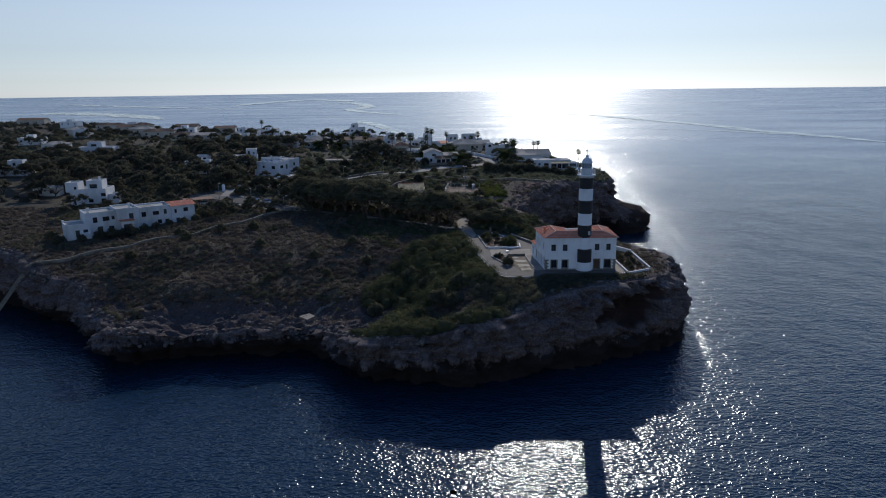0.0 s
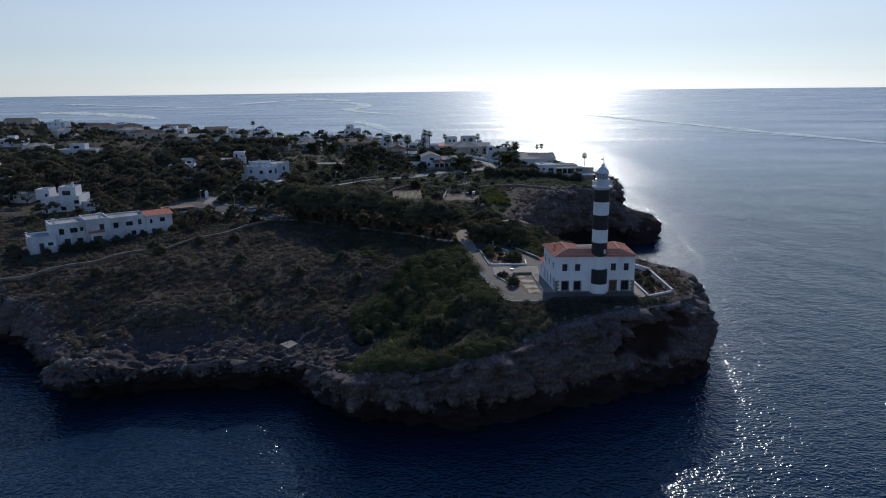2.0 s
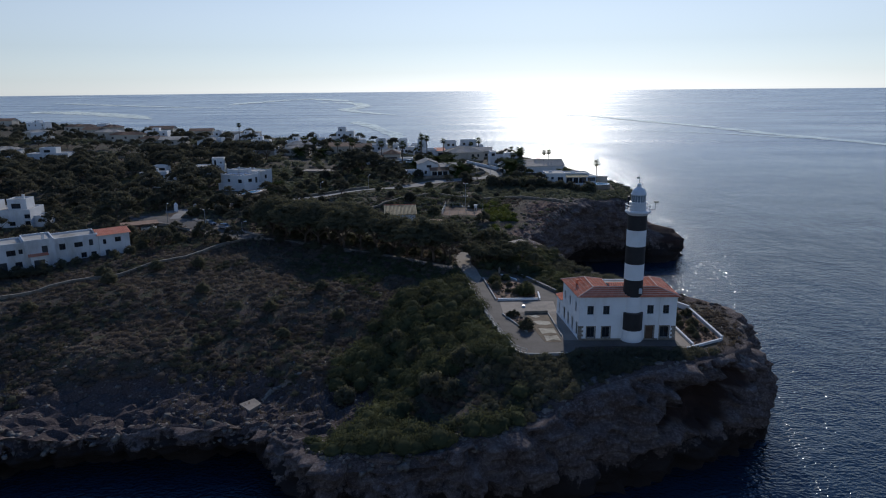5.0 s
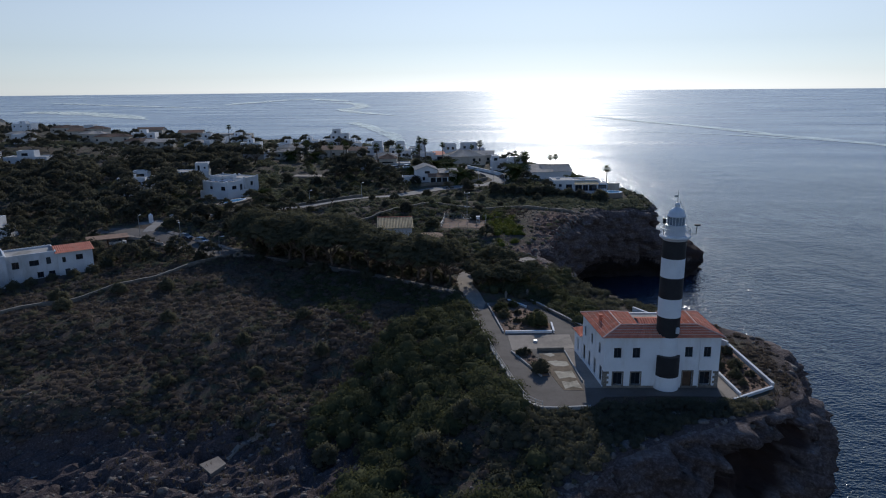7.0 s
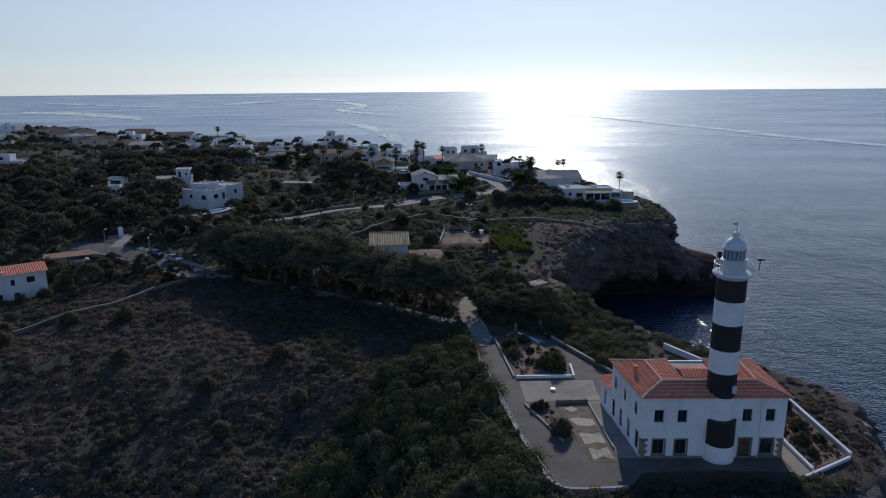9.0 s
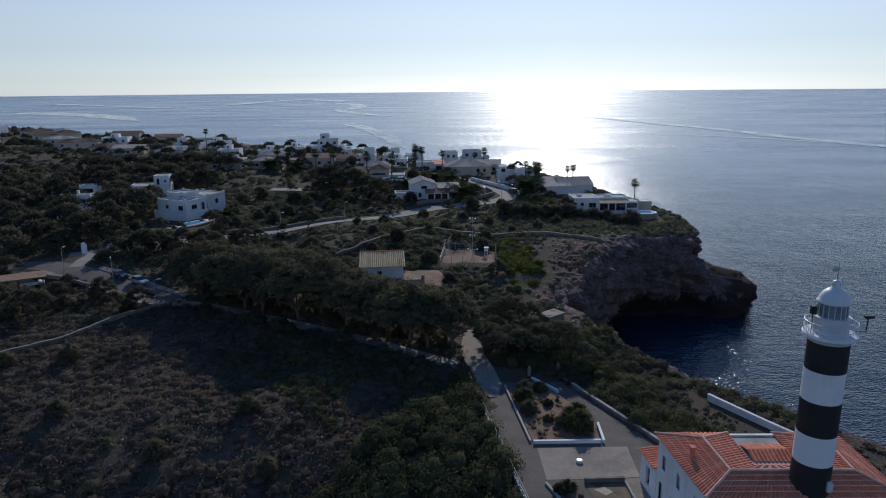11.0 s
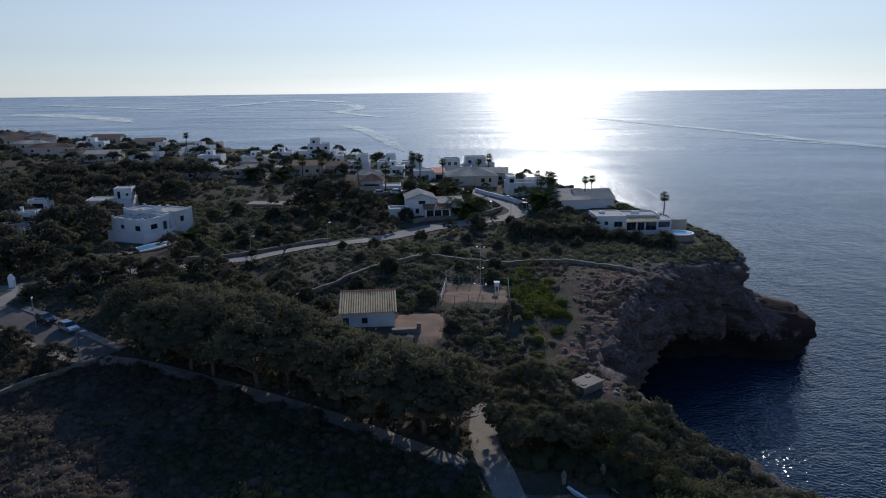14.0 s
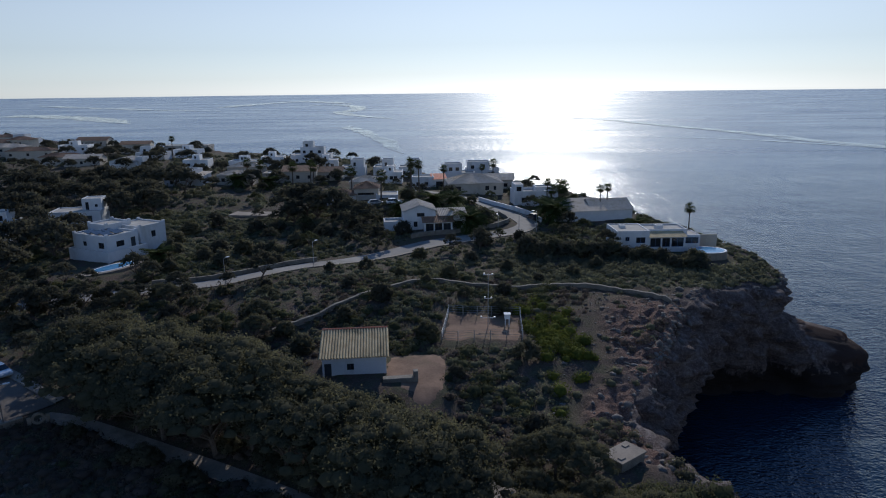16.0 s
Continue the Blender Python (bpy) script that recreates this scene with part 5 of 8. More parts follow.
# long white terrace house
house(-139.5, 37.3, 38, "long white two-storey terrace house with flat stepped roofs", [
    {"box": (0, -1.5, 6.2, 6, 3.5), "win": [("S", 2.2, 0.1, 3.3, 2.2), ("S", 4.2, 1.0, 5.4, 2.2), ("W", 3, 1.0, 4.2, 2.1)], "horns": 1},
    {"box": (5.2, 0.0, 13.4, 8, 6.1), "win": [("S", 2.0, 3.5, 3.2, 5.1), ("S", 4.6, 3.7, 6.4, 5.0), ("S", 7.0, 3.9, 7.8, 5.0), ("S", 3.0, 0.1, 4.4, 2.3), ("S", 6.0, 0.9, 7.4, 2.1)], "chimney": (6.5, 2)},
    {"box": (13.4, -0.8, 19.5, 8, 6.5), "win": [("S", 0.8, 0.1, 2.0, 2.3), ("S", 3.4, 3.7, 4.6, 5.3, "door"), ("S", 3.0, 0.1, 4.2, 2.3)], "chimney": (17.5, 1.2)},
    {"box": (19.5, 0.4, 29.0, 8, 6.0), "win": [("S", 1.0, 3.5, 2.3, 5.0), ("S", 4.2, 3.7, 6.0, 4.9), ("S", 7.4, 3.7, 8.3, 5.2, "door"), ("S", 5.4, 0.9, 6.6, 2.2), ("S", 7.6, 0.9, 8.8, 2.1)]},
    {"box": (29.0, -0.2, 36.0, 8, 5.9), "win": [("S", 0.9, 3.7, 1.6, 4.9), ("S", 3.6, 3.9, 5.0, 5.1), ("S", 1.2, 0.1, 2.2, 2.2), ("E", 3, 3.7, 4.4, 4.9)], "roof": "gable_x", "rise": 0.9},
    {"box": (3.5, -3.0, 6.0, -1.5, 1.2), "par": 0.15, "roof": "flat", "rmat": M_WHITE},
    {"box": (14.2, -2.6, 17.5, -0.8, 3.4), "win": [("S", 0.5, 0.1, 2.7, 2.5, "door")], "roof": "shed", "rise": 0.3},
], z=15.9)
house(-166.5, 84.5, 8, "white modern house with stacked flat-roofed blocks", [
    {"box": (1.5, 0, 13.5, 9, 5.2), "win": [("S", 1.0, 0.1, 1.8, 2.1), ("S", 6, 0.9, 7.6, 2.1), ("S", 10.3, 3.0, 11.9, 4.2), ("S", 10.3, 0.5, 11.8, 2.2)]},
    {"box": (0, 0.6, 4.2, 6, 3.0), "z0": 4.6, "win": [("S", 2.8, 0.9, 3.7, 1.9)]},
    {"box": (6.2, 3.0, 11.5, 8, 2.8), "z0": 5.1, "win": [("S", 1.0, 0.4, 3.6, 1.9)], "chimney": (10.5, 4)},
    {"box": (13.0, 2, 17, 7, 3.0)},
])
villa = house(-102.2, 126.6, 65, "white flat-roofed villa with crenellated parapets above a pool", [
    {"box": (0, 0, 10.0, 12.2, 2.2), "par": 0.25, "rmat": M_PAVE},
    {"box": (0.9, 1.0, 8.6, 11.6, 3.0), "z0": 2.2, "win": [("S", 2.2, 0.7, 4.2, 1.9), ("S", 5.8, 0.05, 7.0, 2.1), ("W", 7.8, 0.6, 9.6, 1.9), ("W", 3.0, 0.8, 4.2, 1.8)], "par": 0.35, "horns": 1},
    {"box": (10.0, 2.0, 17.0, 10.5, 5.6), "win": [("W", 6.4, 3.1, 7.4, 4.6), ("S", 3.0, 3.0, 4.2, 4.4)], "par": 0.3, "horns": 1},
    {"box": (6.0, 7.5, 12.4, 13.5, 3.6), "z0": 2.6, "win": [("W", 2.0, 0.9, 3.2, 2.1)], "par": 0.4, "horns": 1},
], z=21.55)
M_SOLAR = surface("dark_solar_panel", (0.012, 0.014, 0.022), (0.03, 0.035, 0.05), 2.0, 0.15, spec=0.6, fine=10, relief=0.05)
for px, py in ((1.6, 2.4), (4.2, 2.4), (1.6, 5.0), (4.2, 5.0), (1.6, 7.6)):
    bm = bmesh.new()
    box(bm, px, py, 5.45, px + 2.1, py + 1.9, 5.53)
    bmesh.ops.rotate(bm, cent=(px, py, 5.5), matrix=Matrix.Rotation(radians(14), 3, "X"), verts=bm.verts)
    part("solar_panel", bm, M_SOLAR, villa, "dark flat solar panel")


def pool(x, y, z, turn, outline, label, sizes=(1.0, 0.72, 0.62)):
    ob = thing("swimming_pool", x, y, z, turn, label, "pool", "")
    for nm, k, lo, hi, m in (("deck", sizes[0], -1.6, 0.0, M_PAVE), ("rim", sizes[1], 0.0, 0.07, M_WHITE), ("water", sizes[2], 0.0, 0.085, M_POOLW)):
        bm = bmesh.new()
        pts = [(px * k, py * k) for px, py in outline]
        up = [bm.verts.new((*p, hi)) for p in pts]
        dn = [bm.verts.new((*p, lo)) for p in pts]
        bm.faces.new(up)
        for i in range(len(pts)):
            j = (i + 1) % len(pts)
            bm.faces.new((dn[i], dn[j], up[j], up[i]))
        part(nm, bm, m, ob)
    return ob


pool(-99.4, 122.8, 21.95, 58, [(7.6 * math.cos(a) * (1 + 0.1 * math.sin(a * 2)), 2.7 * math.sin(a) * (1 - 0.12 * math.cos(a * 2 + 0.6))) for a in np.linspace(0, 2 * math.pi, 33)[:-1]], "blue kidney-shaped pool in a pale stone deck")
house(-131.5, 155.5, 12, "small white flat-roofed house with an upper room", [
    {"box": (0, 0, 12, 8, 3.2), "win": [("S", 1.0, 1.0, 1.9, 2.1), ("S", 4.6, 0.9, 5.6, 2.2), ("S", 8, 0.1, 10, 2.3)], "par": 0.25},
    {"box": (7.2, 2.6, 11.8, 7.4, 2.9), "z0": 3.15, "win": [("S", 0.8, 0.2, 1.6, 2.2), ("S", 3, 0.9, 3.7, 1.6)], "par": 0.2},
])
house(-150, 150, 6, "low white house half hidden among trees", [
    {"box": (0, 0, 11, 7, 3.0), "win": [("S", 2, 0.9, 4, 2.1), ("S", 6, 0.1, 8.5, 2.3)]},
    {"box": (5, 2, 10, 6, 2.4), "z0": 2.95, "win": [("S", 1, 0.5, 4, 1.8)]},
])
terrace_h = house(-141, 133, 10, "low white house with a slatted veranda among pines", [
    {"box": (0, 1.5, 10, 8, 3.1), "win": [("S", 1.2, 0.1, 3.0, 2.2), ("S", 5, 0.9, 7, 2.2)]},
    {"box": (3.5, 4, 7.5, 7.5, 2.5), "z0": 3.1, "win": [("S", 1.0, 0.6, 2.6, 1.7)], "chimney": (4.2, 5)}])
pergola(terrace_h, 0, -1.2, 10, 1.5, 2.6, M_WHITE)

# the tile-roofed store in front of the weather station
store = house(-47.6, 72.8, 6, "small white store with a weathered ribbed tile roof", [
    {"box": (0, 0, 8.1, 5.6, 2.75), "win": [("S", 0.25, 0.05, 1.15, 2.0), ("S", 3.1, 1.0, 4.0, 1.9)], "roof": "shed", "rise": 1.55, "rmat": M_OLDTILE, "pitch": 0.36, "thick": 0.11, "rows": 1}], z=20.35, name="store", group="")
bm = bmesh.new()
tube(bm, [(-0.35, 6.0, 4.42), (8.45, 6.0, 4.42)], 0.16, 0.16, 8)
part("ridge_tiles", bm, M_TILE, store)
yard("store_yard", [(-39.4, 79), (-32.6, 79.5), (-32.2, 70), (-34.2, 66.8), (-36.2, 68.5), (-39.6, 73.5)], M_EARTH, "bare reddish earth yard beside the store")
bench = thing("stone_trough", -37.6, 71.6, 20.4, 8, "low stone trough with a short pillar", "trough")
bm = bmesh.new()
box(bm, -2.2, -0.5, -0.3, 1.6, 0.5, 0.75, 0.05)
part("basin", bm, M_STONE, bench)
bm = bmesh.new()
box(bm, 1.62, -0.4, -0.3, 2.2, 0.4, 1.5, 0.04)
part("pillar", bm, M_STONE, bench)

# concrete cistern on the cliff edge
cis = thing("cistern", -13.45, 56.75, 18.1, 38, "low concrete cistern with hatches on its roof", "cistern")
bm = bmesh.new()
box(bm, -1.85, -1.2, -0.8, 1.85, 1.2, 1.12, 0.03)
part("body", bm, M_STONE, cis)
bm = bmesh.new()
box(bm, -2.0, -1.35, 1.12, 2.0, 1.35, 1.3, 0.03)
part("roof", bm, M_PAVE, cis, "tan concrete roof slab")
for hx, hy in ((1.1, 0.7), (-1.2, -0.6)):
    bm = bmesh.new()
    box(bm, hx - 0.35, hy - 0.25, 1.3, hx + 0.35, hy + 0.25, 1.4, 0.02)
    part("hatch", bm, M_PAVE, cis)

# houses of the point
ph = house(0.4, 130.9, 2, "white flat-roofed house on the point with a tiled porch", [
    {"box": (3.4, 0, 10.4, 8, 3.5), "win": [("S", 1.9, 1.5, 2.8, 2.4), ("S", 4.2, 1.0, 6.2, 2.3)], "frame": M_BLUE, "par": 0.2},
    {"box": (10.4, 3.0, 19.5, 9, 3.0), "par": 0.35, "frame": M_BLUE},
    {"box": (10.4, 0.3, 18.2, 3.0, 2.2), "win": [("S", 0.35, 0.05, 2.6, 2.0, "window"), ("S", 2.9, 0.05, 4.6, 2.0, "window"), ("S", 4.9, 0.05, 7.5, 2.0, "window")], "roof": "shed", "rise": 0.75, "rmat": M_OLDTILE, "frame": M_BLUE},
    {"box": (18.2, 0.9, 21.6, 6, 2.3), "win": [("S", 0.3, 0.6, 3.1, 1.95)], "frame": M_BLUE, "par": 0.15},
    {"box": (5.2, 4, 6.4, 5.2, 0.5), "z0": 3.5, "par": 0.1},
    {"box": (13.4, 5, 15.0, 6.4, 0.7), "z0": 3.0, "par": 0.1},
    {"box": (22.4, 2.6, 26.0, 3.0, 2.0), "win": [("S", 1.1, 0.1, 2.6, 1.7, "window")], "par": 0.1, "mat": M_CREAM},
], z=22.95)
pergola(ph, -0.4, 1.5, 3.2, 2.0, 2.2, M_WOOD)
pool(21.8, 127.6, 23.25, 0, [(3.9 * math.cos(a), 3.0 * math.sin(a)) for a in np.linspace(0, 2 * math.pi, 29)[:-1]], "round blue pool with a white raised rim", (1.0, 0.97, 0.86))
M_BROWNROOF = surface("brown_clay_tile", (0.16, 0.09, 0.06), (0.3, 0.18, 0.12), 0.9, 0.9, stain=(0.12, 0.09, 0.06), fine=5, relief=0.3)
M_PALEROOF = surface("pale_clay_tile", (0.42, 0.34, 0.27), (0.62, 0.54, 0.45), 0.9, 0.9, stain=(0.35, 0.28, 0.2), fine=5, relief=0.3)
house(-1.5, 157.5, 8, "white house under wide pale tiled gables", [
    {"box": (-3.5, 0, 9.5, 8, 2.5), "win": [("S", 3, 0.9, 5, 2.2)], "roof": "shed", "rise": 2.0, "rmat": M_PALEROOF},
    {"box": (6.5, 1, 17, 11, 2.4), "roof": "gable_x", "rise": 2.2, "rmat": M_PALEROOF, "chimney": (14, 7)}])
house(-42.0, 145.6, 8, "white gabled house with a dark tiled porch", [
    {"box": (0, 0, 7.4, 9, 4.6), "win": [("S", 3.0, 3.3, 4.8, 4.2), ("S", 2.2, 0.9, 3.1, 2.2)], "roof": "gable_y", "rise": 1.5, "rmat": M_PALEROOF},
    {"box": (4.4, -2.6, 11.0, 0, 2.3), "win": [("S", 0.4, 0.05, 2.2, 2.1, "window"), ("S", 2.5, 0.05, 4.2, 2.1, "window"), ("S", 4.5, 0.05, 6.2, 2.1, "window")], "roof": "shed", "rise": 1.1, "rmat": M_BROWNROOF},
    {"box": (8.4, 0, 14.5, 8, 3.4), "roof": "gable_x", "rise": 1.1, "rmat": M_PALEROOF, "win": [("S", 4.2, 0.9, 5.4, 2.0)]},
    {"box": (-4.6, 1.5, 0, 6.5, 1.6), "par": 0.5}])
house(-13.2, 177.8, 4, "white modern house with open roof terrace above the road", [
    {"box": (0, 0, 9, 8, 3.2), "win": [("S", 2, 0.9, 3.4, 2.2), ("S", 5.6, 0.9, 6.6, 2.2)], "par": 0.8},
    {"box": (0.2, 1, 2.6, 7, 2.4), "z0": 3.2, "win": [("S", 0.5, 0.6, 1.9, 1.9, "window")], "par": 0.2},
    {"box": (6.6, 3, 13, 8, 4.2), "win": [("S", 2, 2.3, 3.2, 3.4)]}])
house(-31.5, 193, 6, "cream bungalow under a wide hipped tile roof", [
    {"box": (0, 0, 16.5, 12, 3.0), "win": [("S", 2.0, 0.9, 3.6, 2.2), ("S", 11.0, 0.9, 12.2, 2.2), ("S", 13.6, 0.9, 14.4, 2.2), ("E", 3, 0.9, 5, 2.2)], "roof": "hip", "rise": 2.3, "rmat": M_PALEROOF}], M_CREAM)
house(-66, 178, 4, "house with low brown tiled roofs and a raised middle", [
    {"box": (0, 0, 8, 8, 2.8), "roof": "hip", "rise": 1.4, "rmat": M_BROWNROOF, "win": [("S", 2, 0.9, 4, 2.0)]},
    {"box": (7.6, 1.5, 14.5, 9, 4.4), "roof": "hip", "rise": 1.6, "rmat": M_BROWNROOF, "win": [("S", 1, 2.6, 5.6, 3.2, "window")], "mat": M_CREAM},
    {"box": (13.8, -1, 20, 6, 2.6), "roof": "flat", "win": [("S", 1, 0.2, 4, 2.0, "window")], "par": 0.3}])

# farther houses
wn_ = lambda u, v=0.9, w=1.2, h=1.2: ("S", u, v, u + w, v + h)
house(-99.5, 277, 4, "tall white house stepping up above the far shore", [
    {"box": (0, 0, 17, 10, 3.4), "win": [wn_(2), wn_(6), wn_(12)]}, {"box": (4, 2, 14, 9, 3.0), "z0": 3.4, "win": [wn_(1), wn_(4), wn_(7.5)]}, {"box": (5, 3.5, 9.5, 8, 2.4), "z0": 6.4, "win": [wn_(1, 0.6)]}])
house(-127.5, 214.5, -6, "white house with a rounded gable among dark trees", [
    {"box": (0, 0, 9.5, 9, 5.0), "win": [wn_(4.6, 2.8, 0.8, 1.9), wn_(7, 2.9, 0.8, 1.3), wn_(2, 0.8)]}, {"box": (9.5, 1, 13, 8, 3.4), "roof": "shed", "rise": 0.8, "rmat": M_PALEROOF}])
house(-110.5, 217, 3, "pale bungalow with a low shallow roof", [
    {"box": (0, 0, 12, 8, 3.1), "roof": "hip", "rise": 1.2, "rmat": M_PALEROOF, "win": [wn_(1.4), wn_(5), wn_(8.6)]}], M_CREAM)
house(-97.5, 226, 2, "cream house with brown tile roof and shaded windows", [
    {"box": (0, 0, 7, 8, 3.0), "win": [wn_(1.5), wn_(4.5)]}, {"box": (7, -1, 19, 9, 4.0), "roof": "gable_x", "rise": 1.6, "rmat": M_BROWNROOF, "win": [wn_(1.5, 1.4), wn_(5, 1.4), wn_(9, 1.4)]}], M_CREAM)
for x, y, w, lab in ((-72, 240, 9, "white cube house above the shore with small windows"), (-60, 241, 8, "white cube house with a raised corner above the sea"), (-50.5, 242, 8.5, "white cube house beside tall palm trees")):
    house(x, y, 2, lab, [{"box": (0, 0, w, 8, 3.2), "win": [wn_(1.3), wn_(4.4)]}, {"box": (w * 0.4, 1, w - 0.5, 7, 2.7), "z0": 3.2, "win": [wn_(1.0, 0.6, 0.9, 1.4)]}])
house(-43.5, 209, 6, "white house with an arched porch and small windows", [
    {"box": (0, 0, 7, 7, 3.4), "win": [wn_(1.2), wn_(3.9)]}, {"box": (6.6, -0.6, 11, 7, 3.0), "roof": "shed", "rise": 0.9, "win": [("S", 1.0, 0.1, 3.4, 2.3, "window")]}])
house(-33.5, 222, 4, "white stepped house with a sloping parapet", [
    {"box": (0, 0, 11, 8, 3.2), "win": [wn_(2), wn_(7)]}, {"box": (0.5, 1.5, 6.5, 7, 3.0), "z0": 3.2, "win": [wn_(1.5), wn_(3.8)]}])
house(-25.5, 231, 2, "white cube house at the edge of the shore", [
    {"box": (0, 0, 9.5, 8, 3.2), "win": [wn_(2), wn_(6)]}, {"box": (0.6, 1, 8.5, 7, 2.8), "z0": 3.2, "win": [wn_(1.2, 0.7), wn_(5.4, 0.7, 0.9, 1.5)]}, {"box": (9.5, 1, 12, 5, 3.6)}])
house(-168.5, 259, -4, "white gabled house seen over the tree tops", [
    {"box": (0, 0, 11, 8, 3.4), "roof": "gable_y", "rise": 1.6, "rmat": M_PALEROOF, "win": [wn_(4.6, 2.0, 1.6, 0.9)]}, {"box": (10, 2, 13, 7, 4.6)}])
house(-172, 289, 0, "low white house with a flat terrace roof", [{"box": (0, 0, 13, 8, 3.2), "win": [wn_(2), wn_(6), wn_(10)]}, {"box": (1, 3, 6, 8, 2.4), "z0": 3.2, "win": [wn_(1.4, 0.5)]}])
house(-186, 352, 0, "long pale flat-roofed pavilion above the sea", [{"box": (0, 0, 24, 9, 3.3), "win": [wn_(2, 0.4, 4, 2), wn_(9, 0.4, 4, 2), wn_(17, 0.4, 4, 2)], "par": 0.2}], M_CREAM)
house(-252, 308, 4, "cream villa with pale tile roof and a balcony", [{"box": (0, 0, 16, 9, 5.0), "roof": "hip", "rise": 1.6, "rmat": M_PALEROOF, "win": [wn_(2, 3), wn_(6, 3), wn_(12, 3), wn_(3, 0.8), wn_(10, 0.8)]}], M_CREAM)
house(-292, 384, 0, "white two-storey house on the far ridge", [{"box": (0, 0, 15, 9, 5.6), "win": [wn_(2, 3.4), wn_(6, 3.4), wn_(11, 3.4)]}, {"box": (2, 2, 9, 8, 2.4), "z0": 5.6}])
house(-252, 384, 2, "pale house on the far ridge with a pitched roof", [{"box": (0, 0, 18, 9, 4.6), "roof": "gable_x", "rise": 2.0, "rmat": M_BROWNROOF, "win": [wn_(3, 2.4), wn_(9, 2.4), wn_(14, 2.4)]}], M_CREAM)
house(-230, 141, 12, "white house with terraces at the edge of the wood", [{"box": (0, 0, 14, 9, 3.4), "win": [wn_(2), wn_(7), wn_(11)]}, {"box": (4, 3, 10, 8, 2.8), "z0": 3.4, "win": [wn_(2)]}])
house(-266, 233, 6, "white house with a dark roof among trees", [{"box": (0, 0, 13, 9, 4.2), "win": [wn_(2, 2.2), wn_(8, 2.2)], "roof": "hip", "rise": 1.6, "rmat": M_PALEROOF}])
house(-242, 226, 4, "white flat-roofed house with a covered veranda", [{"box": (0, 0, 20, 9, 3.4), "win": [wn_(2), wn_(6), wn_(12, 0.3, 3, 2)]}, {"box": (5, 3, 13, 8, 2.6), "z0": 3.4, "win": [wn_(2, 0.6, 3, 1.3)]}])
house(-283, 296, 0, "white gable-ended house on the ridge", [{"box": (0, 0, 9, 9, 5.4), "win": [wn_(2, 3), wn_(5.5, 3)]}])
house(-276, 340, -6, "large cream house with several tile roofs", [{"box": (0, 0, 14, 9, 5.0), "roof": "gable_x", "rise": 1.8, "rmat": M_BROWNROOF, "win": [wn_(2, 3), wn_(8, 3)]}, {"box": (12, 2, 24, 10, 6.4), "roof": "hip", "rise": 1.6, "rmat": M_BROWNROOF, "win": [wn_(2, 4), wn_(7, 4)]}], M_CREAM)
house(-440, 478, 0, "long cream house on the distant skyline", [{"box": (0, 0, 26, 10, 4.6), "roof": "gable_x", "rise": 2.0, "rmat": M_BROWNROOF, "win": [wn_(3, 2), wn_(10, 2), wn_(18, 2)]}], M_CREAM)
house(-190, 103, 6, "low white outbuilding with a flat roof", [{"box": (0, 0, 9, 5, 2.8), "win": [wn_(2), wn_(6)]}])
# low roofs and white walls crowding the far skyline
for x, y, w, h, roof, m_, lab in (
        (-238, 300, 20, 4.0, "hip", M_BROWNROOF, "low house with a broad brown tile roof"), (-214, 286, 18, 3.6, "hip", M_BROWNROOF, "low house with a broad brown tile roof"), (-196, 274, 15, 3.4, "gable_x", M_PALEROOF, "bungalow with a long pale tile roof"),
        (-226, 322, 14, 5.0, "flat", M_CONC, "white two-storey house between dark trees"), (-205, 342, 15, 4.6, "gable_x", M_BROWNROOF, "cream house with a ridge roof near the shore"), (-160, 300, 12, 3.4, "flat", M_CONC, "low white house with a flat terrace roof"),
        (-140, 262, 10, 3.2, "flat", M_CONC, "low white house with a flat terrace roof"), (-120, 258, 11, 3.4, "flat", M_CONC, "white house with plain flat roof"), (-108, 262, 9, 4.4, "flat", M_CONC, "white house with plain flat roof"),
        (-116, 244, 13, 3.2, "hip", M_PALEROOF, "pale bungalow under a low hipped roof"), (-84, 252, 9, 4.0, "flat", M_CONC, "white cube house above the shore"), (-80, 229, 10, 3.4, "gable_x", M_BROWNROOF, "small house with a brown tile roof"),
        (-56, 224, 8, 3.6, "flat", M_CONC, "white house with plain flat roof"), (-64, 208, 10, 3.0, "hip", M_PALEROOF, "pale bungalow under a low hipped roof"), (-20, 206, 9, 3.0, "gable_x", M_PALEROOF, "small house with a pale tile roof"),
        (-330, 412, 22, 5.0, "hip", M_BROWNROOF, "long house on the far ridge"), (-372, 432, 16, 5.4, "flat", M_CONC, "white two-storey house on the far ridge"), (-310, 330, 16, 4.4, "hip", M_PALEROOF, "broad pale-roofed house on the ridge"), (-296, 258, 14, 4.2, "flat", M_CONC, "white house at the edge of the wood")):
    vols = [{"box": (0, 0, w, 8, h), "roof": roof, "rise": 1.6, "rmat": m_, "win": [wn_(1.6, h - 2.3), wn_(w * 0.45, h - 2.3), wn_(w - 3, h - 2.3)], "par": 0.35}]
    if roof == "flat":
        vols.append({"box": (w * 0.3, 3, w * 0.6, 7, 1.9), "z0": h, "win": [wn_(0.8, 0.5, 0.8, 1.0)], "par": 0.2})
    house(x, y, (x * 7 + y * 3) % 17 - 6, lab, vols, M_CREAM if roof != "flat" else M_WHITE)
slab("car_park", [(-92, 171.5), (-79, 170), (-78, 178), (-91, 180)], top(-85, 175) + 0.3, M_PAVE, "pale empty gravel parking place", 1.5, "car park")
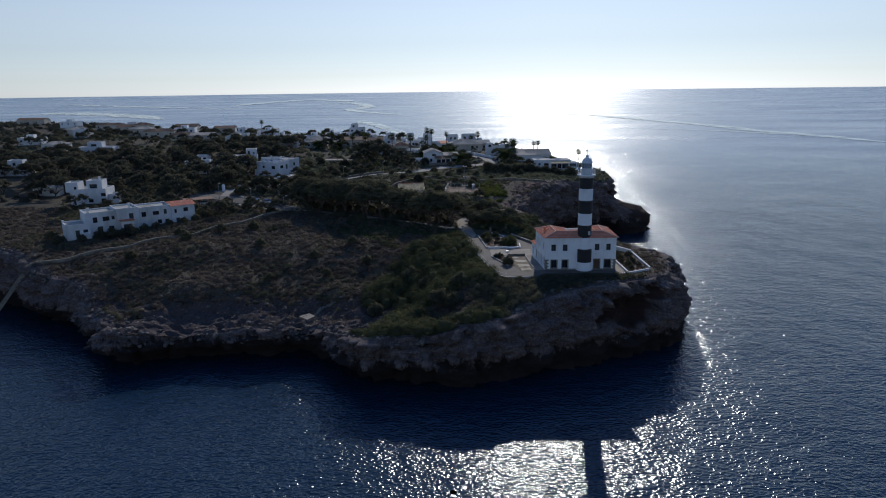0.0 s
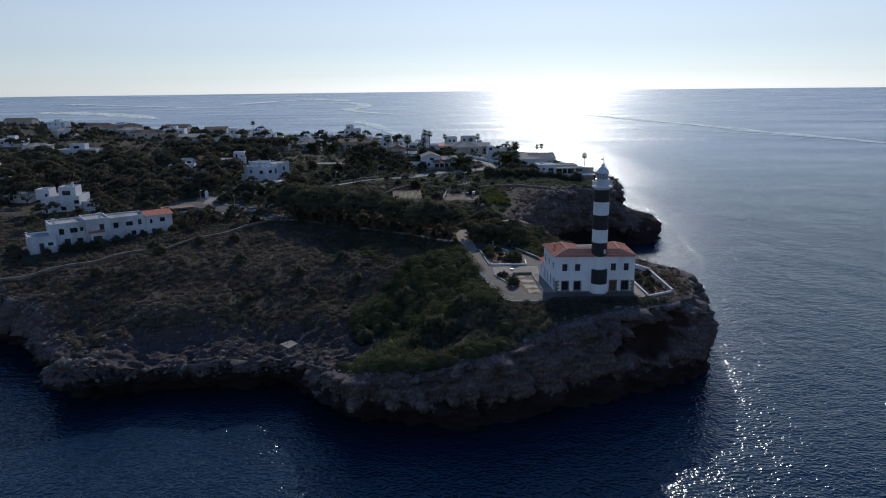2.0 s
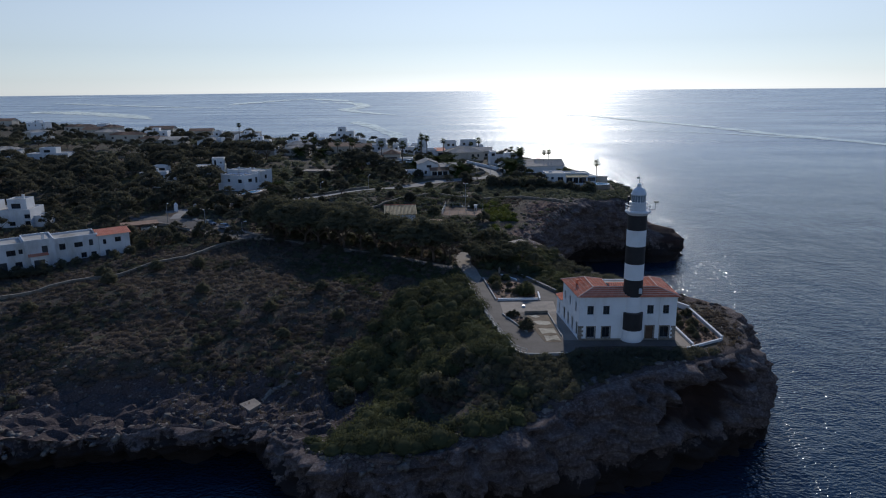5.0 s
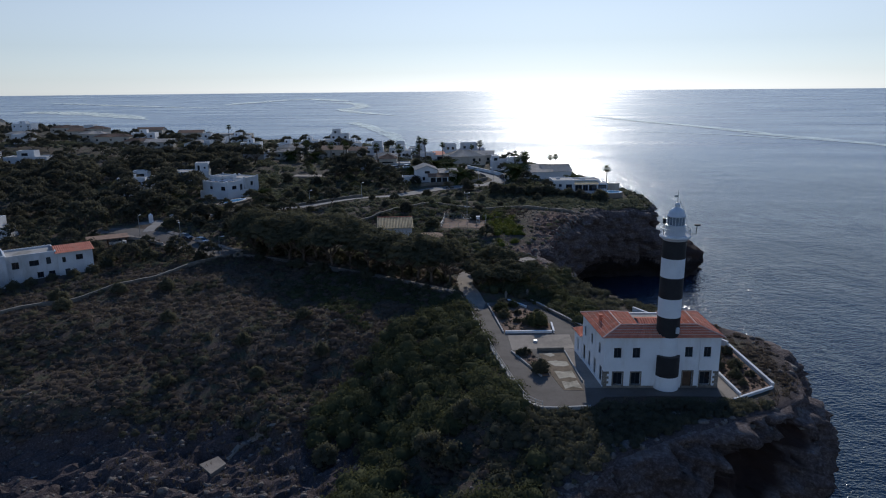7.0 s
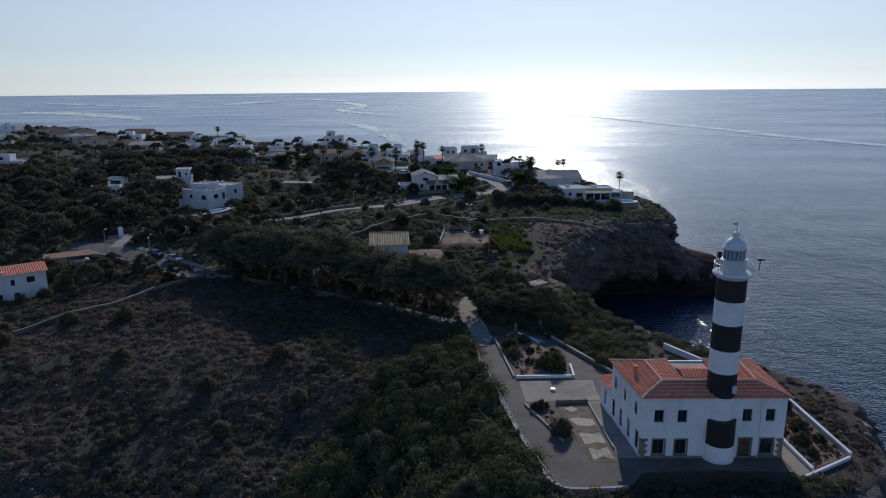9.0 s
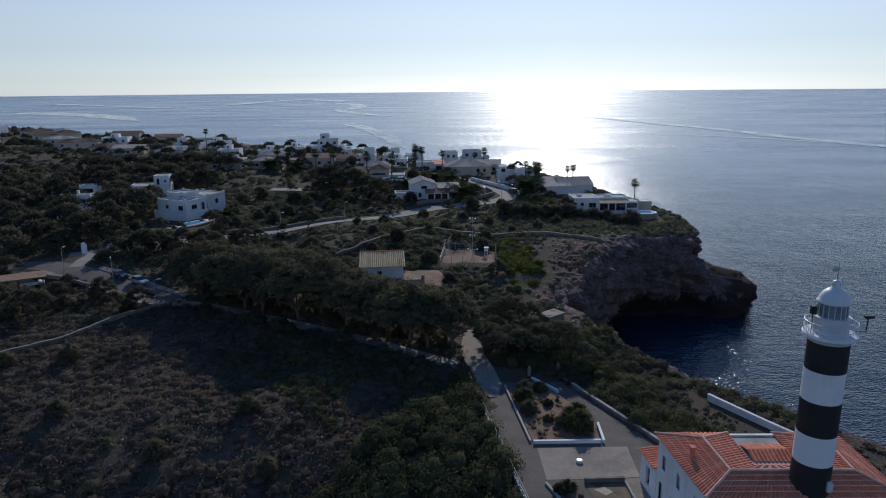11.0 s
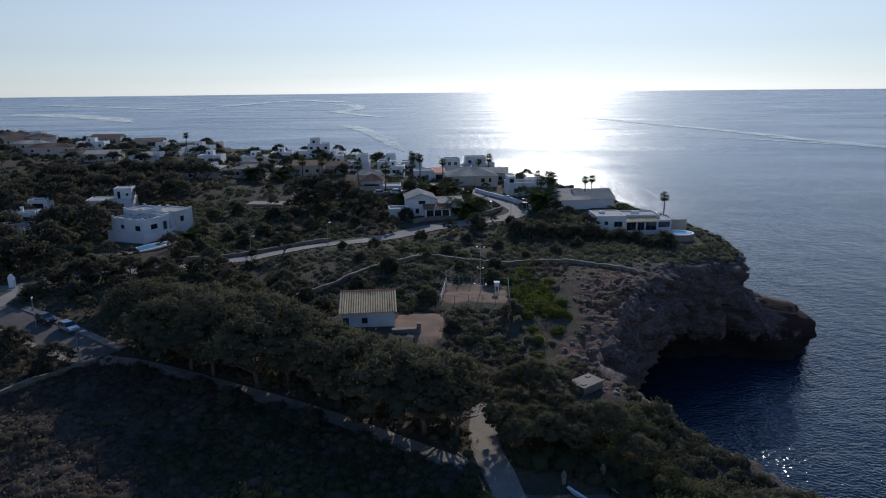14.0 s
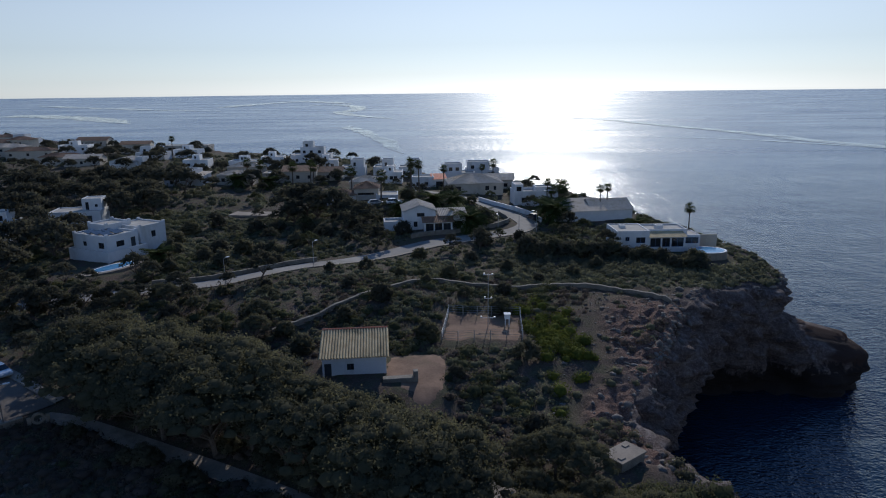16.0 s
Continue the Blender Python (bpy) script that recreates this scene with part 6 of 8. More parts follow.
# open carport behind the long house
cp = thing("carport", -116.5, 76.5, top(-116.5, 76.5), 30, "open carport with a dark flat roof on posts", "carport")
for px in (-4.2, 0, 4.2):
    for py in (-2.2, 2.2):
        bm = bmesh.new()
        box(bm, px - 0.1, py - 0.1, -0.5, px + 0.1, py + 0.1, 2.4)
        part("post", bm, M_WOOD, cp)
bm = bmesh.new()
box(bm, -4.8, -2.8, 2.4, 4.8, 2.8, 2.62, 0.03)
part("roof", bm, M_BROWNROOF, cp)

# ---- street furniture, vehicles, weather station ----
def street_lamp(x, y, turn, h=5.0):
    ob = thing("street_lamp", x, y, top(x, y), turn, "slim grey street lamp with a short arm", "street lamp", "street lamps")
    bm = bmesh.new()
    tube(bm, [(0, 0, -0.3), (0, 0, h)], 0.08, 0.05, 7)
    part("pole", bm, M_METAL, ob)
    bm = bmesh.new()
    tube(bm, [(0, 0, h - 0.05), (0.4, 0, h + 0.12), (0.8, 0, h + 0.12)], 0.035, seg=5)
    part("arm", bm, M_METAL, ob)
    bm = bmesh.new()
    box(bm, 0.6, -0.14, h + 0.06, 1.3, 0.14, h + 0.2, 0.03)
    part("lamp_head", bm, M_GREYPAINT, ob)


for x, y, a in ((-84.6, 66.2, 30), (-99.3, 79.8, 120), (-57.5, 117.0, 60), (-20.3, 143.3, 100), (-14.5, 152.8, 200), (-10.8, 148.5, 150), (-72, 109.2, 60), (-112, 84.5, 90)):
    street_lamp(x, y, a)


def car(x, y, turn, paint, label):
    ob = thing("car", x, y, top(x, y) + 0.1, turn, label, "car", "parked cars")
    bm = bmesh.new()
    prof = [(-2.1, 0.3), (-2.15, 0.75), (-1.95, 0.95), (1.0, 0.98), (1.95, 0.82), (2.1, 0.6), (2.08, 0.3)]
    L = [bm.verts.new((px, -0.85, pz)) for px, pz in prof]
    R = [bm.verts.new((px, 0.85, pz)) for px, pz in prof]
    bm.faces.new(L)
    bm.faces.new(R[::-1])
    for i in range(len(prof)):
        j = (i + 1) % len(prof)
        bm.faces.new((L[j], L[i], R[i], R[j]))
    bmesh.ops.bevel(bm, geom=bm.edges[:], offset=0.07, segments=2, affect="EDGES")
    part("body", bm, paint, ob)
    for nm, k, z1, m in (("cabin", 1.0, 1.46, M_GLASS), ("car_roof", 0.985, 1.5, paint)):
        bm = bmesh.new()
        lo = [(-1.9, -0.8, 0.9), (1.05, -0.8, 0.95), (1.05, 0.8, 0.95), (-1.9, 0.8, 0.9)] if nm == "cabin" else [(-1.5, -0.64, 1.44), (0.28, -0.64, 1.44), (0.28, 0.64, 1.44), (-1.5, 0.64, 1.44)]
        hi = [(-1.5, -0.64, z1), (0.3, -0.64, z1), (0.3, 0.64, z1), (-1.5, 0.64, z1)]
        a, b = [bm.verts.new(q) for q in lo], [bm.verts.new(q) for q in hi]
        bm.faces.new(b)
        bm.faces.new(a[::-1])
        for i in range(4):
            bm.faces.new((a[i], a[(i + 1) % 4], b[(i + 1) % 4], b[i]))
        part(nm, bm, m, ob)
    for wx in (-1.3, 1.3):
        for wy in (-0.78, 0.78):
            bm = bmesh.new()
            lathe(bm, [(0.2, -0.11), (0.32, -0.1), (0.33, 0), (0.32, 0.1), (0.2, 0.11)], 16)
            w = part("wheel", bm, M_BLACK, ob)
            w.matrix_basis = pose(wx, wy, 0.33, 90)
            bm = bmesh.new()
            lathe(bm, [(0.2, -0.115), (0.19, 0.115)], 12)
            part("rim", bm, M_METAL, w)
    for sy in (-0.6, 0.6):
        bm = bmesh.new()
        box(bm, 1.98, sy - 0.18, 0.62, 2.1, sy + 0.18, 0.76, 0.02)
        part("headlight", bm, M_GREYPAINT, ob)
    return ob


P_DARK = surface("dark_car_paint", (0.02, 0.025, 0.035), (0.03, 0.036, 0.05), 3, 0.2, 0.2, 0.5, fine=20, relief=0.0)
P_SILVER = surface("silver_car_paint", (0.45, 0.46, 0.48), (0.55, 0.56, 0.58), 3, 0.25, 0.5, 0.5, fine=20, relief=0.0)
P_WHITE = surface("white_car_paint", (0.74, 0.74, 0.74), (0.8, 0.8, 0.8), 3, 0.2, 0.0, 0.5, fine=20, relief=0.0)
car(-99.0, 82.0, -32, P_DARK, "dark blue car parked beside the kerb")
car(-93.6, 79.2, -34, P_SILVER, "silver car parked beside the kerb")
car(-46.4, 170.5, 12, P_WHITE, "white car parked outside a house")
car(-51.5, 171.5, 20, P_SILVER, "silver car parked outside a house")
car(-10.2, 160.5, 110, P_DARK, "dark car parked on the bend of the road")
car(-114.5, 77.5, 30, P_WHITE, "white car standing under the carport")

# stone gateway with a round opening at the end of the street
gw = thing("gateway", -80.4, 66.3, top(-80.4, 66.3), 35, "small stone gateway with a round opening", "gateway")
gw.scale = (0.62, 0.62, 0.62)
bm = bmesh.new()
seg = 20
for k in range(seg):
    a0, a1 = 2 * math.pi * k / seg, 2 * math.pi * (k + 1) / seg
    ring = []
    for r in (0.75, 1.2):
        for yy in (-0.2, 0.2):
            for a in (a0, a1):
                ring.append(bm.verts.new((r * math.cos(a), yy, 1.15 + r * math.sin(a))))
    i = ring
    for f in ((i[0], i[1], i[5], i[4]), (i[3], i[2], i[6], i[7]), (i[4], i[5], i[7], i[6]), (i[1], i[0], i[2], i[3])):
        bm.faces.new(f)
bmesh.ops.remove_doubles(bm, verts=bm.verts[:], dist=0.001)
part("arch_ring", bm, M_STONE, gw)
for sx_ in (-1, 1):
    bm = bmesh.new()
    box(bm, sx_ * 1.55 - 0.35, -0.22, -0.4, sx_ * 1.55 + 0.35, 0.22, 1.7, 0.03)
    part("pier", bm, M_STONE, gw)

# weather station
fence = thing("wire_fence", 0, 0, 0, 0, "wire fence on grey posts round the weather station", "fence")
fp = []
for (ax, ay), (bx, by) in zip([(-32.6, 84.8), (-20.8, 85.6), (-20.2, 95.6), (-31.6, 94.6)], [(-20.8, 85.6), (-20.2, 95.6), (-31.6, 94.6), (-32.6, 84.8)]):
    k = max(2, int(math.dist((ax, ay), (bx, by)) / 2.0))
    fp += [(ax + (bx - ax) * t / k, ay + (by - ay) * t / k) for t in range(k)]
for x, y in fp:
    bm = bmesh.new()
    z = top(x, y)
    tube(bm, [(x, y, z - 0.2), (x, y, z + 1.5)], 0.06, seg=5)
    part("post", bm, M_CONC, fence)
for h in (0.4, 0.8, 1.2, 1.48):
    bm = bmesh.new()
    tube(bm, [(x, y, top(x, y) + h) for x, y in fp + fp[:1]], 0.018, seg=3)
    part("wire", bm, M_METAL, fence)
yard("station_ground", [(-32.4, 85), (-26.7, 85.4), (-21, 85.8), (-20.7, 90.6), (-20.4, 95.4), (-25.9, 95), (-31.4, 94.4), (-31.9, 90)], M_EARTH, "mown dry ground inside the weather station")
mast = thing("weather_mast", -25.6, 90.3, top(-25.6, 90.3), 0, "tall slim weather mast with instruments and stays", "mast")
bm = bmesh.new()
tube(bm, [(0, 0, -0.2), (0, 0, 8.6)], 0.07, 0.045, 6)
part("pole", bm, M_METAL, mast)
for h, l in ((1.5, 1.0), (4.6, 0.5), (8.3, 0.6)):
    bm = bmesh.new()
    tube(bm, [(-l, 0, h), (l, 0, h)], 0.035, seg=5)
    box(bm, -l - 0.12, -0.12, h, -l + 0.12, 0.12, h + 0.3, 0.02)
    box(bm, l - 0.12, -0.12, h, l + 0.12, 0.12, h + 0.22, 0.02)
    part("instrument_arm", bm, M_GREYPAINT, mast)
scr = thing("weather_screen", -22.6, 91.2, top(-22.6, 91.2), 0, "white louvred weather screen on legs", "weather screen")
for lx in (-0.3, 0.3):
    for ly in (-0.3, 0.3):
        bm = bmesh.new()
        box(bm, lx - 0.04, ly - 0.04, -0.2, lx + 0.04, ly + 0.04, 1.3)
        part("leg", bm, M_WHITE, scr)
bm = bmesh.new()
box(bm, -0.42, -0.42, 1.3, 0.42, 0.42, 2.0, 0.02)
part("louvred_box", bm, M_WHITE, scr)
bm = bmesh.new()
box(bm, -0.52, -0.52, 2.0, 0.52, 0.52, 2.1, 0.02)
part("lid", bm, M_WHITE, scr)

# ---- plants ----
rng = np.random.default_rng(7)
BLOCKS = FOOT + [(-40, 66.5, -32, 80), (-46.5, 69.5, -39, 73), (-33, 83, -20, 96), (-109, 113.5, -92, 130), (-92, 168, -78, 180), (16.5, 121, 27, 132), (-122, 73, -111, 81), (-17, 53, -9, 60)]
YARD = [(-29.6, 41.5), (-28.7, 40.5), (-25.3, 20.8), (-23.5, 10.3), (-21.8, 1.4), (-20.4, -4.6), (-18.3, -6.4), (-12, -5.9), (-9.8, -3.2), (-2, -2.8), (7.6, -3.6), (14.6, -0.8), (14.6, 15), (8.4, 15), (8.2, 11), (-3.2, 17), (-5.7, 20.6), (-9.0, 27.4), (-14.6, 38.2), (-19.5, 40.5), (-24, 41.5)]


def free(x, y, gap=0.5):
    """Where plants may stand: on land, off roads and buildings."""
    i = np.clip(np.searchsorted(_gx, x) - 1, 0, len(_gx) - 1)
    j = np.clip(np.searchsorted(_gy, y) - 1, 0, len(_gy) - 1)
    ok = (out_by[j, i] < -1.0) & (road_by[j, i] > gap)
    ok &= ~inside(x, y, YARD)
    for x0, y0, x1, y1 in BLOCKS:
        ok &= ~((x > x0 - 0.3) & (x < x1 + 0.3) & (y > y0 - 0.3) & (y < y1 + 0.3))
    # the long terrace house, turned
    c, s = math.cos(radians(38)), math.sin(radians(38))
    u, v = (x + 139.5) * c + (y - 37.3) * s, -(x + 139.5) * s + (y - 37.3) * c
    return ok & ~((u > -1) & (u < 37.5) & (v > -3.5) & (v < 9))


_t = np.linspace(0, 2 * math.pi, 8)[:-1]
DOME = np.vstack([[(0, 0, 1.0)], np.column_stack([0.62 * np.cos(_t), 0.62 * np.sin(_t), np.full(7, 0.78)]), np.column_stack([np.cos(_t + 0.4), np.sin(_t + 0.4), np.full(7, 0.28)]), np.column_stack([0.9 * np.cos(_t), 0.9 * np.sin(_t), np.full(7, -0.3)])])
DTRI = [(0, 1 + i, 1 + (i + 1) % 7) for i in range(7)]
for r in (1, 8):
    for i in range(7):
        a, b, c, d = r + i, r + (i + 1) % 7, r + 7 + i, r + 7 + (i + 1) % 7
        DTRI += [(a, c, b), (b, c, d)]
DTRI = np.array(DTRI)


_s = np.linspace(0, 2 * math.pi, 6)[:-1]
KNOB = np.vstack([[(0, 0, 1.0)], np.column_stack([0.75 * np.cos(_s), 0.75 * np.sin(_s), np.full(5, 0.6)]), np.column_stack([np.cos(_s + 0.6), np.sin(_s + 0.6), np.full(5, -0.15)])])
KTRI = np.array([(0, 1 + i, 1 + (i + 1) % 5) for i in range(5)] + [t for i in range(5) for t in ((1 + i, 6 + i, 1 + (i + 1) % 5), (1 + (i + 1) % 5, 6 + i, 6 + (i + 1) % 5))])


def leaves_on(c, rad, per, size, low=-0.2, spread=0.24):
    """Loose leaf triangles on and in domes with centres c, radii rad (n x 3)."""
    n_ = len(c)
    k = np.repeat(np.arange(n_), per)
    m = len(k)
    d = rng.normal(size=(m, 3))
    d[:, 2] = np.abs(d[:, 2]) * (1 - low) + low * 0.5
    d /= np.linalg.norm(d, axis=1)[:, None]
    p = c[k] + d * rad[k] * (1 + rng.normal(0, spread, (m, 1)) * 0.55)
    s = (np.broadcast_to(size, (n_,))[k])[:, None] * rng.uniform(0.6, 1.3, (m, 1))
    a = rng.normal(size=(m, 3))
    a /= np.linalg.norm(a, axis=1)[:, None]
    b = np.cross(a, d + rng.normal(0, 0.5, (m, 3)))
    b /= np.linalg.norm(b, axis=1)[:, None] + 1e-6
    v = np.stack([p - a * s * 0.6, p + a * s * 0.6 + b * s * 0.2, p + b * s * 1.1], 1)
    g = np.cross(v[:, 1] - v[:, 0], v[:, 2] - v[:, 0])
    back = (g * d).sum(1) < 0
    v[back] = v[back][:, ::-1]
    g[back] *= -1
    g /= np.linalg.norm(g, axis=1)[:, None] + 1e-9
    nn = 0.65 * d + 0.35 * g
    return v.reshape(-1, 3), np.arange(3 * m).reshape(-1, 3), np.repeat(nn, 3, 0)


def soften(me, normals):
    """Leaves shade as the bush that they belong to, so that a crown reads as one soft mass."""
    me.polygons.foreach_set("use_smooth", [True] * len(me.polygons))
    nn = normals / (np.linalg.norm(normals, axis=1)[:, None] + 1e-9)
    me.normals_split_custom_set_from_vertices(nn.tolist())


def shrubs(name, x, y, r, tall, fill, leaf, mat, label, core=0.74, lift=0.0, form=0):
    """fill: leaves on a bush of one metre's radius; leaf: their size in metres."""
    z = tops(x, y) + lift
    c = np.column_stack([x, y, z + r * tall * 0.12])
    rad = np.column_stack([r, r * rng.uniform(0.75, 1.25, len(r)), r * tall * rng.uniform(0.8, 1.2, len(r))])
    dome, tri = ((DOME, DTRI), (KNOB, KTRI))[form]
    jig = 1 + rng.normal(0, 0.13, (len(r), len(dome), 1))
    dv = (c[:, None] + dome[None] * jig * rad[:, None] * core).reshape(-1, 3)
    dn = np.tile(dome + (0, 0, 0.15), (len(r), 1))
    dt = (tri[None] + (np.arange(len(r)) * len(dome))[:, None, None]).reshape(-1, 3)
    lv, lt, ln = leaves_on(c, rad, np.maximum(8, (fill * r ** 1.6)).astype(int), leaf)
    ob = arr_mesh(name, np.vstack([dv, lv]), np.vstack([dt, lt + len(dv)]), mat, "stuff", label, category="shrubs")
    soften(ob.data, np.vstack([dn, ln]))
    return ob


def scatter(x0, x1, y0, y1, count, gap=0.5, clump=None, seed=0, cut=0.0):
    x, y = rng.uniform(x0, x1, count), rng.uniform(y0, y1, count)
    ok = free(x, y, gap)
    if clump:
        f = np.array([noise.noise(Vector((a * clump, b * clump, seed))) for a, b in zip(x, y)])
        ok &= f > cut
    return x[ok], y[ok]


# heath on the open field: low dry shrubs, straw, greener clumps
x, y = scatter(-215, -22, -16, 80, 19500, clump=0.16, seed=1.7, cut=-0.48)
k = (tops(x, y) > 8.2) & ((y < 66) | (x < -85))
x, y = x[k], y[k]
shrubs("heath", x, y, 0.32 + 1.1 * rng.random(len(x)) ** 2.5, 0.45, 21, 0.2, L_DRY, "low dry heath shrubs, brown and grey-green", form=1)
x, y = scatter(-215, -20, -20, 80, 6500, clump=0.07, seed=5.2, cut=0.04)
k = (tops(x, y) > 7.4) & ((y < 68) | (x < -85))
x, y = x[k], y[k]
shrubs("scrub", x, y, rng.uniform(0.35, 1.1, len(x)) ** 1.2, 0.7, 75, 0.16, L_SCRUB, "low dark green Mediterranean scrub")
# dense mastic thicket beside the drive and on the slope under the lighthouse
x, y = scatter(-56, -20, -24, 40, 2500, clump=0.06, seed=9.4, cut=-0.28)
k = (x > -50 + 0.6 * np.maximum(0, y - 5)) & (tops(x, y) > 8)
x, y = x[k], y[k]
shrubs("mastic_thicket", x, y, 0.5 + 1.7 * rng.random(len(x)) ** 2.2, 0.85, 72, 0.2, L_BRIGHT, "dense green mastic bushes beside the drive")
# outline of the pines' long shadow; dark thicket added there to deepen it
PINE_SHADE = [(-74, 58), (-66, 44), (-58, 40), (-51, 32), (-45, 25), (-36, 30), (-31, 38), (-38, 44), (-50, 51), (-64, 58)]
x, y = scatter(-75, -30, 24, 60, 1500, clump=0.05, seed=2.2, cut=-0.35)
k = inside(x, y, PINE_SHADE)
x, y = x[k], y[k]
shrubs("hollow_thicket", x, y, rng.uniform(0.5, 1.1, len(x)), 0.6, 60, 0.18, L_BRIGHT, "dark low mastic thicket deepening the shade before the pines")
x, y = scatter(-26, 18, -22, -4.4, 1500, gap=0.2)
shrubs("slope_scrub", x, y, rng.uniform(0.4, 1.0, len(x)), 0.8, 90, 0.16, L_SCRUB, "dark scrub on the slope below the lighthouse")
x, y = scatter(-20, 30, 108, 130, 900, gap=1.0)
k = ~((np.abs(x - 10) < 12) & (np.abs(y - 111.5) < 3.2)) | (rng.random(len(x)) < 0.2)
x, y = x[k], y[k]
shrubs("point_scrub", x, y, rng.uniform(0.4, 1.2, len(x)), 0.7, 40, 0.22, L_MAQUIS_HAZE, "dense scrub on the slope of the point")
# bank above the eastern cliff
x, y = scatter(-24, 24, -7, 66, 4300, gap=0.4)
k = (y < 50) & ((y > 5) | (x > 14)) | ((y >= 50) & (rng.random(len(x)) < 0.35))
x, y = x[k], y[k]
by_wall = to_line(x, y, [(2, 34), (14, 14.8), (14.3, 0)])
inland = inside(x, y, [(-6, 20), (3, 33), (14.2, 14.8), (14.4, -2), (6, 12)])
k = (by_wall > 1.2) & (~inland | (by_wall > 5.5) | (rng.random(len(x)) < 0.5))
x, y, low = x[k], y[k], (inland & (by_wall < 7))[k]
k = x > 13.2
shrubs("cliff_heath", x[k], y[k], rng.uniform(0.3, 0.8, k.sum()), 0.4, 60, 0.15, L_DRY, "low brown heath on the ledge above the sea", form=1)
x, y, low = x[~k], y[~k], low[~k]
shrubs("bank_scrub", x, y, np.where(low, 0.45, 1.0) * rng.uniform(0.4, 1.15, len(x)), 0.75, 95, 0.16, L_SCRUB, "dense green scrub on the bank above the sea")
x, y = scatter(-24, 12, 18, 52, 500, gap=0.6, clump=0.08, seed=3.3, cut=0.0)
k = to_line(x, y, [(2, 34), (14, 14.8)]) > 6.5
x, y = x[k], y[k]
shrubs("bank_mastic", x, y, rng.uniform(0.8, 1.8, len(x)), 0.85, 110, 0.17, L_BRIGHT, "bright green mastic bushes on the bank")
# middle ground
x, y = scatter(-160, 34, 58, 178, 9600, gap=1.6, clump=0.05, seed=2.9, cut=-0.45)
k = ~((x > -17) & (x < 16) & (y > 56) & (y < 106)) | (rng.random(len(x)) < 0.10)
x, y = x[k], y[k]
by_road = np.min([to_line(x, y, l_[::2]) - w_ / 2 for l_, w_ in LANES.values()], axis=0)
shrubs("maquis", x, y, rng.uniform(0.45, 1.05, len(x)) * np.where((y > 112) | (x < -95), 1.25, 1.0) * np.clip(0.35 + by_road / 14, 0.35, 1.0), 0.58, 28, 0.22, L_MAQUIS_HAZE, "dark green maquis over the headland")
x, y = scatter(-125, 25, 66, 170, 2200, gap=2.0, clump=0.045, seed=8.1, cut=0.06)
k = ~((x > -14) & (x < 18) & (y > 56) & (y < 106))
x, y = x[k], y[k]
by_road = np.min([to_line(x, y, l_[::2]) - w_ / 2 for l_, w_ in LANES.values()], axis=0)
shrubs("mastic", x, y, rng.uniform(0.6, 1.5, len(x)) * np.clip(0.4 + by_road / 14, 0.4, 1.0), 0.65, 70, 0.19, L_BRIGHT, "bright green mastic bushes")
x, y = rng.normal(-16.5, 2.2, 90), rng.normal(88, 6.5, 90)
k = free(x, y)
shrubs("yellow_mastic", x[k], y[k], rng.uniform(0.7, 1.5, k.sum()), 0.75, 110, 0.17, L_BACKLIT, "yellow-green bushes beside the rocks, backlight painted into their leaves")
x, y = scatter(-60, 10, 58, 112, 1700, clump=0.06, seed=4.4, cut=-0.1)
shrubs("dry_bushes", x, y, rng.uniform(0.3, 0.8, len(x)), 0.65, 60, 0.16, L_DRY, "brown dry bushes among the rocks")
x, y = scatter(-300, 12, 178, 330, 4200, gap=1.5, clump=0.03, seed=6.6, cut=-0.1)
shrubs("far_scrub", x, y, rng.uniform(0.7, 1.9, len(x)), 0.8, 22, 0.3, L_MAQUIS_HAZE, "dark scrub between the farther houses", form=1)
x, y = scatter(-600, -130, 92, 560, 5200, gap=1.5, clump=0.02, seed=1.2, cut=-0.15)
k = (x < -160) & ((y < 235) | (y > 330) | (x < -300))
x, y = x[k], y[k]
shrubs("far_wood", x, y, rng.uniform(1.5, 3.4, len(x)), 0.95, 9, 0.38, L_WOOD, "dark continuous wood of the far land", form=1)
# straw grass
x, y = scatter(-170, 20, -12, 110, 24000, gap=0.1, clump=0.05, seed=7.7, cut=-0.12)
k = ~((x > -18) & (y > 68)) | (rng.random(len(x)) < 0.15)
x, y = x[k], y[k]
z = tops(x, y)
a = rng.uniform(0, 2 * math.pi, (len(x), 5))
b = np.column_stack([x, y, z])[:, None] + np.stack([np.cos(a) * 0.18, np.sin(a) * 0.18, a * 0], -1)
h = rng.uniform(0.3, 0.75, (len(x), 5, 1))
tipv = b + np.stack([np.cos(a * 3) * 0.2, np.sin(a * 3) * 0.2, a * 0], -1) + h * np.array([0, 0, 1.0])
side = np.stack([-np.sin(a), np.cos(a), a * 0], -1) * 0.06
gv = np.stack([b - side, b + side, tipv], 2).reshape(-1, 3)
arr_mesh("straw_grass", gv, np.arange(len(gv)).reshape(-1, 3), L_STRAW, "stuff", "dry straw-coloured grass tufts", category="grass")

# ---- rocks ----
def stone_form(level):
    bm_ = bmesh.new()
    bmesh.ops.create_icosphere(bm_, subdivisions=level, radius=1)
    bm_.verts.ensure_lookup_table()
    out_ = np.array([v.co[:] for v in bm_.verts]), np.array([[v.index for v in f.verts] for f in bm_.faces])
    bm_.free()
    return out_


STONES = {1: stone_form(1), 2: stone_form(2)}


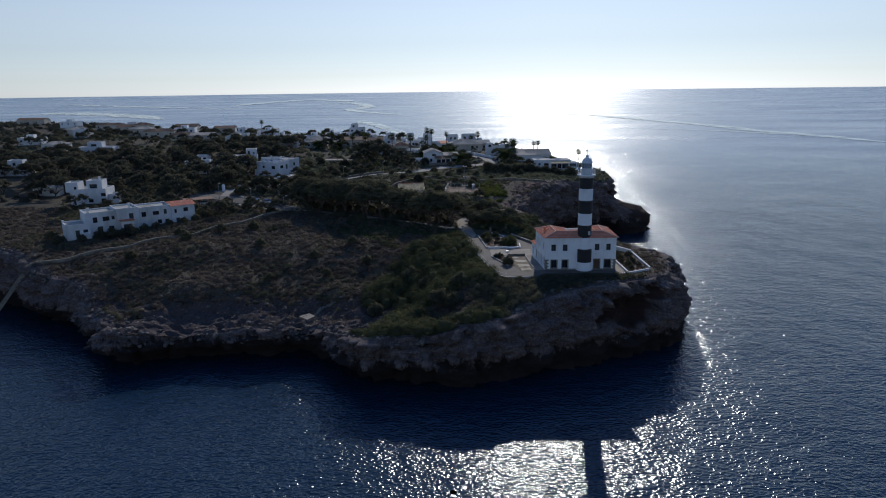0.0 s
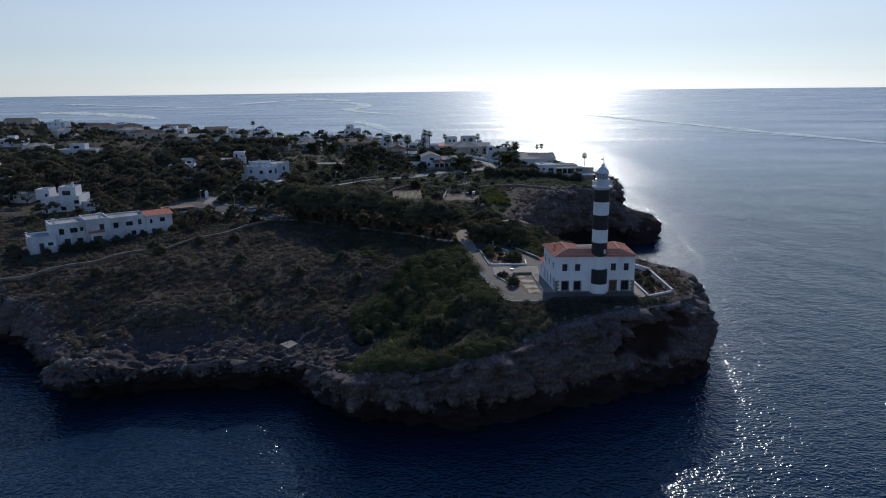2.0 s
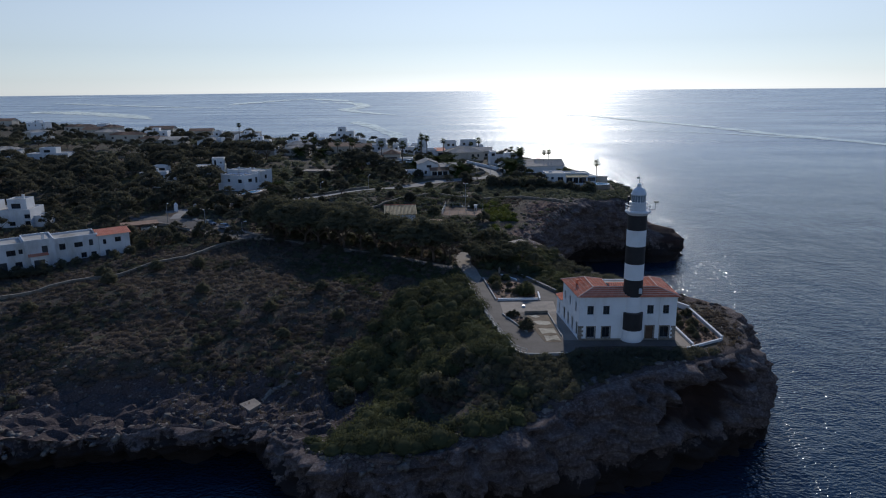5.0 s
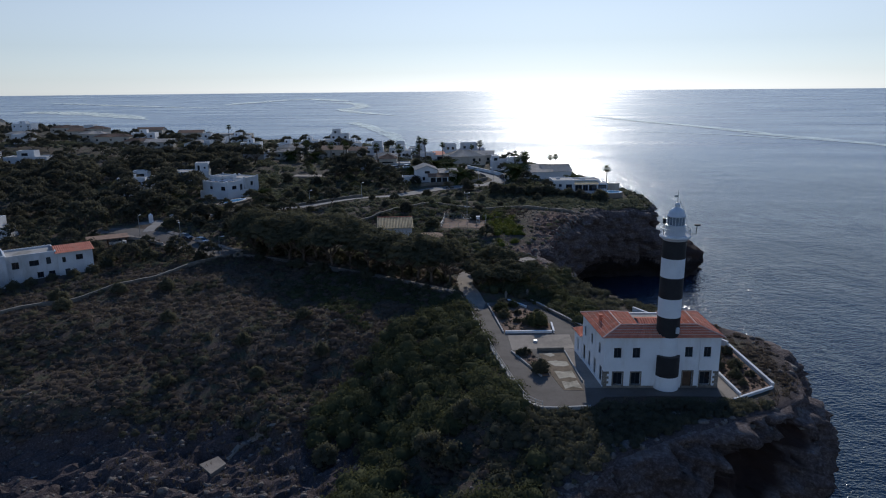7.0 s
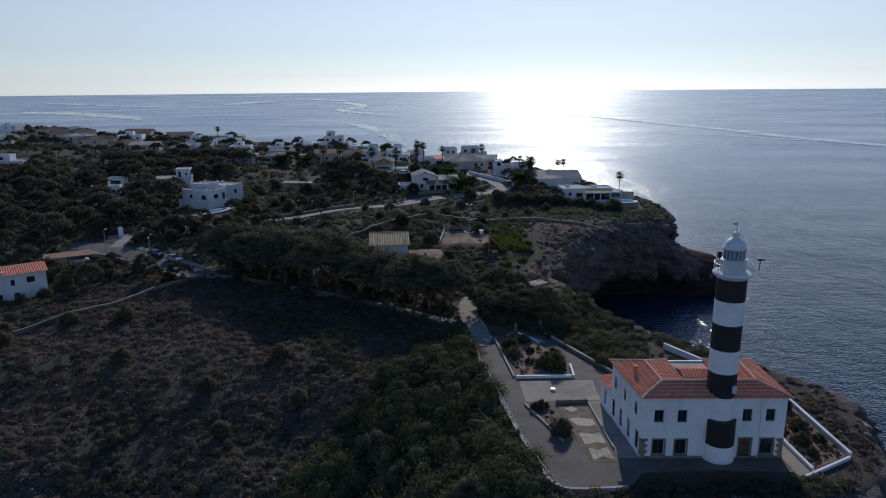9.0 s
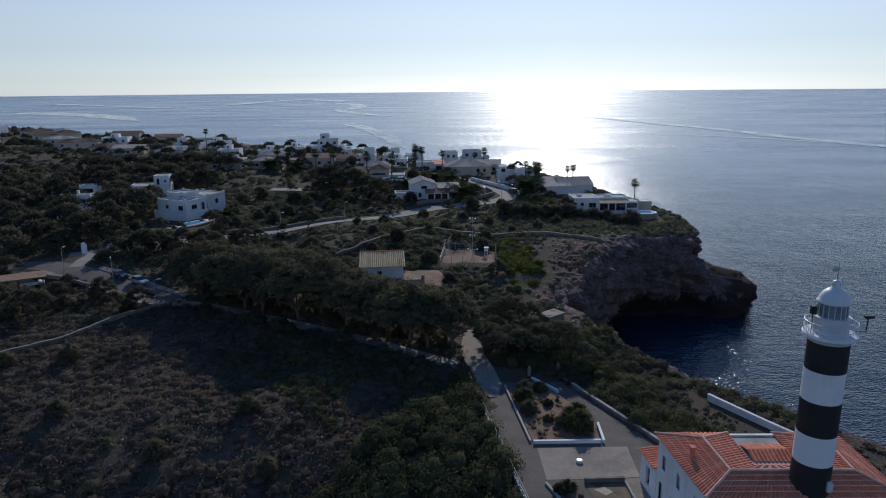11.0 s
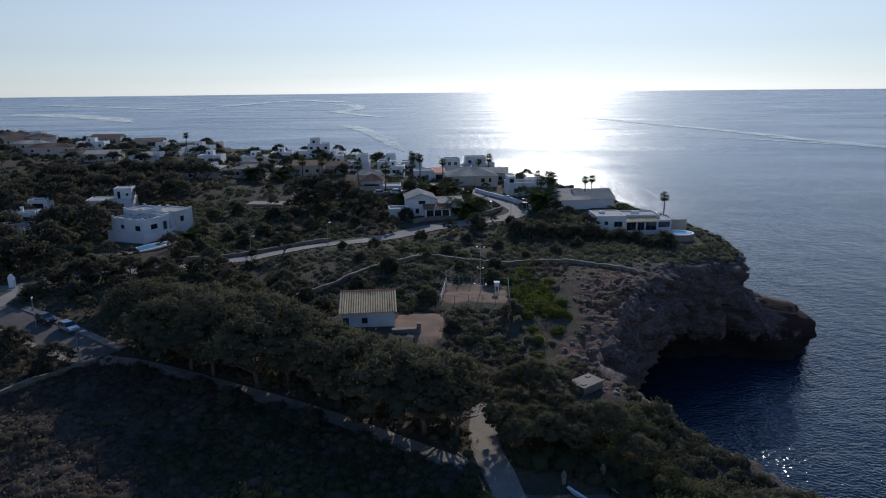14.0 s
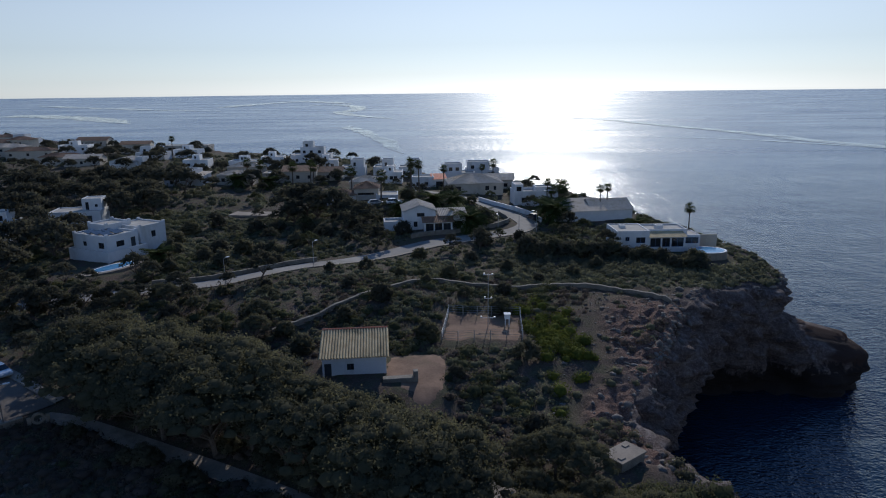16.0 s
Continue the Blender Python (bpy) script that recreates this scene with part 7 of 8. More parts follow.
def rocks(name, x, y, z, r, label, flat=0.6, level=1, mat=None):
    ICO_V, ICO_T = STONES[level]
    n_ = len(x)
    jig = 1 + 0.42 * np.sign(rng.normal(size=(n_, len(ICO_V), 1))) * rng.random((n_, len(ICO_V), 1))
    ang = rng.uniform(0, 6.28, n_)
    v = ICO_V[None] * jig * np.stack([r * rng.uniform(0.7, 1.5, n_), r * rng.uniform(0.7, 1.3, n_), r * flat * rng.uniform(0.6, 1.3, n_)], -1)[:, None]
    c, s = np.cos(ang)[:, None], np.sin(ang)[:, None]
    v = np.stack([v[..., 0] * c - v[..., 1] * s, v[..., 0] * s + v[..., 1] * c, v[..., 2]], -1) + np.stack([x, y, z], -1)[:, None]
    t = (ICO_T[None] + (np.arange(n_) * len(ICO_V))[:, None, None]).reshape(-1, 3)
    return arr_mesh(name, v.reshape(-1, 3), t, mat or M_RIMROCK, "stuff", label, category="rocks")


sel = (np.abs(RIM[:, 0]) < 160) & (RIM[:, 1] < 215)
rp = RIM[sel]
on = outn[sel]
NR = 1900
pick = rng.integers(0, len(rp), NR)
off = rng.exponential(1.6, NR) - 0.5
px, py = rp[pick, 0] - on[pick, 0] * off + rng.normal(0, 0.4, NR), rp[pick, 1] - on[pick, 1] * off + rng.normal(0, 0.4, NR)
k = ~((px > 11) & (py < 32)) | (rng.random(NR) < 0.3)
px, py, NR = px[k], py[k], int(k.sum())
rocks("rim_rocks", px, py, tops(px, py) - 0.1, rng.uniform(0.15, 0.75, NR) ** 1.5, "broken limestone along the cliff edge", 0.8)
px, py = rng.uniform(-118, -40, 2600), rng.uniform(-19, 6, 2600)
k = free(px, py) & (tops(px, py) < 10.5)
px, py = px[k], py[k]
rocks("shelf_rocks", px, py, tops(px, py), np.clip(rng.exponential(0.13, len(px)), 0.08, 0.45), "sharp weathered limestone of the shore shelf", 0.6)
px, py = rng.normal(0, 6, 2600), rng.normal(84, 12, 2600)
k = free(px, py)
px, py = px[k], py[k]
rocks("outcrop_rocks", px, py, tops(px, py), np.clip(rng.exponential(0.1, len(px)), 0.05, 0.55), "rough limestone outcrop above the cove", 0.4)
px, py = rng.uniform(-140, -20, 1500), rng.uniform(0, 60, 1500)
k = free(px, py)
rocks("field_stones", px[k], py[k], tops(px[k], py[k]), rng.uniform(0.1, 0.35, k.sum()), "scattered pale stones among the heath")

# ---- trees ----
def tree_kind(seed, height, spread, flat, mat, clumps=46, per=30, leafy=0.2, fork=0.45):
    """A trunk with limbs and a crown of leaf clumps; returns trunk and crown meshes."""
    r = random.Random(seed)
    bm = bmesh.new()
    lean = Vector((r.uniform(-0.5, 0.5), r.uniform(-0.5, 0.5), 0))
    fz = height * fork
    tube(bm, [(0, 0, -0.4), lean * 0.3 + Vector((0, 0, fz * 0.5)), lean + Vector((0, 0, fz))], 0.05 * height * 0.75, 0.028 * height, 7)
    cents = []
    for k in range(7):
        a = 2 * math.pi * k / 7 + r.uniform(-0.3, 0.3)
        rr_ = spread * r.uniform(0.45, 0.8)
        e = lean + Vector((math.cos(a) * rr_, math.sin(a) * rr_, fz + (height - fz) * r.uniform(0.25, 0.5)))
        s = lean * 0.8 + Vector((0, 0, fz * r.uniform(0.8, 1.0)))
        tube(bm, [s, s.lerp(e, 0.5) + Vector((0, 0, 0.25)), e], 0.02 * height, 0.006 * height, 5)
        cents.append(e)
    me_t = bpy.data.meshes.new("trunk")
    bm.to_mesh(me_t)
    bm.free()
    me_t.materials.append(M_BARK)
    cs, rs = [], []
    for k in range(clumps):
        a, q = r.uniform(0, 6.28), math.sqrt(r.random()) * r.uniform(0.75, 1.12)
        zz = fz + (height - fz) * (0.35 + 0.65 * (1 - q * q * flat) * r.uniform(0.6, 1.0))
        cs.append((lean.x + math.cos(a) * q * spread, lean.y + math.sin(a) * q * spread, zz))
        s = spread * r.uniform(0.16, 0.3)
        rs.append((s, s, s * 0.6))
    cs, rs = np.array(cs), np.array(rs)
    v, t, ln = leaves_on(cs, rs, np.full(len(cs), per), leafy, low=-0.6, spread=0.42)
    mid_ = np.array([lean.x, lean.y, fz + (height - fz) * 0.2])
    jig = 1 + rng.normal(0, 0.15, (len(rs), len(KNOB), 1))
    dv = cs[:, None] + KNOB[None] * jig * rs[:, None] * 0.62
    dt = (KTRI[None] + (np.arange(len(rs)) * len(KNOB))[:, None, None]).reshape(-1, 3)
    dn = np.tile(KNOB + (0, 0, 0.15), (len(rs), 1))
    v, t, ln = np.vstack([dv.reshape(-1, 3), v]), np.vstack([dt, t + dv.shape[0] * dv.shape[1]]), np.vstack([dn, ln])
    out_ = (v - mid_) / np.array([spread, spread, height * 0.5])
    me_c = bpy.data.meshes.new("crown")
    me_c.from_pydata(v.tolist(), [], t.tolist())
    me_c.materials.append(mat)
    me_c.update()
    soften(me_c, ln + 0.5 * out_)
    return me_t, me_c


def plant_tree(name, kind, x, y, s, turn, label, category, group, sink=0.0):
    ob = thing(name, x, y, top(x, y) - sink, turn, label, category, group)
    ob.scale = (s, s, s)
    for nm, me in zip(("trunk", "crown", "dead_fronds"), kind):
        o = new(nm, me)
        o.parent = ob
    return ob


def bush_kind(seed, mat, clumps=44, per=44, leafy=0.15):
    """A round bush, leafy to the ground, on a short stem."""
    r = random.Random(seed)
    bm = bmesh.new()
    for k in range(4):
        a = 1.6 * k + r.uniform(-0.3, 0.3)
        tube(bm, [(0, 0, -0.3), (0.15 * math.cos(a), 0.15 * math.sin(a), 0.5), (0.6 * math.cos(a), 0.6 * math.sin(a), 1.3)], 0.06, 0.02, 5)
    me_t = bpy.data.meshes.new("stem")
    bm.to_mesh(me_t)
    bm.free()
    me_t.materials.append(M_BARK)
    d = rng.normal(size=(clumps, 3))
    d[:, 2] = np.abs(d[:, 2]) * 0.9 - 0.1
    d /= np.linalg.norm(d, axis=1)[:, None]
    cs = d * np.array([1.25, 1.25, 1.5]) * rng.uniform(0.7, 1.05, (clumps, 1)) + (0, 0, 0.45)
    rs = rng.uniform(0.34, 0.58, (clumps, 1)) * np.array([[1, 1, 0.85]])
    v, t, ln = leaves_on(cs, rs, np.full(clumps, per), leafy, low=-0.5, spread=0.45)
    dv = (cs[:, None] + KNOB[None] * (1 + rng.normal(0, 0.12, (clumps, len(KNOB), 1))) * rs[:, None] * 0.68).reshape(-1, 3)
    dt = (KTRI[None] + (np.arange(clumps) * len(KNOB))[:, None, None]).reshape(-1, 3)
    v, t, ln = np.vstack([dv, v]), np.vstack([dt, t + len(dv)]), np.vstack([np.tile(KNOB, (clumps, 1)), ln])
    me_c = bpy.data.meshes.new("foliage")
    me_c.from_pydata(v.tolist(), [], t.tolist())
    me_c.materials.append(mat)
    me_c.update()
    soften(me_c, ln + 0.8 * (v - (0, 0, 0.3)))
    return me_t, me_c


BUSHES = [bush_kind(1, L_BRIGHT), bush_kind(2, L_SCRUB), bush_kind(3, L_SCRUB)]
WOOD = [tree_kind(71 + i, 5.4, 3.4, 0.9, L_WOOD, 48, 24, 0.34, 0.16) for i in range(4)]
PINES = [tree_kind(11 + i, 7.0, 4.1, 0.85, L_PINE, 80, 60, 0.155, 0.25) for i in range(4)]
BROAD = [tree_kind(31 + i, 5.0, 2.7, 0.9, L_WOOD, 50, 26, 0.25, 0.16) for i in range(4)]
OLIVE = [tree_kind(51 + i, 4.2, 2.1, 0.95, L_BRIGHT, 36, 44, 0.18, 0.3) for i in range(2)]
tr = random.Random(5)


def grove(kinds, name, spots, s0, s1, label, category, group):
    for i, (x, y) in enumerate(spots):
        plant_tree(name, kinds[i % len(kinds)], x, y, tr.uniform(s0, s1), tr.uniform(0, 360), label, category, group)


def spread_out(x0, x1, y0, y1, count, dist, gap=1.2, test=None):
    pts = []
    for _ in range(count * 30):
        if len(pts) >= count:
            break
        x, y = tr.uniform(x0, x1), tr.uniform(y0, y1)
        if not free(np.array([x]), np.array([y]), gap)[0] or (test and not test(x, y)):
            continue
        if all((x - a) ** 2 + (y - b) ** 2 > dist * dist for a, b in pts):
            pts.append((x, y))
    return pts


# pine grove along the track, behind the field
def by_track(x):
    return float(np.interp(x, [-81, -76, -62, -48, -37, -29], [68, 66.5, 60, 53, 46, 41]))


grove(PINES, "pine_tree", spread_out(-80, -29.5, 42, 82, 60, 3.1, 0.15, lambda x, y: by_track(x) + 0.6 < y < by_track(x) + (13 if x < -56 else 8.5)), 1.1, 1.42, "dark green pine with a broad crown beside the track", "pine tree", "pines of the grove")
grove(PINES, "pine_tree", spread_out(-24.5, -9.5, 41, 57, 17, 2.9, 1.0, lambda x, y: math.dist((x, y), (-13.5, 56.7)) > 5 and (y < 46 or x < -17.5) and x < -11), 0.5, 0.72, "low dark green pine beside the turning place", "pine tree", "pines of the grove")
grove(PINES, "pine_tree", spread_out(-86, -56, 76, 98, 14, 5, 2.0), 0.4, 0.65, "dark green pine standing over the maquis", "pine tree", "pines of the grove")
for i in range(26):
    x = -78 + 48 * i / 25 + tr.uniform(-0.8, 0.8)
    plant_tree("bush", BUSHES[1 + i % 2], x, by_track(x) + tr.choice((tr.uniform(1.9, 7.0), tr.uniform(1.9, 7.0), tr.uniform(-3.6, -2.0))), tr.uniform(0.6, 1.2), tr.uniform(0, 360), "dark bush under the pines beside the track", "bush", "bushes under the pines")
for u_, v_, s in ((3, -4.6, 0.9), (8, -4.2, 1.2), (11, -4.4, 1.3), (13.5, -5.2, 1.1), (16, -5.4, 1.3), (20, -4.2, 1.0), (23, -4.8, 0.9), (27, -4.4, 0.8), (31, -5, 0.9), (35, -4.4, 1.0), (-2.5, -2, 1.1), (-3.5, 3, 1.2), (38.5, 0, 1.2), (39, 4, 1.3)):
    c_, s_ = math.cos(radians(38)), math.sin(radians(38))
    plant_tree("bush", BUSHES[1 + int(u_) % 2], -139.5 + u_ * c_ - v_ * s_, 37.3 + u_ * s_ + v_ * c_, s, u_ * 40, "dark bush against the long house", "bush", "bushes of the long house")
plant_tree("bush", bush_kind(4, L_STRAW), -44.6, 53.8, 0.85, 30, "dry straw-coloured bush beside the track", "bush", "")
# wood to the west
grove(WOOD, "pine_tree", spread_out(-250, -112, 94, 214, 150, 5.6, 2.0), 0.95, 1.6, "dark green spreading pine in the wood between houses", "pine tree", "trees of the wood")
BIGBUSH = [bush_kind(8 + i, (L_WOOD, L_PINE, L_SCRUB)[i], 44, 30, 0.19) for i in range(3)]
# a belt of tall bushes below the house on the point, and large bushes all over the middle ground
for i in range(22):
    f_ = i / 21
    plant_tree("bush", BIGBUSH[i % 2], -15 + 33 * f_ + tr.uniform(-1, 1), 128.5 - 8.5 * f_ ** 1.5 + tr.uniform(-1.8, 1.8), tr.uniform(1.0, 1.7), tr.uniform(0, 360), "dark rounded bush in a belt below the house", "bush", "bushes of the slope")
for x, y in spread_out(-128, 12, 62, 128, 62, 6.5, 3.4, lambda x, y: x < -18 or y > 112):
    plant_tree("bush", BIGBUSH[int(abs(x)) % 3], x, y, tr.uniform(0.7, 1.4), tr.uniform(0, 360), "tall rounded bush standing over the maquis", "bush", "bushes of the slope")
for x, y in spread_out(-96, -12, 128, 176, 30, 5.5, 3.0):
    plant_tree("bush", BIGBUSH[int(abs(x)) % 3], x, y, tr.uniform(0.8, 1.6), tr.uniform(0, 360), "tall rounded bush standing over the maquis", "bush", "bushes of the slope")
for x, y in ((-90.5, 101.5), (-95, 100.3), (-100.5, 99.6), (-105.5, 98.8), (-86, 102), (-81.5, 103)):
    plant_tree("bush", BIGBUSH[int(-x) % 2], x, y, tr.uniform(1.1, 1.5), x * 37, "large dark bush beside the road", "bush", "bushes of the slope")
grove(BROAD, "tree", spread_out(-160, -84, 60, 116, 56, 4.6, 3.0), 0.6, 1.05, "rounded dark green tree near the street", "tree", "trees by the street")
grove(BROAD + OLIVE, "tree", spread_out(-92, 4, 126, 232, 62, 6.0, 2.5), 0.5, 0.95, "rounded green tree among gardens", "tree", "garden trees")
grove(WOOD, "tree", spread_out(-310, -40, 206, 372, 118, 7, 2), 0.7, 1.2, "dark rounded tree between the far houses", "tree", "far trees")
for x, y, s in ((-74, 163, 1.7), (-69, 166, 1.8), (-66, 160, 1.6), (-61, 163, 1.5), (-71, 158, 1.3), (-57, 157, 1.2), (-53, 153, 1.2), (-47, 134, 0.9), (-72, 140, 0.8)):
    plant_tree("tree", BROAD[int(s * 10) % 4], x, y, s, s * 90, "large dark rounded tree on the slope", "tree", "garden trees")
for x, y, s in ((-93, 99.6, 0.85), (-98, 98.2, 0.95), (-88.5, 101.6, 0.65), (-103, 98.4, 0.9), (-84, 101.8, 0.55), (-108, 97, 0.8), (-66, 111.5, 0.95), (-71.5, 108.6, 0.55), (-79, 104, 0.8), (-75, 100, 0.7)):
    plant_tree("tree", BROAD[int(s * 10) % 4], x, y, s, s * 200, "small dark rounded tree beside the road", "tree", "roadside trees")
for x, y, s in ((-14.9, 24.2, 1.25), (-14.8, 27.0, 1.05), (-16.6, 25.4, 0.8), (-20.4, 34.4, 0.8), (-20.9, 31.6, 0.95), (-20.6, 28.4, 0.8), (-17.0, 5.4, 1.0), (-18.4, 26.2, 0.5), (-19.3, 11.4, 0.55), (-18.4, 11.9, 0.6), (-18.2, 34.6, 0.7), (-17.8, 30.5, 0.5)):
    plant_tree("bush", BUSHES[int(x * 3) % 2], x, y, s, x * 40, "dark green rounded bush in the lighthouse garden", "bush", "garden bushes")
for x, y, s in ((10.4, 3.2, 0.7), (11.6, 6.4, 0.75), (10.0, 9.4, 0.7), (12.4, 11.6, 0.7), (9.6, 12.8, 0.7), (10.4, 0.8, 0.5), (12.6, 3.6, 0.5), (9.6, 6.4, 0.5)):
    plant_tree("bush", BUSHES[1], x, y, s, x * 40, "low dark bush in the walled garden plot", "bush", "garden bushes")
for x, y, s in ((-66, 22, 1.0), (-61.5, 14, 0.9), (-82, 30, 1.0), (-104, 34, 1.2), (-47, -4, 1.3), (-33, -10, 1.6), (-30, -12.5, 1.3), (-113, 20, 1.1), (-44, -14, 0.9), (-52, 20, 1.0), (-88, 44, 1.2), (-97, 42, 1.1), (-75, 12, 0.8), (-108, 40, 1.3), (-57, 30, 1.0), (-40, 8, 1.3), (-36, 2, 1.2), (-28, -6, 1.4)):
    plant_tree("bush", BUSHES[1 + int(-x) % 2], x, y, s, x * 40, "dark rounded bush standing out of the heath", "bush", "field bushes")
# dry tufts and low plants in the garden beds
for bed, cnt, m_, lab in (([(-22.4, 34.6), (-20.7, 21.6), (-13.3, 21.8), (-13.0, 25), (-16, 33), (-19, 37)], 240, L_STRAW, "dry straw-coloured plants in the garden bed"), ([(8.9, -2.2), (13.7, 0.4), (13.6, 14.2), (8.5, 14.2)], 260, L_DRY, "dry brown plants in the walled garden plot"), ([(-20.2, 12.4), (-17.8, 12.6), (-16.1, 4.2), (-16.8, 4.0)], 90, L_STRAW, "dry grass in the narrow garden bed")):
    P_ = np.array(bed)
    x, y = rng.uniform(P_[:, 0].min(), P_[:, 0].max(), cnt), rng.uniform(P_[:, 1].min(), P_[:, 1].max(), cnt)
    k = inside(x, y, bed)
    shrubs("bed_plants", x[k], y[k], rng.uniform(0.15, 0.5, k.sum()), 0.9, 90, 0.12, m_, lab, lift=0.1, form=1)


# palms
def palm_kind(seed, trunk_h, fronds, length, droop):
    r = random.Random(seed)
    bm = bmesh.new()
    bend = r.uniform(-0.4, 0.4)
    tube(bm, [(bend * (z / trunk_h) ** 2, 0, z) for z in np.linspace(-0.3, trunk_h, 6)], 0.24, 0.16, 8)
    me_t = bpy.data.meshes.new("trunk")
    bm.to_mesh(me_t)
    bm.free()
    me_t.materials.append(M_BARK)
    V, F = [], []
    for k in range(fronds):
        a = 2.4 * k + r.uniform(-0.2, 0.2)
        up = r.uniform(-0.7, 1.45)
        d = Vector((math.cos(a), math.sin(a), 0))
        s = Vector((-d.y, d.x, 0))
        prev = None
        for q in range(7):
            t = q / 6
            p = Vector((bend, 0, trunk_h)) + d * length * t * math.cos(up * (1 - t)) + Vector((0, 0, length * (math.sin(up) * t - droop * t * t)))
            if prev is not None:
                w = 0.5 * length * (0.3 + math.sin(math.pi * min(1, t * 0.9)) * 0.6) * 0.5
                for sg in (-1, 1):
                    for e in (0.0, 0.33, 0.66):
                        b0 = prev.lerp(p, e)
                        i = len(V)
                        V += [b0, prev.lerp(p, min(1, e + 0.28)), b0 + s * sg * w + (p - prev) * 0.5 + Vector((0, 0, -w * 0.45))]
                        F.append((i, i + 1, i + 2))
            prev = p
    me_c = bpy.data.meshes.new("crown")
    me_c.from_pydata([tuple(v) for v in V], [], F)
    me_c.materials.append(L_PALM)
    return me_t, me_c


def fan_palm_kind(seed, trunk_h, leaves, size):
    """A slim trunk, a round head of fan leaves and a collar of dead ones."""
    r = random.Random(seed)
    bm = bmesh.new()
    bend = r.uniform(-0.4, 0.4)
    tube(bm, [(bend * (z / trunk_h) ** 2, 0, z) for z in np.linspace(-0.3, trunk_h, 6)], 0.22, 0.15, 8)
    trunk = bpy.data.meshes.new("trunk")
    bm.to_mesh(trunk)
    bm.free()
    trunk.materials.append(M_BARK)
    out_ = [trunk]
    for nm, cnt, lo, hi, k_, m_ in (("crown", leaves, -0.55, 1.0, 1.0, L_PALM), ("skirt", leaves // 3, -0.95, -0.6, 0.75, L_DRY)):
        V, F = [], []
        for k in range(cnt):
            a, sz = 2.4 * k + r.uniform(-0.3, 0.3), lo + (hi - lo) * (k + r.random()) / cnt
            d = Vector((math.cos(a) * math.sqrt(1 - sz * sz), math.sin(a) * math.sqrt(1 - sz * sz), sz))
            s = d.cross(Vector((0, 0, 1))).normalized() if abs(sz) < 0.98 else Vector((1, 0, 0))
            c = Vector((bend, 0, trunk_h + 0.2))
            hub = c + d * size * r.uniform(0.12, 0.6) * k_
            for q in range(7):
                w0, w1 = (q - 3.4) * 0.36, (q - 2.7) * 0.36
                tip = hub + (d * math.cos((w0 + w1) / 2) + s * math.sin((w0 + w1) / 2)) * size * r.uniform(0.4, 0.7) * k_ + Vector((0, 0, -0.12 * size))
                i = len(V)
                V += [hub, hub + (d * math.cos(w0) + s * math.sin(w0)) * size * 0.3, tip, hub + (d * math.cos(w1) + s * math.sin(w1)) * size * 0.3]
                F += [(i, i + 1, i + 2, i + 3)]
            i = len(V)
            V += [c, c + s * 0.05, hub]
            F += [(i, i + 1, i + 2)]
        me = bpy.data.meshes.new(nm)
        me.from_pydata([tuple(v) for v in V], [], F)
        me.materials.append(m_)
        out_.append(me)
    return out_


PALMS = [fan_palm_kind(3, 9.5, 42, 1.9), fan_palm_kind(4, 6.5, 42, 2.1), palm_kind(6, 2.4, 64, 3.4, 0.45)]
for x, y, k, s in ((-42.2, 179, 0, 1.05), (-40.0, 180, 0, 1.0), (-33, 182, 0, 0.85), (-60, 186, 1, 1.1), (-84, 214, 1, 1.1), (-77, 214, 1, 1.05), (-16.5, 222, 1, 0.95), (-2.2, 166, 1, 0.95), (-0.8, 168, 1, 1.0), (-5, 172, 0, 0.8), (-1.8, 171, 1, 1.05), (7.5, 163.5, 0, 0.78), (9.4, 164.5, 0, 0.8), (25.6, 149.5, 1, 0.8),
                   (-153, 284, 0, 1.0), (-50, 172, 1, 1.1), (-95, 216, 1, 1.1), (-101, 221, 1, 1.1), (-79, 219, 0, 0.85), (-44, 204, 1, 0.9), (-4.4, 168.5, 1, 0.9), (-20, 226, 1, 0.7)):
    plant_tree("palm_tree", PALMS[k], x, y, s, x * 53, "tall fan palm with a slim bare trunk", "palm tree", "tall palms")
for x, y, s in ((-91.5, 125.5, 1.0), (-31, 148.0, 1.1), (-26.5, 147.6, 1.2), (-29, 151.5, 1.2), (-24.5, 152.5, 1.1), (-4.5, 157.5, 1.3), (-6, 161, 1.3), (-4, 164, 1.2), (-36, 166, 1.2), (-30, 170, 1.1), (12.5, 147, 0.9), (-102, 212, 1.2), (-92, 213, 1.1), (-44, 162, 1.0)):
    plant_tree("palm_tree", PALMS[2], x, y, s, x * 31, "bushy date palm with a short thick trunk", "palm tree", "date palms")

# ---- slicks on the sea: smooth streaks where currents meet ----
M_SLICK, _nt, _b = material("calm_water_sheen", 0.1, 0, 0.5)
_b.inputs["IOR"].default_value = 1.33
# pale base colour carries the bright sky that smooth water would mirror
_nt.links.new(ramp(_nt, noise_tex(_nt, 0.02, 3), [(0.3, (0.1, 0.16, 0.23)), (0.7, (0.16, 0.23, 0.3))]), _b.inputs["Base Color"])
bump(_nt, noise_tex(_nt, 0.5, 3), 0.3, 0.03, _b)
_tr, _ms = _nt.nodes.new("ShaderNodeBsdfTransparent"), _nt.nodes.new("ShaderNodeMixShader")
_nt.links.new(ramp(_nt, noise_tex(_nt, 0.03, 5, 0.7), [(0.36, (0.2, 0.2, 0.2)), (0.6, (0.95, 0.95, 0.95))]), _ms.inputs[0])
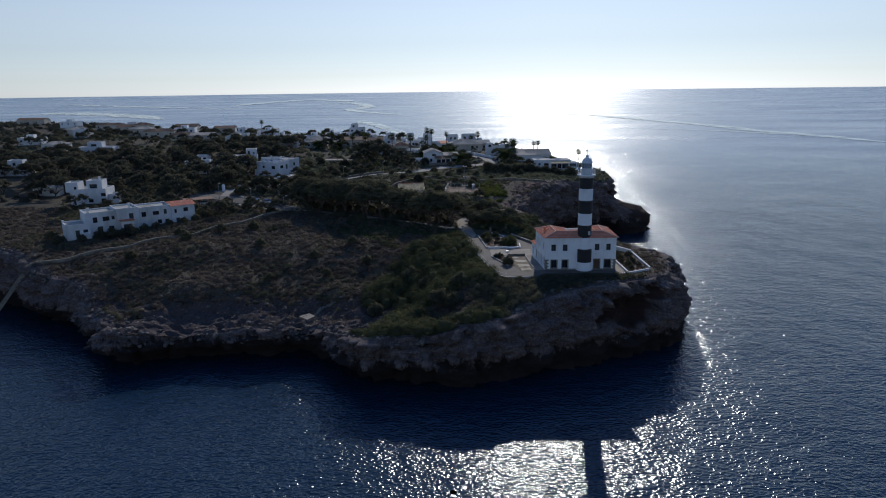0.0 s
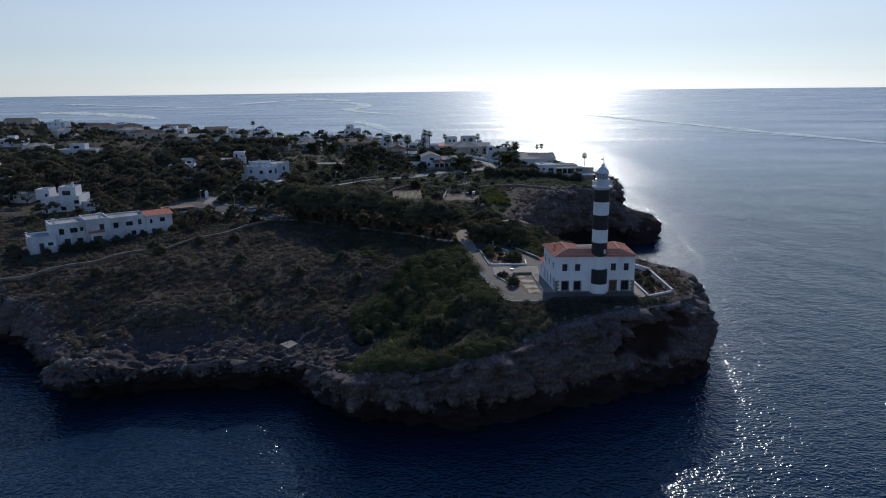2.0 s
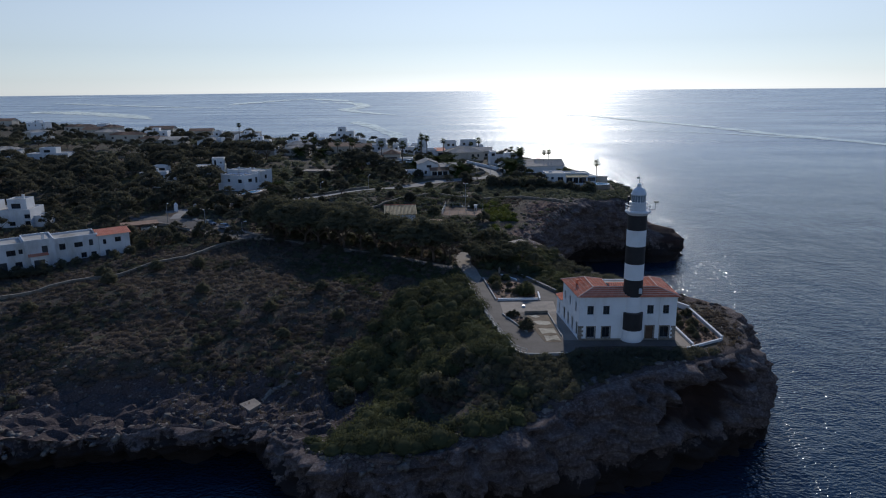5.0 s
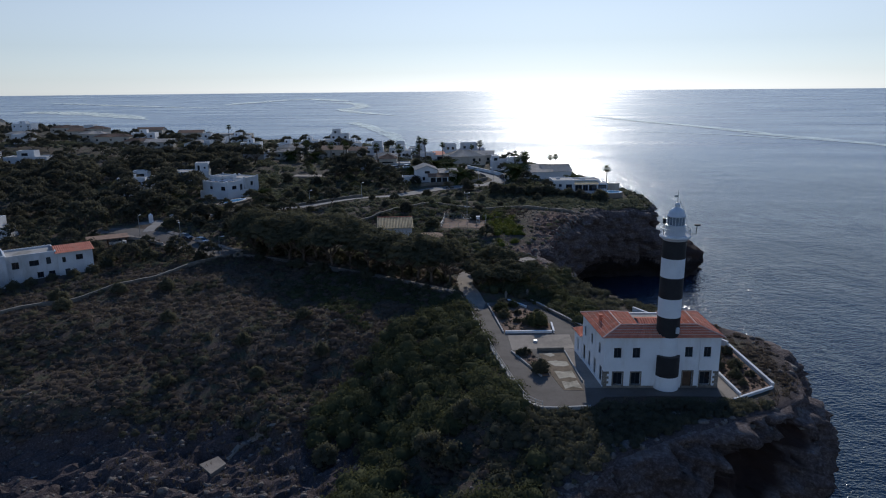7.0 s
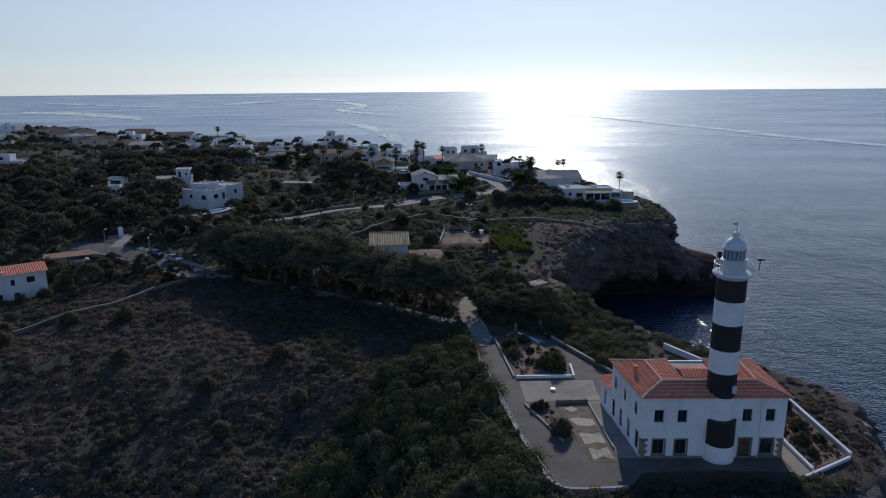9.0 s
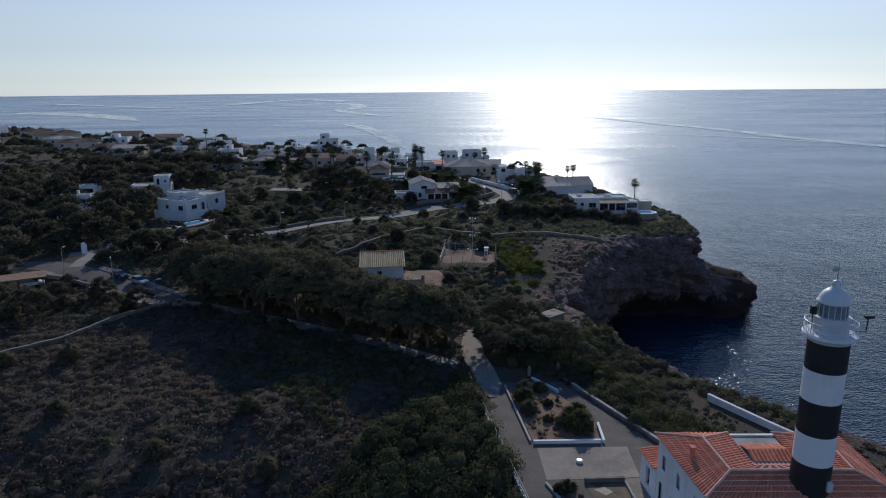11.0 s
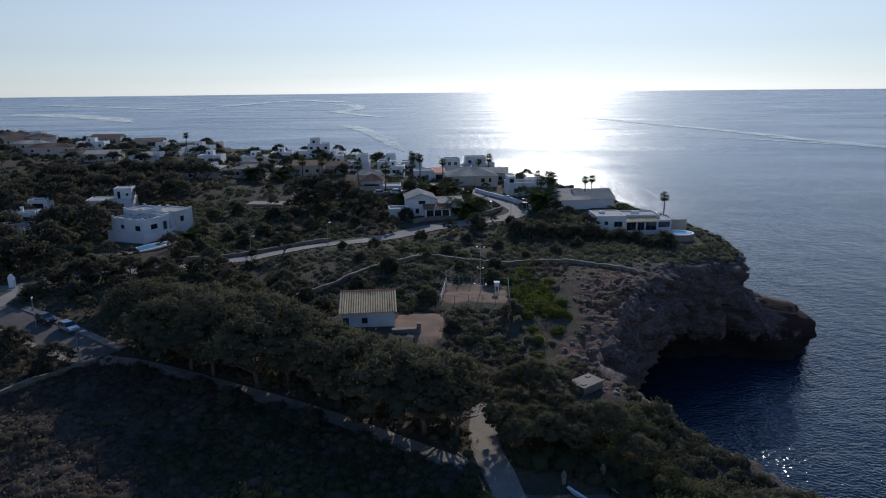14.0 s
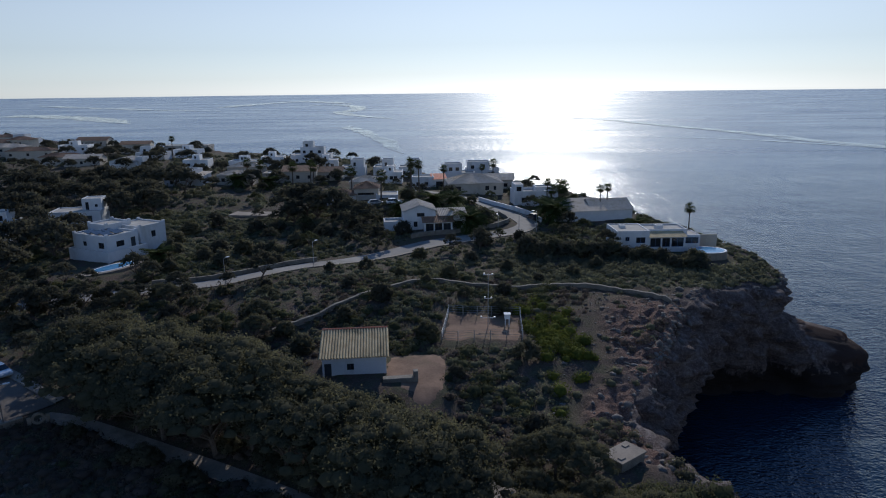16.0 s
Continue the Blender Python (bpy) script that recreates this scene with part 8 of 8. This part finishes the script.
_nt.links.new(_tr.outputs[0], _ms.inputs[1])
_nt.links.new(_b.outputs[0], _ms.inputs[2])
_nt.links.new(_ms.outputs[0], _nt.nodes["Material Output"].inputs[0])


def sea_z(x, y):
    return 36.5 * max(0.0, min(1.0, (math.hypot(x + 30, y + 60) - 1300) / 3500)) ** 2


for k, (line, w0, w1) in enumerate((
        ([(-560, 2480), (-490, 2600), (-366, 2356), (-308, 1996), (-326, 1775), (-234, 1530), (-142, 1359)], 60, 30),
        ([(-190, 1100), (-197, 1057), (-157, 946), (-124, 824), (-96, 706), (-75, 600)], 26, 16),
        ([(197, 1324), (263, 1184), (293, 1023), (332, 847), (349, 716), (372, 612), (400, 480)], 20, 26),
        ([(160, 800), (202, 774), (281, 726), (369, 606)], 3, 8),
        ([(-1205, 1796), (-1014, 1654), (-831, 1495), (-640, 1260)], 130, 30),
        ([(-848, 2316), (-823, 2704), (-712, 3151), (-438, 2738)], 60, 80),
        ([(-1700, 2700), (-1300, 2400), (-900, 2100), (-700, 2000)], 60, 40))):
    L = smooth_line([(*p, 0) for p in line], 14)[:, :2]
    d = np.gradient(L, axis=0)
    d /= np.linalg.norm(d, axis=1)[:, None]
    vs, fs = [], []
    for i, p in enumerate(L):
        f = i / (len(L) - 1)
        w = (w0 + (w1 - w0) * f) * min(1, f * 6 + 0.1, (1 - f) * 6 + 0.1) * (1 + 0.45 * noise.noise(Vector((i * 0.23, k * 9.1, 0))))
        mdl = 0.35 * w * noise.noise(Vector((i * 0.3, k * 5.7, 4)))
        for s_ in (-0.5, 0.5):
            q = (p[0] - d[i, 1] * (w * s_ + mdl), p[1] + d[i, 0] * (w * s_ + mdl))
            vs.append((*q, sea_z(*q) + 0.12 + 0.0004 * p[1]))
    fs = [(2 * i, 2 * i + 1, 2 * i + 3, 2 * i + 2) for i in range(len(L) - 1)]
    ob = mesh_object("water_slick", vs, [f[::-1] for f in fs], M_SLICK)
    tagged(ob, "streak of calmer water, painted pale with sky sheen", "sea", "", "structure")
